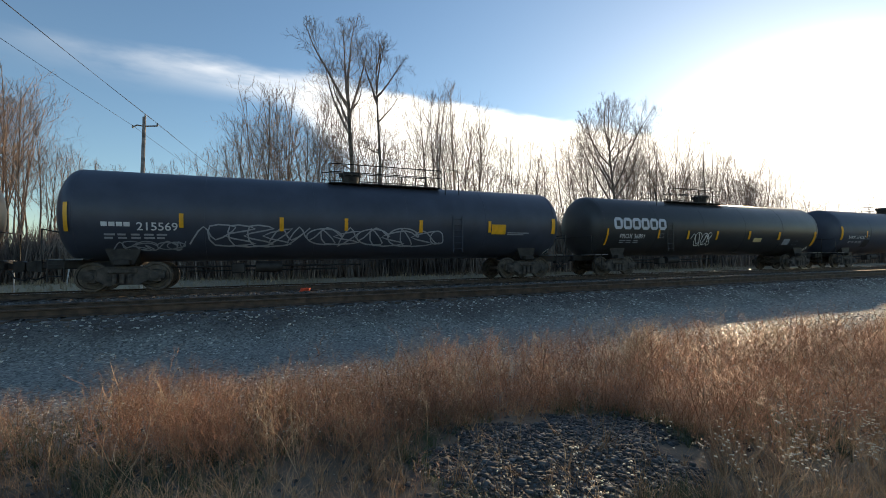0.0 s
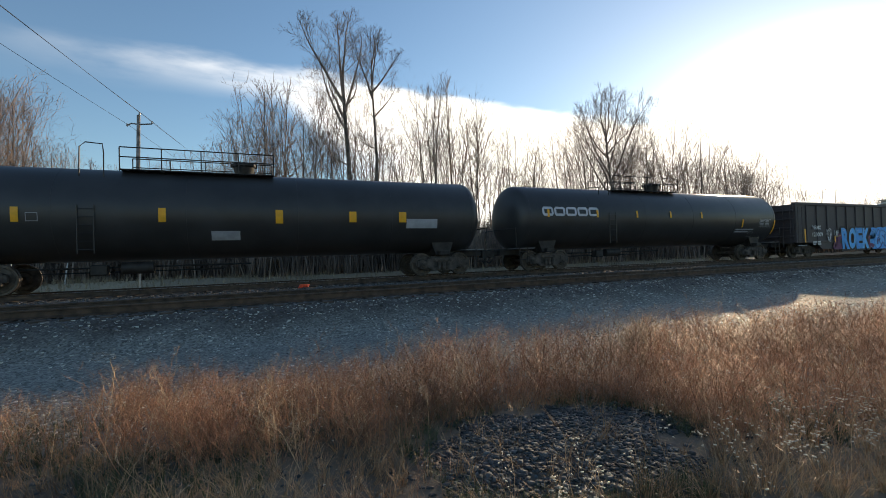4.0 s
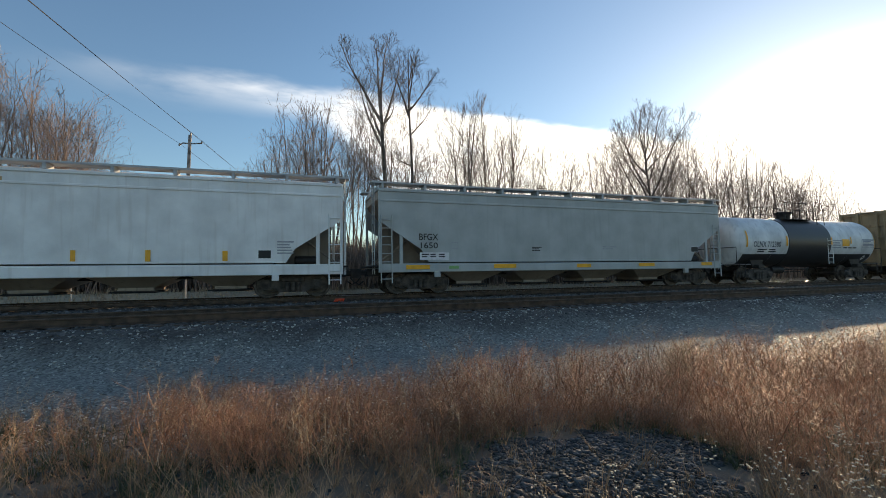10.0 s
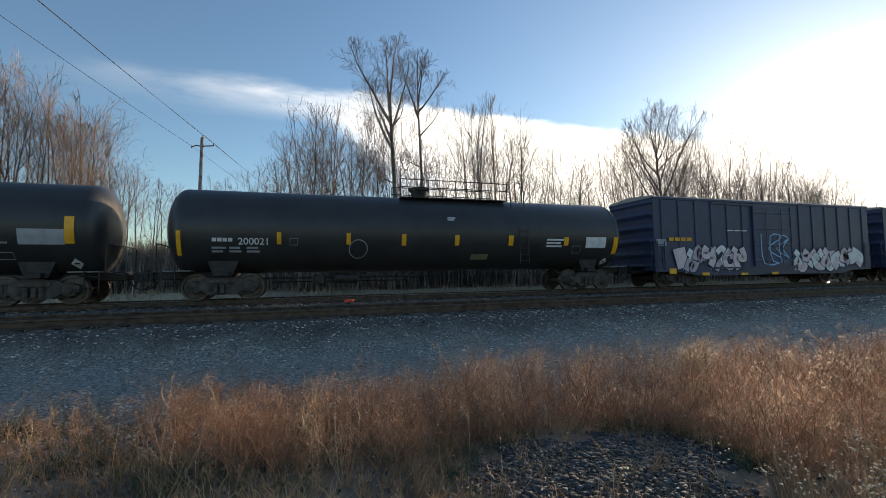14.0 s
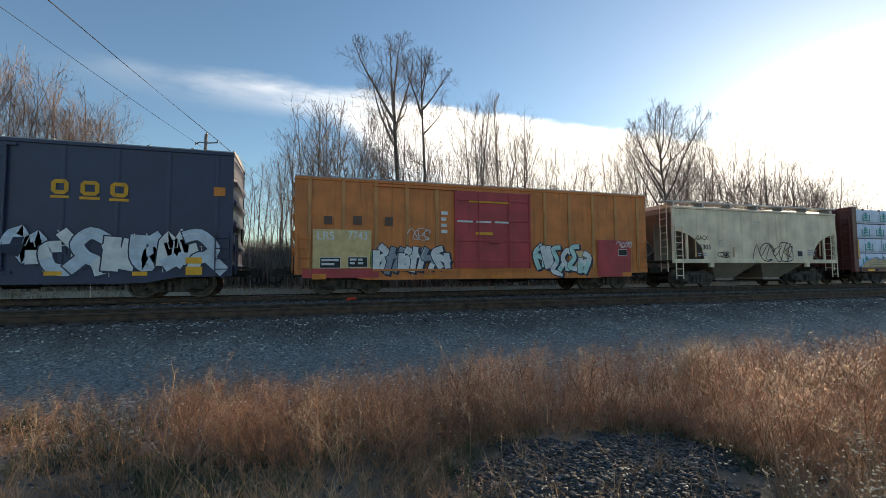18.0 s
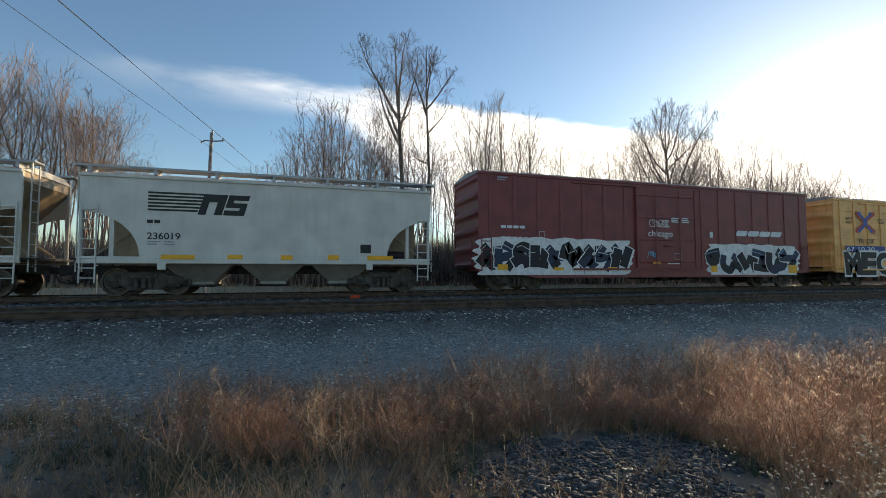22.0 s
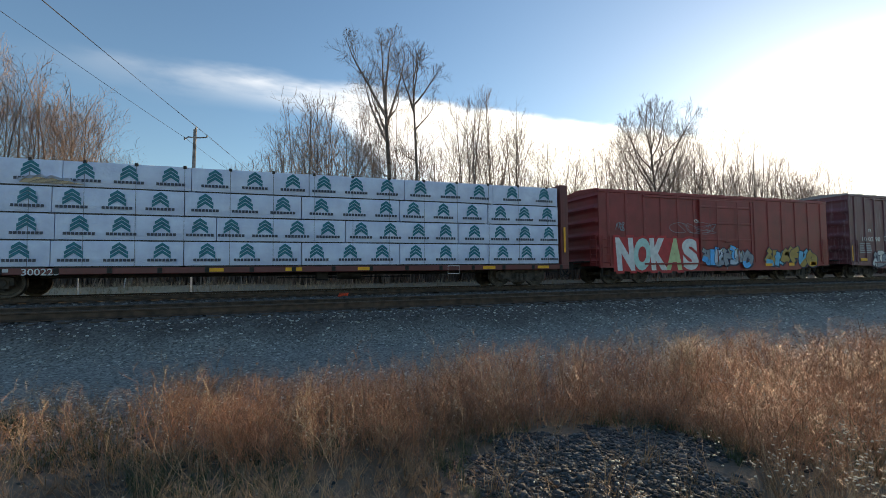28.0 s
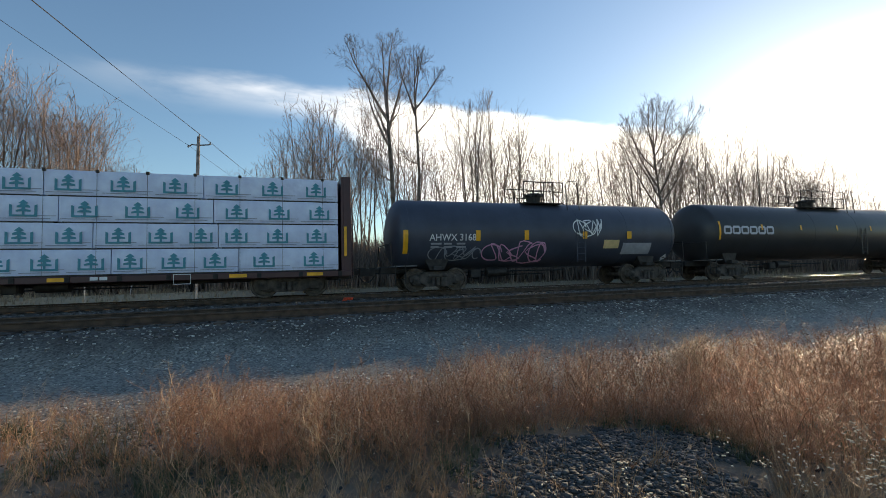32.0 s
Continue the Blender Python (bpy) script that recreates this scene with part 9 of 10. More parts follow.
def marks_30(car, on, h):
    cross_emblem(car, on, -7.72, -6.13, 2.95, 4.2, EMBLEM_RED, EMBLEM_BLUE)
    letter("lettering", "next", -8.54, 3.7, 0.18, on, PRINT_BROWN, car, width=0.55, bold=0.01)
    letter("lettering", "load", -8.49, 3.49, 0.17, on, PRINT_BROWN, car, width=0.50, bold=0.01)
    letter("lettering", "any", -5.89, 3.7, 0.16, on, PRINT_BROWN, car, width=0.48, bold=0.01)
    letter("lettering", "road", -5.88, 3.52, 0.16, on, PRINT_BROWN, car, width=0.51, bold=0.01)
    letter("lettering", "TB  OX", -7.62, 2.39, 0.26, on, PRINT_BROWN, car, width=1.38, bold=0.01)
    stripe("paint_patch", -8.59, -5.35, 1.9, 2.24, on, SPRAY_NAVY, car, 0.003)
    letter("lettering", "67 10 30", -8.56, 1.94, 0.25, on, M_WHITE, car, width=2.32, bold=0.01)
    sprayed_word(car, on, "MECRO", -8.74, -2.33, 0.62, 1.9, (SPRAY_BLACK, SPRAY_BLACK, SPRAY_BLACK, SPRAY_WINE, SPRAY_BLACK,), SPRAY_PALE)
    bars("small_print", -1.9, 3.91, 1.10, 0.33, 3, on, M_WHITE, car, cols=1)
    letter("lettering", "HOLLA!", -1.69, 2.95, 0.24, on, SPRAY_PALE, car, width=0.78, bold=0.01)
    bars("small_print", 0.7, 3.91, 0.84, 0.09, 1, on, M_WHITE, car, cols=1)
    bars("small_print", -2.33, 2.46, 0.86, 0.21, 2, on, M_WHITE, car, cols=2)
    bars("small_print", 1.28, 2.48, 0.73, 0.28, 2, on, M_WHITE, car, cols=1)
    bars("small_print", -1.8, 2.1, 0.99, 0.19, 2, on, M_WHITE, car, cols=2)
    bars("small_print", 0.69, 2.11, 0.83, 0.13, 2, on, M_WHITE, car, cols=2)
    stripe("reflector", 0.1, 0.24, 1.34, 1.78, on, M_YELLOW, car, 0.003)
    bars("small_print", -1.09, 2.52, 0.35, 0.13, 1, on, M_WHITE, car, cols=1)
    stripe("emblem_panel", 5.71, 8.29, 3.55, 4.18, on, PRINT_DARK, car, 0.003)
    emblem_blocks(car, on, 5.89, 8.14, 3.66, 4.1, 3, M_WHITE)
    letter("lettering", "Railcar Pooling", 5.33, 3.09, 0.31, on, PRINT_BROWN, car, width=3.17, bold=0.03)
    letter("lettering", "Experts", 6.19, 2.54, 0.30, on, PRINT_BROWN, car, width=1.47, bold=0.03)
    scrawl(car, on, 2.56, 8.08, 0.72, 2.12, 7, (SPRAY_PALEBLUE, SPRAY_PALE, SPRAY_SKY,), SPRAY_BLACK, 443, SPRAY_PALE)
    tag(car, on, 8.08, 9.14, 0.83, 1.9, SPRAY_BLACK, 444, 4, 0.08)
    tag(car, on, 8.5, 9.26, 3.09, 3.74, SPRAY_BLACK, 445, 3, 0.03)
    stripe("reflector", 8.97, 9.1, 1.15, 2.01, on, M_YELLOW, car, 0.003)


def marks_31(car, on, h):
    cross_emblem(car, on, -7.51, -6.3, 2.98, 4.03, EMBLEM_RED, EMBLEM_BLUE)
    letter("lettering", "next", -8.52, 3.54, 0.17, on, PRINT_BROWN, car, width=0.50, bold=0.01)
    letter("lettering", "load", -8.51, 3.31, 0.18, on, PRINT_BROWN, car, width=0.49, bold=0.01)
    letter("lettering", "any", -5.88, 3.6, 0.18, on, PRINT_BROWN, car, width=0.55, bold=0.01)
    letter("lettering", "road", -5.88, 3.36, 0.18, on, PRINT_BROWN, car, width=0.59, bold=0.01)
    letter("lettering", "TB  OX", -8.49, 2.36, 0.25, on, PRINT_BROWN, car, width=1.34, bold=0.01)
    letter("lettering", "66 43 82", -8.48, 1.89, 0.25, on, PRINT_BROWN, car, width=2.21, bold=0.01)
    scrawl(car, on, -9.42, -7.75, 0.8, 1.5, 3, (SPRAY_SKY, SPRAY_CYAN,), SPRAY_SKY, 454)
    scrawl(car, on, -7.73, -2.64, 0.68, 2.23, 5, (SPRAY_BLUSH, SPRAY_PINK, SPRAY_LILAC,), SPRAY_WINE, 455, SPRAY_PALE, back=SPRAY_PINK)
    scrawl(car, on, -2.44, -1.18, 0.93, 1.65, 2, (SPRAY_SKY, SPRAY_CYAN,), SPRAY_SKY, 456)
    scrawl(car, on, 0.63, 2.63, 0.95, 2.02, 3, (SPRAY_SKY, SPRAY_CYAN,), SPRAY_SKY, 457)
    scrawl(car, on, 2.75, 9.18, 0.73, 2.17, 5, (SPRAY_CREAM, SPRAY_PINK, SPRAY_CREAM,), SPRAY_INK, 458, SPRAY_PALE, back=SPRAY_SKY)
    stripe("label", -0.62, -0.31, 2.39, 2.65, on, SPRAY_PALE, car, 0.003)
    bars("small_print", -1.77, 4.15, 1.07, 0.39, 3, on, M_WHITE, car, cols=1)
    bars("small_print", -1.77, 3.72, 1.07, 0.32, 3, on, M_WHITE, car, cols=1)
    bars("small_print", 0.65, 4.22, 1.06, 0.34, 3, on, M_WHITE, car, cols=1)
    bars("small_print", 0.65, 3.75, 1.05, 0.34, 3, on, M_WHITE, car, cols=1)
    emblem_blocks(car, on, 5.02, 6.8, 3.46, 4.07, 3, EMBLEM_FADED)
    letter("lettering", "RAIL CAR POOLING EXPERTS", 3.62, 3.04, 0.32, on, EMBLEM_FADED, car, width=4.68, bold=0.02)
    bars("small_print", 1.45, 2.55, 0.83, 0.11, 2, on, M_WHITE, car, cols=1)
    stripe("reflector", -8.61, -8.35, 1.02, 1.5, on, M_YELLOW, car, 0.003)
    stripe("reflector", -6.33, -6.21, 1.04, 1.51, on, M_YELLOW, car, 0.003)
    stripe("reflector", -2.94, -2.82, 1.04, 1.48, on, M_YELLOW, car, 0.003)
    bars("small_print", -2.36, 2.75, 0.59, 0.08, 1, on, M_WHITE, car, cols=1)
    stripe("reflector", 0.06, 0.2, 1.39, 1.79, on, M_YELLOW, car, 0.003)


def marks_32(car, on, h):
    bars("small_print", -8.65, 0.7, 0.55, 0.19, 1, on, M_WHITE, car, cols=3)
    letter("lettering", "501204", -7.79, 0.69, 0.19, on, M_WHITE, car, width=0.80, bold=0.01)
    frame_panel(car, on, 5.53, 6.03, 0.61, 0.9, M_WHITE)


def marks_33(car, on, h):
    frame_panel(car, on, 6.0, 6.47, 0.65, 0.89, M_WHITE)
    torn_wrap(car, -10.99, -8.8, 0.95, 1.51)
    torn_wrap(car, 6.97, 7.91, 1.02, 1.32)


def marks_34(car, on, h):
    bars("small_print", -8.59, 0.71, 0.53, 0.19, 1, on, M_WHITE, car, cols=3)
    letter("lettering", "300225", -7.8, 0.7, 0.20, on, M_WHITE, car, width=0.95, bold=0.01)
    frame_panel(car, on, 5.84, 6.32, 0.59, 0.9, M_WHITE)
    torn_wrap(car, -11.02, -9.21, 0.94, 1.29)
    torn_wrap(car, -7.94, -6.27, 3.54, 3.74)


def marks_35(car, on, h):
    stripe("paint_patch", -7.0, -1.85, 0.58, 2.16, on, SPRAY_RED, car, 0.001)
    sprayed_word(car, on, "NOKAS", -6.84, -1.95, 0.61, 2.14, (SPRAY_PALE, SPRAY_MINT, SPRAY_PALE, SPRAY_LIME, SPRAY_PALE,), SPRAY_RED)
    scrawl(car, on, -1.71, 1.55, 0.67, 1.84, 5, (SPRAY_GREY, SPRAY_BLUE2, SPRAY_PALEBLUE,), SPRAY_INK, 484, SPRAY_YELLOW)
    scrawl(car, on, 2.86, 6.66, 0.66, 1.83, 4, (SPRAY_OCHRE, SPRAY_CYAN, SPRAY_OCHRE,), SPRAY_INK, 485)
    tag(car, on, -6.84, -6.34, 2.44, 2.88, SPRAY_GREY, 486, 4, 0.03)
    stripe("reflector", 6.08, 6.59, 0.75, 0.98, on, M_YELLOW, car, 0.003)
    tag(car, on, -3.75, -0.77, 2.38, 2.95, SPRAY_GREY, 488, 5, 0.02)
    stripe("reflector", 6.22, 6.67, 0.78, 0.96, on, M_YELLOW, car, 0.003)
    stripe("reflector", 4.46, 4.88, 0.77, 0.93, on, M_YELLOW, car, 0.003)
    stripe("reflector", 2.68, 3.2, 0.77, 0.9, on, M_YELLOW, car, 0.003)
    tag(car, on, -2.12, -1.83, 2.96, 3.09, SPRAY_PALE, 492, 2, 0.03)


def marks_36(car, on, h):
    letter("lettering", "TR", -6.25, 2.7, 0.19, on, M_WHITE, car, width=0.32, bold=0.01)
    letter("lettering", "10 02 90", -6.89, 2.17, 0.25, on, M_WHITE, car, width=1.75, bold=0.01)
    frame_panel(car, on, -4.74, -4.52, 2.21, 2.46, M_WHITE)
    bars("small_print", -7.06, 1.41, 1.19, 0.64, 5, on, M_GREYPRINT, car, cols=2)
    stripe("reflector", -7.79, -7.68, 1.02, 1.9, on, M_YELLOW, car, 0.003)
    stripe("reflector", -2.18, -2.05, 1.01, 1.49, on, M_YELLOW, car, 0.003)
    stripe("reflector", -0.62, -0.53, 1.38, 1.82, on, M_YELLOW, car, 0.003)
    stripe("reflector", 0.36, 0.48, 1.37, 1.83, on, M_YELLOW, car, 0.003)
    stripe("reflector", 7.45, 7.57, 1.08, 1.98, on, M_YELLOW, car, 0.003)
    stripe("reflector", -7.06, -6.45, 1.01, 1.17, on, M_YELLOW, car, 0.003)
    scrawl(car, on, -5.87, -2.43, 0.6, 1.65, 5, (SPRAY_GREY, SPRAY_PALE, SPRAY_GREY,), SPRAY_INK, 503, SPRAY_PALE)
    scrawl(car, on, 1.93, 6.91, 0.72, 1.79, 4, (SPRAY_WINE, SPRAY_MAUVE,), SPRAY_INK, 504, SPRAY_PALE)
    bars("small_print", 0.24, 3.84, 0.74, 0.35, 3, on, M_WHITE, car, cols=1)
    bars("small_print", 6.45, 1.64, 0.48, 0.59, 5, on, M_WHITE, car, cols=1)
    frame_panel(car, on, 6.37, 6.95, 1.38, 1.68, M_WHITE)
    stripe("reflector", 6.36, 6.96, 0.99, 1.22, on, M_YELLOW, car, 0.003)
    tag(car, on, -0.28, 0.25, 1.83, 2.17, M_WHITE, 509, 3, 0.03)
    stripe("paint_patch", -2.85, -2.14, 1.22, 1.66, on, SPRAY_GREY, car, 0.003)


def marks_37(car, on, h):
    bars("small_print", -7.23, 2.28, 0.39, 0.22, 1, on, M_WHITE, car, cols=2)
    letter("lettering", "40 57 90", -7.21, 1.88, 0.22, on, M_WHITE, car, width=1.97, bold=0.01)
    ring_mark(car, on, -4.66, 2.25, 0.16, M_WHITE)
    worm_emblem(car, on, 3.73, 5.38, 2.93, 3.67, M_WHITE)
    bars("small_print", 3.2, 2.65, 2.37, 0.21, 1, on, M_WHITE, car, cols=9)
    scrawl(car, on, -7.46, -2.96, 0.63, 1.8, 6, (SPRAY_STEEL, SPRAY_SKYDARK, SPRAY_STEEL,), SPRAY_INK, 516, SPRAY_PALEBLUE)
    scrawl(car, on, 1.35, 5.2, 0.82, 1.94, 6, (SPRAY_WINE, SPRAY_WINE,), SPRAY_GREY, 517)
    stripe("reflector", -8.04, -7.59, 0.66, 0.87, on, M_YELLOW, car, 0.003)
    bars("small_print", -8.02, 1.07, 0.42, 0.23, 2, on, M_YELLOW, car, cols=1)
    stripe("reflector", -5.66, -5.21, 0.88, 1.01, on, M_YELLOW, car, 0.003)
    stripe("reflector", -3.38, -2.92, 0.89, 1.01, on, M_YELLOW, car, 0.003)
    stripe("reflector", -0.55, -0.2, 0.53, 0.64, on, M_YELLOW, car, 0.003)
    stripe("reflector", 2.12, 2.62, 0.88, 1.01, on, M_YELLOW, car, 0.003)
    stripe("reflector", 4.45, 4.89, 0.89, 1.02, on, M_YELLOW, car, 0.003)
    stripe("reflector", 6.78, 7.26, 0.68, 0.87, on, M_YELLOW, car, 0.003)
    bars("small_print", -1.82, 2.5, 0.39, 0.45, 3, on, M_WHITE, car, cols=1)
    bars("small_print", -1.23, 2.41, 0.64, 0.31, 2, on, M_WHITE, car, cols=2)
    bars("small_print", -0.12, 2.31, 0.74, 0.71, 5, on, M_WHITE, car, cols=1)
    tag(car, on, -3.51, -2.96, 1.88, 2.28, SPRAY_GREY, 529, 4, 0.03)
    tag(car, on, -2.64, -2.21, 0.98, 2.09, SPRAY_PALE, 530, 2, 0.04)
    bars("small_print", 5.22, 1.43, 0.45, 0.75, 6, on, M_GREYPRINT, car, cols=1)
    stripe("label", 6.02, 6.49, 1.43, 1.76, on, M_GREYPRINT, car, 0.003)
    bars("small_print", 5.98, 1.85, 0.52, 0.33, 3, on, M_GREYPRINT, car, cols=1)
    bars("small_print", -0.44, 1.36, 1.04, 0.53, 4, on, M_GREYPRINT, car, cols=2)


def marks_38(car, on, h):
    bars("small_print", -8.59, 0.77, 0.32, 0.14, 1, on, M_WHITE, car, cols=2)
    letter("lettering", "37886", -7.58, 0.74, 0.16, on, M_WHITE, car, width=0.72, bold=0.01)
    bars("small_print", 3.36, 0.69, 0.51, 0.20, 1, on, M_WHITE, car, cols=2)
    frame_panel(car, on, 5.67, 6.17, 0.59, 0.91, M_WHITE)


def marks_39(car, on, h):
    stripe("reflector", -6.72, -6.54, 1.52, 2.45, on, M_YELLOW, car, 0.003)
    stripe("reflector", -3.69, -3.49, 2.01, 2.45, on, M_YELLOW, car, 0.003)
    stripe("reflector", -1.46, -1.25, 2.05, 2.46, on, M_YELLOW, car, 0.003)
    stripe("reflector", 1.45, 1.68, 2.1, 2.42, on, M_YELLOW, car, 0.003)
    stripe("reflector", 3.84, 4.1, 2.1, 2.44, on, M_YELLOW, car, 0.003)
    letter("lettering", "AHWX 3168", -5.67, 2.03, 0.27, on, M_WHITE, car, width=2.00, bold=0.01)
    bars("small_print", -5.61, 1.68, 1.64, 0.26, 2, on, M_GREYPRINT, car, cols=3)
    tag(car, on, 0.95, 2.56, 2.22, 3.01, SPRAY_PALE, 546, 5, 0.05)
    tag(car, on, -3.42, -0.33, 1.11, 1.98, SPRAY_PINK, 547, 7, 0.05)
    tag(car, on, -5.73, -3.4, 1.23, 1.79, SPRAY_GREY, 548, 6, 0.04)
    stripe("label", 2.61, 3.45, 1.67, 2.05, on, LABEL_STRAW, car, 0.003)
    stripe("paint_patch", 3.67, 5.31, 1.4, 1.91, on, M_GREYPRINT, car, 0.003)
    diamond(car, on, 6.39, 1.22, 0.17, M_WHITE)


def marks_40(car, on, h):
    emblem_blocks(car, on, -8.52, -4.95, 2.32, 2.76, 6, EMBLEM_PALE)


def compose():
    tank_car(-27.0, -7.3, "black tank car with yellow reflective marks", BLACK, stripes=even(19, 6), r=1.54, zc=2.5)
    tank_car(-5.68, 13.53, "blue-black tank car with long white spray tags", BLUEBLACK, hump=-0.15, platform=2.0, r=1.54, zc=2.5, rail=1, texts=marks_02)
    tank_car(15.2, 34.28, "black tank car with a large pale wordmark", BLACK, hump=0.03, platform=2.0, r=1.54, zc=2.5, rail=-1, texts=marks_03)
    tank_car(35.96, 55.1, "blue-black tank car with yellow reflective marks", BLUEBLACK, hump=0.14, platform=2.0, r=1.54, zc=2.5, rail=1, texts=marks_04)
    tank_car(56.5, 75.56, "black tank car for liquefied petroleum gas", BLACK, hump=0.22, platform=2.1, r=1.54, zc=2.5, rail=-1, texts=marks_05)
    tank_car(77.17, 96.2, "black tank car with white lettering and pale labels", BLACK, hump=0.01, platform=2.0, r=1.54, zc=2.5, rail=-1, texts=marks_06)
    tank_car(97.8, 116.9, "black tank car with white data panels", BLACK, hump=0.4, platform=2.0, r=1.54, zc=2.5, rail=-1, texts=marks_07)
    gondola(118.32, 134.8, "black high-sided gondola car with blue graffiti", GONBLACK, texts=marks_08)
    hopper(136.07, 154.36, "white covered hopper with pink, purple and green graffiti", HOPWHITE, eave=4.1, sill0=0.75, sill1=1.12, texts=marks_09)
    tank_car(155.78, 167.98, "faded blue tank car with a side sill", BLUE, hump=0.97, platform=1.1, sill=True, r=1.4, zc=2.29, texts=marks_10)
    tank_car(169.42, 182.25, "short black tank car with yellow reflective marks", BLACK, hump=0.50, platform=0.9, r=1.48, zc=2.25, texts=marks_11)
    hopper(183.75, 200.11, "white covered hopper with black lettering", HOPWHITE, eave=4.2, texts=marks_12)
    hopper(201.44, 217.82, "white covered hopper with rust stains under the eaves", HOPWHITE, eave=4.15, texts=marks_13)
    hopper(219.15, 236.79, "grey covered hopper with yellow marks along its sill", HOPGREY, eave=4.07, sill0=0.86, texts=marks_14)
    tank_car(238.11, 250.24, "white tank car with a black middle band and underside", TANKWHITE, hump=-0.27, platform=1.2, r=1.41, zc=2.3, texts=marks_15)
    centre_beam(252.22, 274.5, "yellow centre-beam flat car loaded with wrapped lumber", FLATYELLOW, WRAPBLUE, word_print("PREMIUM", PRINT_GREY), splits=(4, 4, 4, 4), cuts=((-11.05, -6.2), (-6.2, -1.38), (-1.0, 3.1), (3.1, 6.9), (6.9, 11.08)), texts=marks_16)
    tank_car(276.9, 295.72, "long black tank car with a yellow warning label", BLACK, hump=-0.06, platform=2.0, r=1.54, zc=2.5, rail=-1, texts=marks_17)
    tank_car(297.23, 316.1, "long black tank car with a white label", BLACK, hump=-0.10, platform=2.0, r=1.54, zc=2.5, rail=1, texts=marks_18)
    boxcar(317.59, 333.05, "dark blue ribbed boxcar with pale pink graffiti", BOXBLUE, top=4.32, door=(-0.03, 2.82), ribs=15, texts=marks_19)
    boxcar(334.5, 349.99, "dark blue ribbed boxcar with blue and green graffiti", BOXBLUE, top=4.32, door=(0.5, 3.0), ribs=15, texts=marks_20)
    boxcar(351.86, 367.45, "tall dark blue boxcar with yellow lettering and pale graffiti", BOXBLUE, top=5.0, bottom=0.52, door=(0.00, 3.08), ribs=11, post=0.02, texts=marks_21)
    boxcar(369.61, 385.22, "tall dark blue boxcar with yellow lettering and white graffiti", BOXBLUE, top=5.0, bottom=0.52, door=(0.06, 2.95), ribs=11, post=0.02, texts=marks_22)
    boxcar(387.25, 402.77, "rusty brown boxcar with bold side posts and a maroon door", BROWN, top=4.33, door=(-0.00, 3.43), door_mat=DOORRED, ribs=13, rib_mat=RIBTAN, post=0.055, texts=marks_23)
    hopper(404.35, 415.73, "cream two-bay covered hopper with rust stains and black tags", HOPCREAM, eave=3.9, sill0=1.2, sill1=1.4, bays=2, cut=1.9, cutz=2.75, curved=True, texts=marks_24)
    centre_beam(417.62, 439.2, "red-brown centre-beam flat car with printed lumber wraps, one bundle missing", OXIDE, WRAPWHITE, house_print(TEAL), splits=(5, 6, 6, 7), shift=(0.1, -0.3, 0.2, 0.1), gaps=((3, 3),), texts=marks_25)
    hopper(440.99, 452.29, "light grey three-bay covered hopper with a black striped emblem", HOPLIGHT, eave=3.95, sill0=1.07, sill1=1.3, bays=3, cut=1.7, cutz=2.75, curved=True, slope_mat=SLOPETAN, bay_mat=BAYGREY, texts=marks_26)
    hopper(453.83, 465.19, "light grey three-bay covered hopper with a black striped emblem", HOPLIGHT, eave=3.95, sill0=1.07, sill1=1.3, bays=3, cut=1.7, cutz=2.75, curved=True, slope_mat=SLOPETAN, bay_mat=BAYGREY, texts=marks_27)
    hopper(466.66, 478.2, "light grey three-bay covered hopper with a black striped emblem", HOPLIGHT, eave=3.95, sill0=1.07, sill1=1.3, bays=3, cut=1.7, cutz=2.75, curved=True, slope_mat=SLOPETAN, bay_mat=BAYGREY, texts=marks_28)
    boxcar(480.26, 499.03, "tall maroon boxcar with black and white graffiti", MAROON, top=4.92, door=(0.06, 3.49), ribs=17, post=0.03, texts=marks_29)
    boxcar(501.11, 519.88, "tall yellow boxcar with black double doors and graffiti", YELLOWCAR, top=4.82, belts=(2.65, 4.18), door=(-0.09, 5.00), door_mat=DOORBLACK, doors=2, ribs=17, post=0.05, texts=marks_30)
    boxcar(521.87, 540.59, "tall yellow boxcar with black doors and pink graffiti", YELLOWCAR, top=4.82, belts=(2.65, 4.18), door=(-0.03, 5.02), door_mat=DOORBLACK, doors=2, ribs=17, post=0.05, texts=marks_31)
    centre_beam(542.8, 564.8, "dark red centre-beam flat car with plain pale blue lumber wraps", OXIDE, WRAPBLUE, faint_print(PRINT_FAINT), splits=(4, 4, 3, 3), shift=(0.3, -0.2, 1.2, 0.8), texts=marks_32)
    centre_beam(567.23, 589.5, "dark red centre-beam flat car with printed and torn lumber wraps", OXIDE, WRAPWHITE, house_print(PRINT_BLUE), splits=(6, 5, 6, 5), shift=(0.2, -0.3, 0.3, 0.1), texts=marks_33)
    centre_beam(591.98, 614.15, "dark red centre-beam flat car with tree-printed lumber wraps", OXIDE, WRAPWHITE, tree_print(PRINT_GREEN), splits=(6, 5, 6, 6), shift=(0.2, -0.3, 0.2, 0.4), texts=marks_34)
    boxcar(616.2, 631.65, "dark red boxcar with red and pale green graffiti", REDDARK, top=4.32, door=(-0.02, 3.59), ribs=15, post=0.03, roof_mat=REDDARK, texts=marks_35)
    boxcar(633.63, 649.2, "tall faded plum boxcar with upright posts", PLUM, top=4.87, door=(-0.16, 3.84), door_mat=PLUMDOOR, ribs=17, post=0.05, texts=marks_36)
    boxcar(651.33, 666.33, "tall red boxcar with white lettering and blue graffiti", RED, top=4.91, door=(-0.58, 2.81), ribs=15, post=0.02, texts=marks_37)
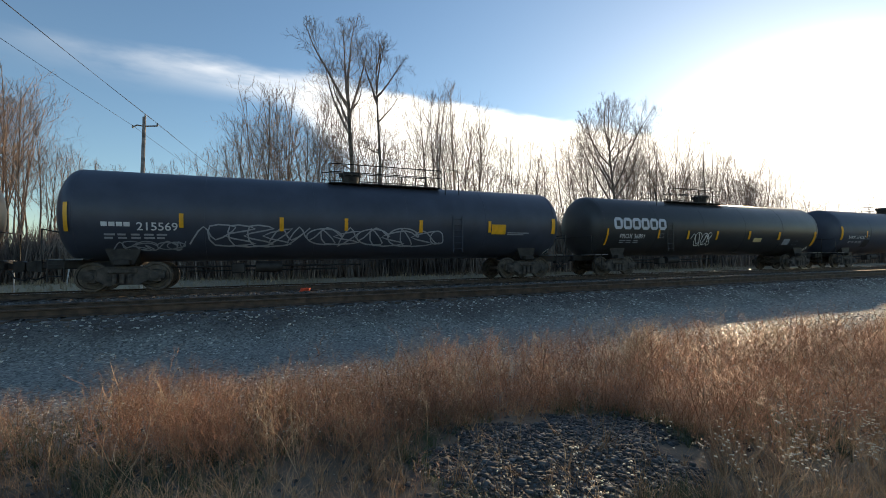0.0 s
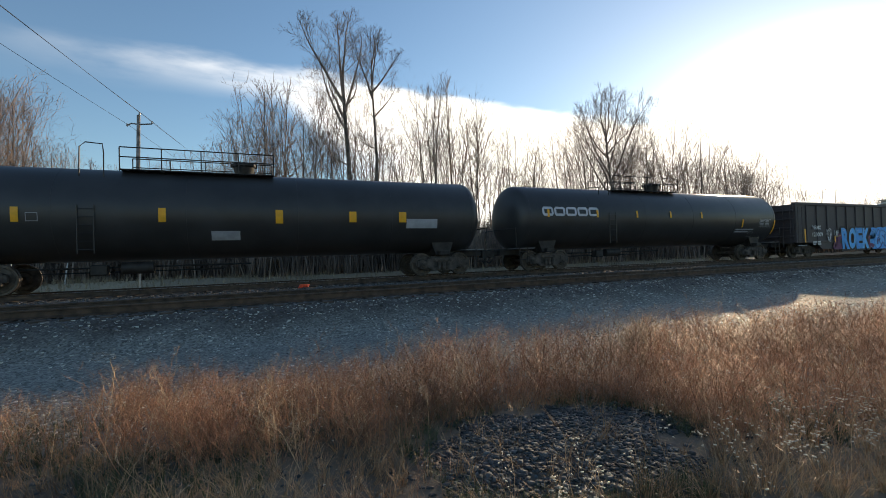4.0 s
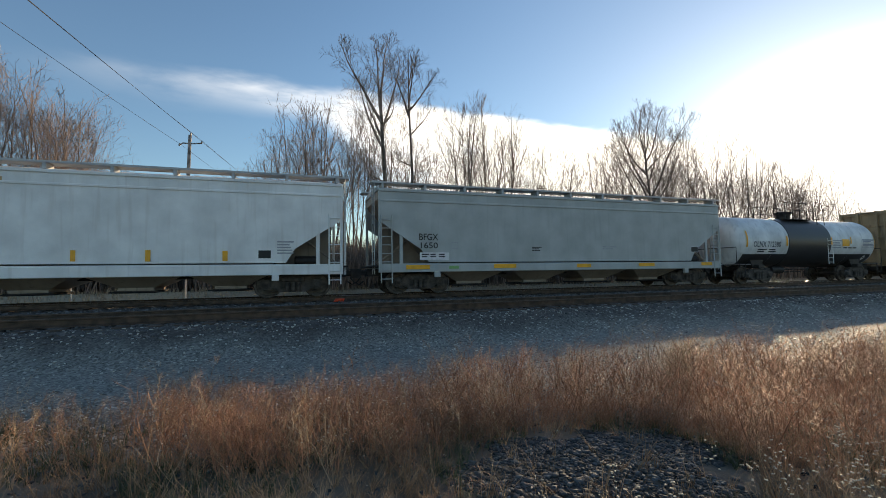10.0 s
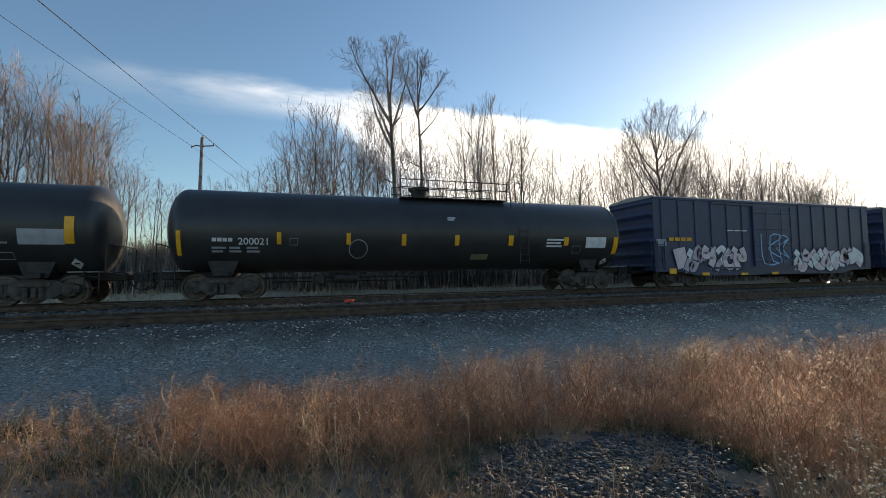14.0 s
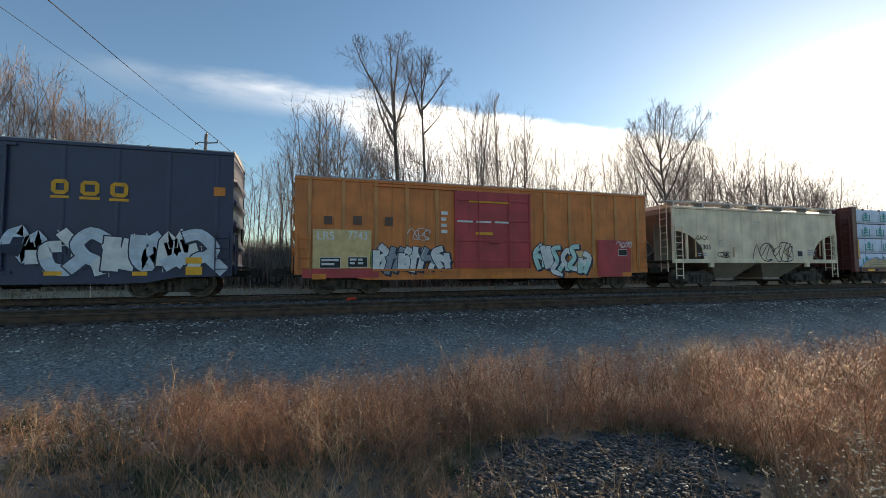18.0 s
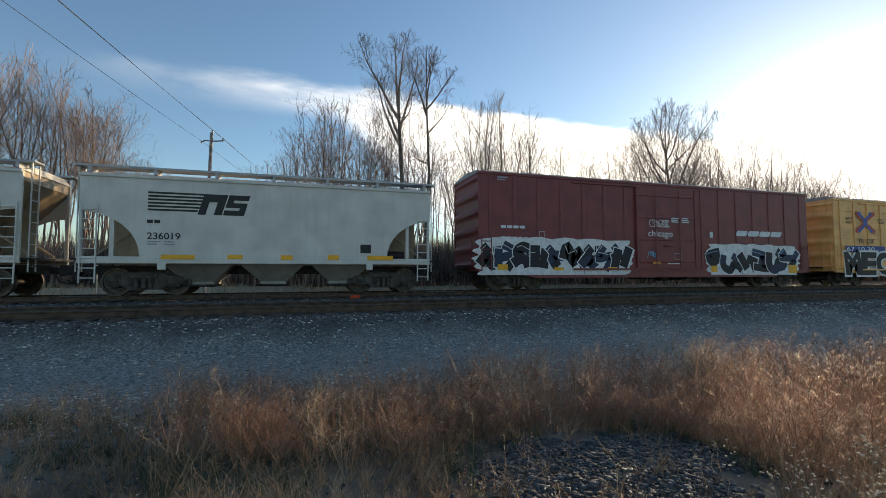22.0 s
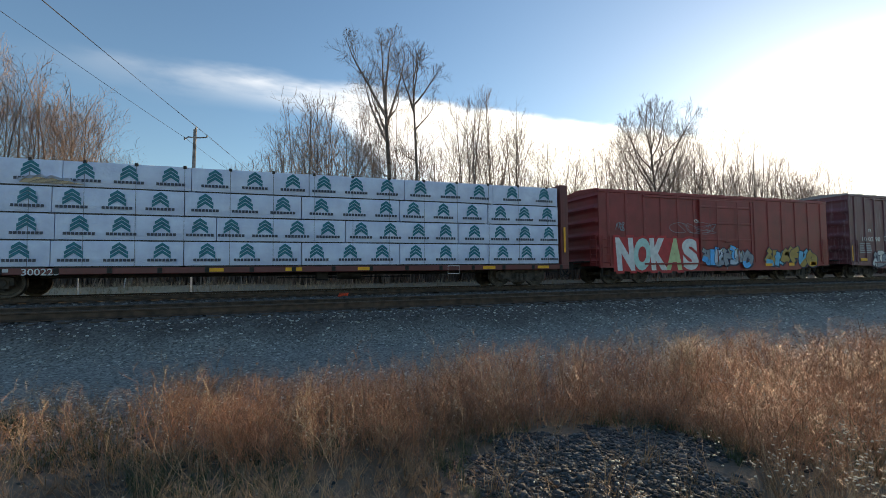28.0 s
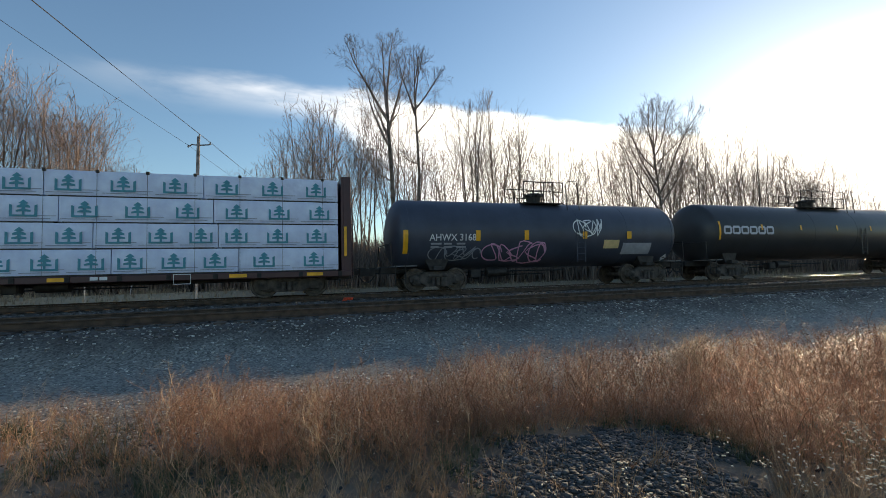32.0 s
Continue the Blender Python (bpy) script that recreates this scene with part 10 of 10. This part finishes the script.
    centre_beam(668.56, 690.69, "dark centre-beam flat car with neat house-printed lumber wraps", OXIDEDARK, WRAPWHITE, house_print(PRINT_BLUE), splits=(6, 6, 5, 5), shift=(0.2, -0.3, 0.2, -0.1), texts=marks_38)
    tank_car(692.68, 707.0, "blue-black tank car with pink scrawls and white tags", BLUEBLACK, hump=-0.12, platform=1.0, r=1.48, zc=2.36, texts=marks_39)
    tank_car(708.6, 727.6, "black tank car with a large pale wordmark", BLACK, stripes=even(19, 7), r=1.54, zc=2.5, texts=marks_40)
    tank_car(729.3, 748.3, "black tank car with yellow reflective marks", BLACK, stripes=even(19, 7), r=1.54, zc=2.5)


compose()

# ---------------------------------------------------------------- utility poles and wires
M_POLE = mat("weathered_pole_wood", (0.26, 0.235, 0.225), 0.9, 0, 0.25, 3, 0.4, 30)
M_WIRE = mat("wire_dark", (0.03, 0.03, 0.035), 0.9, 0.0, 0.1, 2, 0.0, 10)
M_PORCELAIN = mat("insulator_grey", (0.35, 0.34, 0.33), 0.3, 0, 0.1, 5, 0.0, 20)


def utility_pole(x, y, top, lean, label):
    g = ground_z(x, y)
    p = thing("utility_pole", label, "utility pole", "utility poles", at=Matrix.Translation((x, y, g)))
    h = top - g
    s = Shape().tube([(-lean * 0.3, 0, -0.4), (lean * 0.35, 0, h * 0.5), (lean, 0, h)], 0.15, 12, 0.10)
    part("pole", s, M_POLE, p)
    a = h - 0.62
    s = Shape().tube([(lean - 0.62, 0, a - 0.10), (lean - 0.40, 0, a + 0.06), (lean, 0, a + 0.03), (lean + 0.72, 0, a + 0.12)], 0.045, 6)
    part("cross_arm", s, M_POLE, p)
    for dx, dz in ((-0.62, -0.16), (0.72, 0.12), (0.05, 0.62)):
        q = Shape().lathe([(a + dz, 0.03), (a + dz + 0.04, 0.06), (a + dz + 0.10, 0.06), (a + dz + 0.12, 0.035), (a + dz + 0.16, 0.05), (a + dz + 0.2, 0.02)], "z", (lean + dx, 0, 0), 10)
        part("insulator", q, M_PORCELAIN, p)
    return Vector((x + lean, y, g + a))


def wire(a, b, sag, r=0.010):
    n = 24
    pts = [a.lerp(b, i / n) - Vector((0, 0, sag * 4 * (i / n) * (1 - i / n))) for i in range(n + 1)]
    ob = new("overhead_wire", Shape().tube(pts, r, 5).mesh("overhead_wire", M_WIRE))
    return tagged(ob, "thin dark overhead wire strung between utility poles", "wire", "overhead wires")


def build_poles():
    near = utility_pole(-6.45, 33.5, 10.42, 0.18, "weathered wooden utility pole with a bent cross arm")
    far = utility_pole(1.5, 80.0, 11.2, 0.0, "distant wooden utility pole among the trees")
    back = utility_pole(-13.6, -12.0, 10.9, 0.0, "wooden utility pole behind the road")
    for dx, dz, sag in ((0.05, 0.80, 0.25), (0.72, 0.30, 0.35), (-0.62, 0.0, 0.45)):
        o = Vector((dx, 0, dz))
        wire(near + o, back + o, sag)
        wire(near + o, far + o, sag)


build_poles()

# ---------------------------------------------------------------- what moves: the train and its wheels
def run(t):
    """How far the train has gone, in metres, after t seconds."""
    u = t / 32.0
    return 32.0 * (21.804 * u - 0.920 * u ** 2 + 0.6106 * u ** 3 + 0.5397 * u ** 4 - 0.4981 * u ** 5)


def motions():
    for car in CARS:
        walk(car, [(float(t), pose(car["start"] - run(t), TRACK_Y, 0)) for t in range(33)])
    first = WHEELS[0]
    walk(first, [(i / 30.0, Matrix.Rotation(-run(i / 30.0) / WHEEL_R, 4, "Y")) for i in range(961)])
    roll = first.animation_data
    for w in WHEELS[1:]:
        w.rotation_mode = "QUATERNION"
        own = w.animation_data_create()
        own.action = roll.action
        own.action_slot = roll.action_slot


motions()
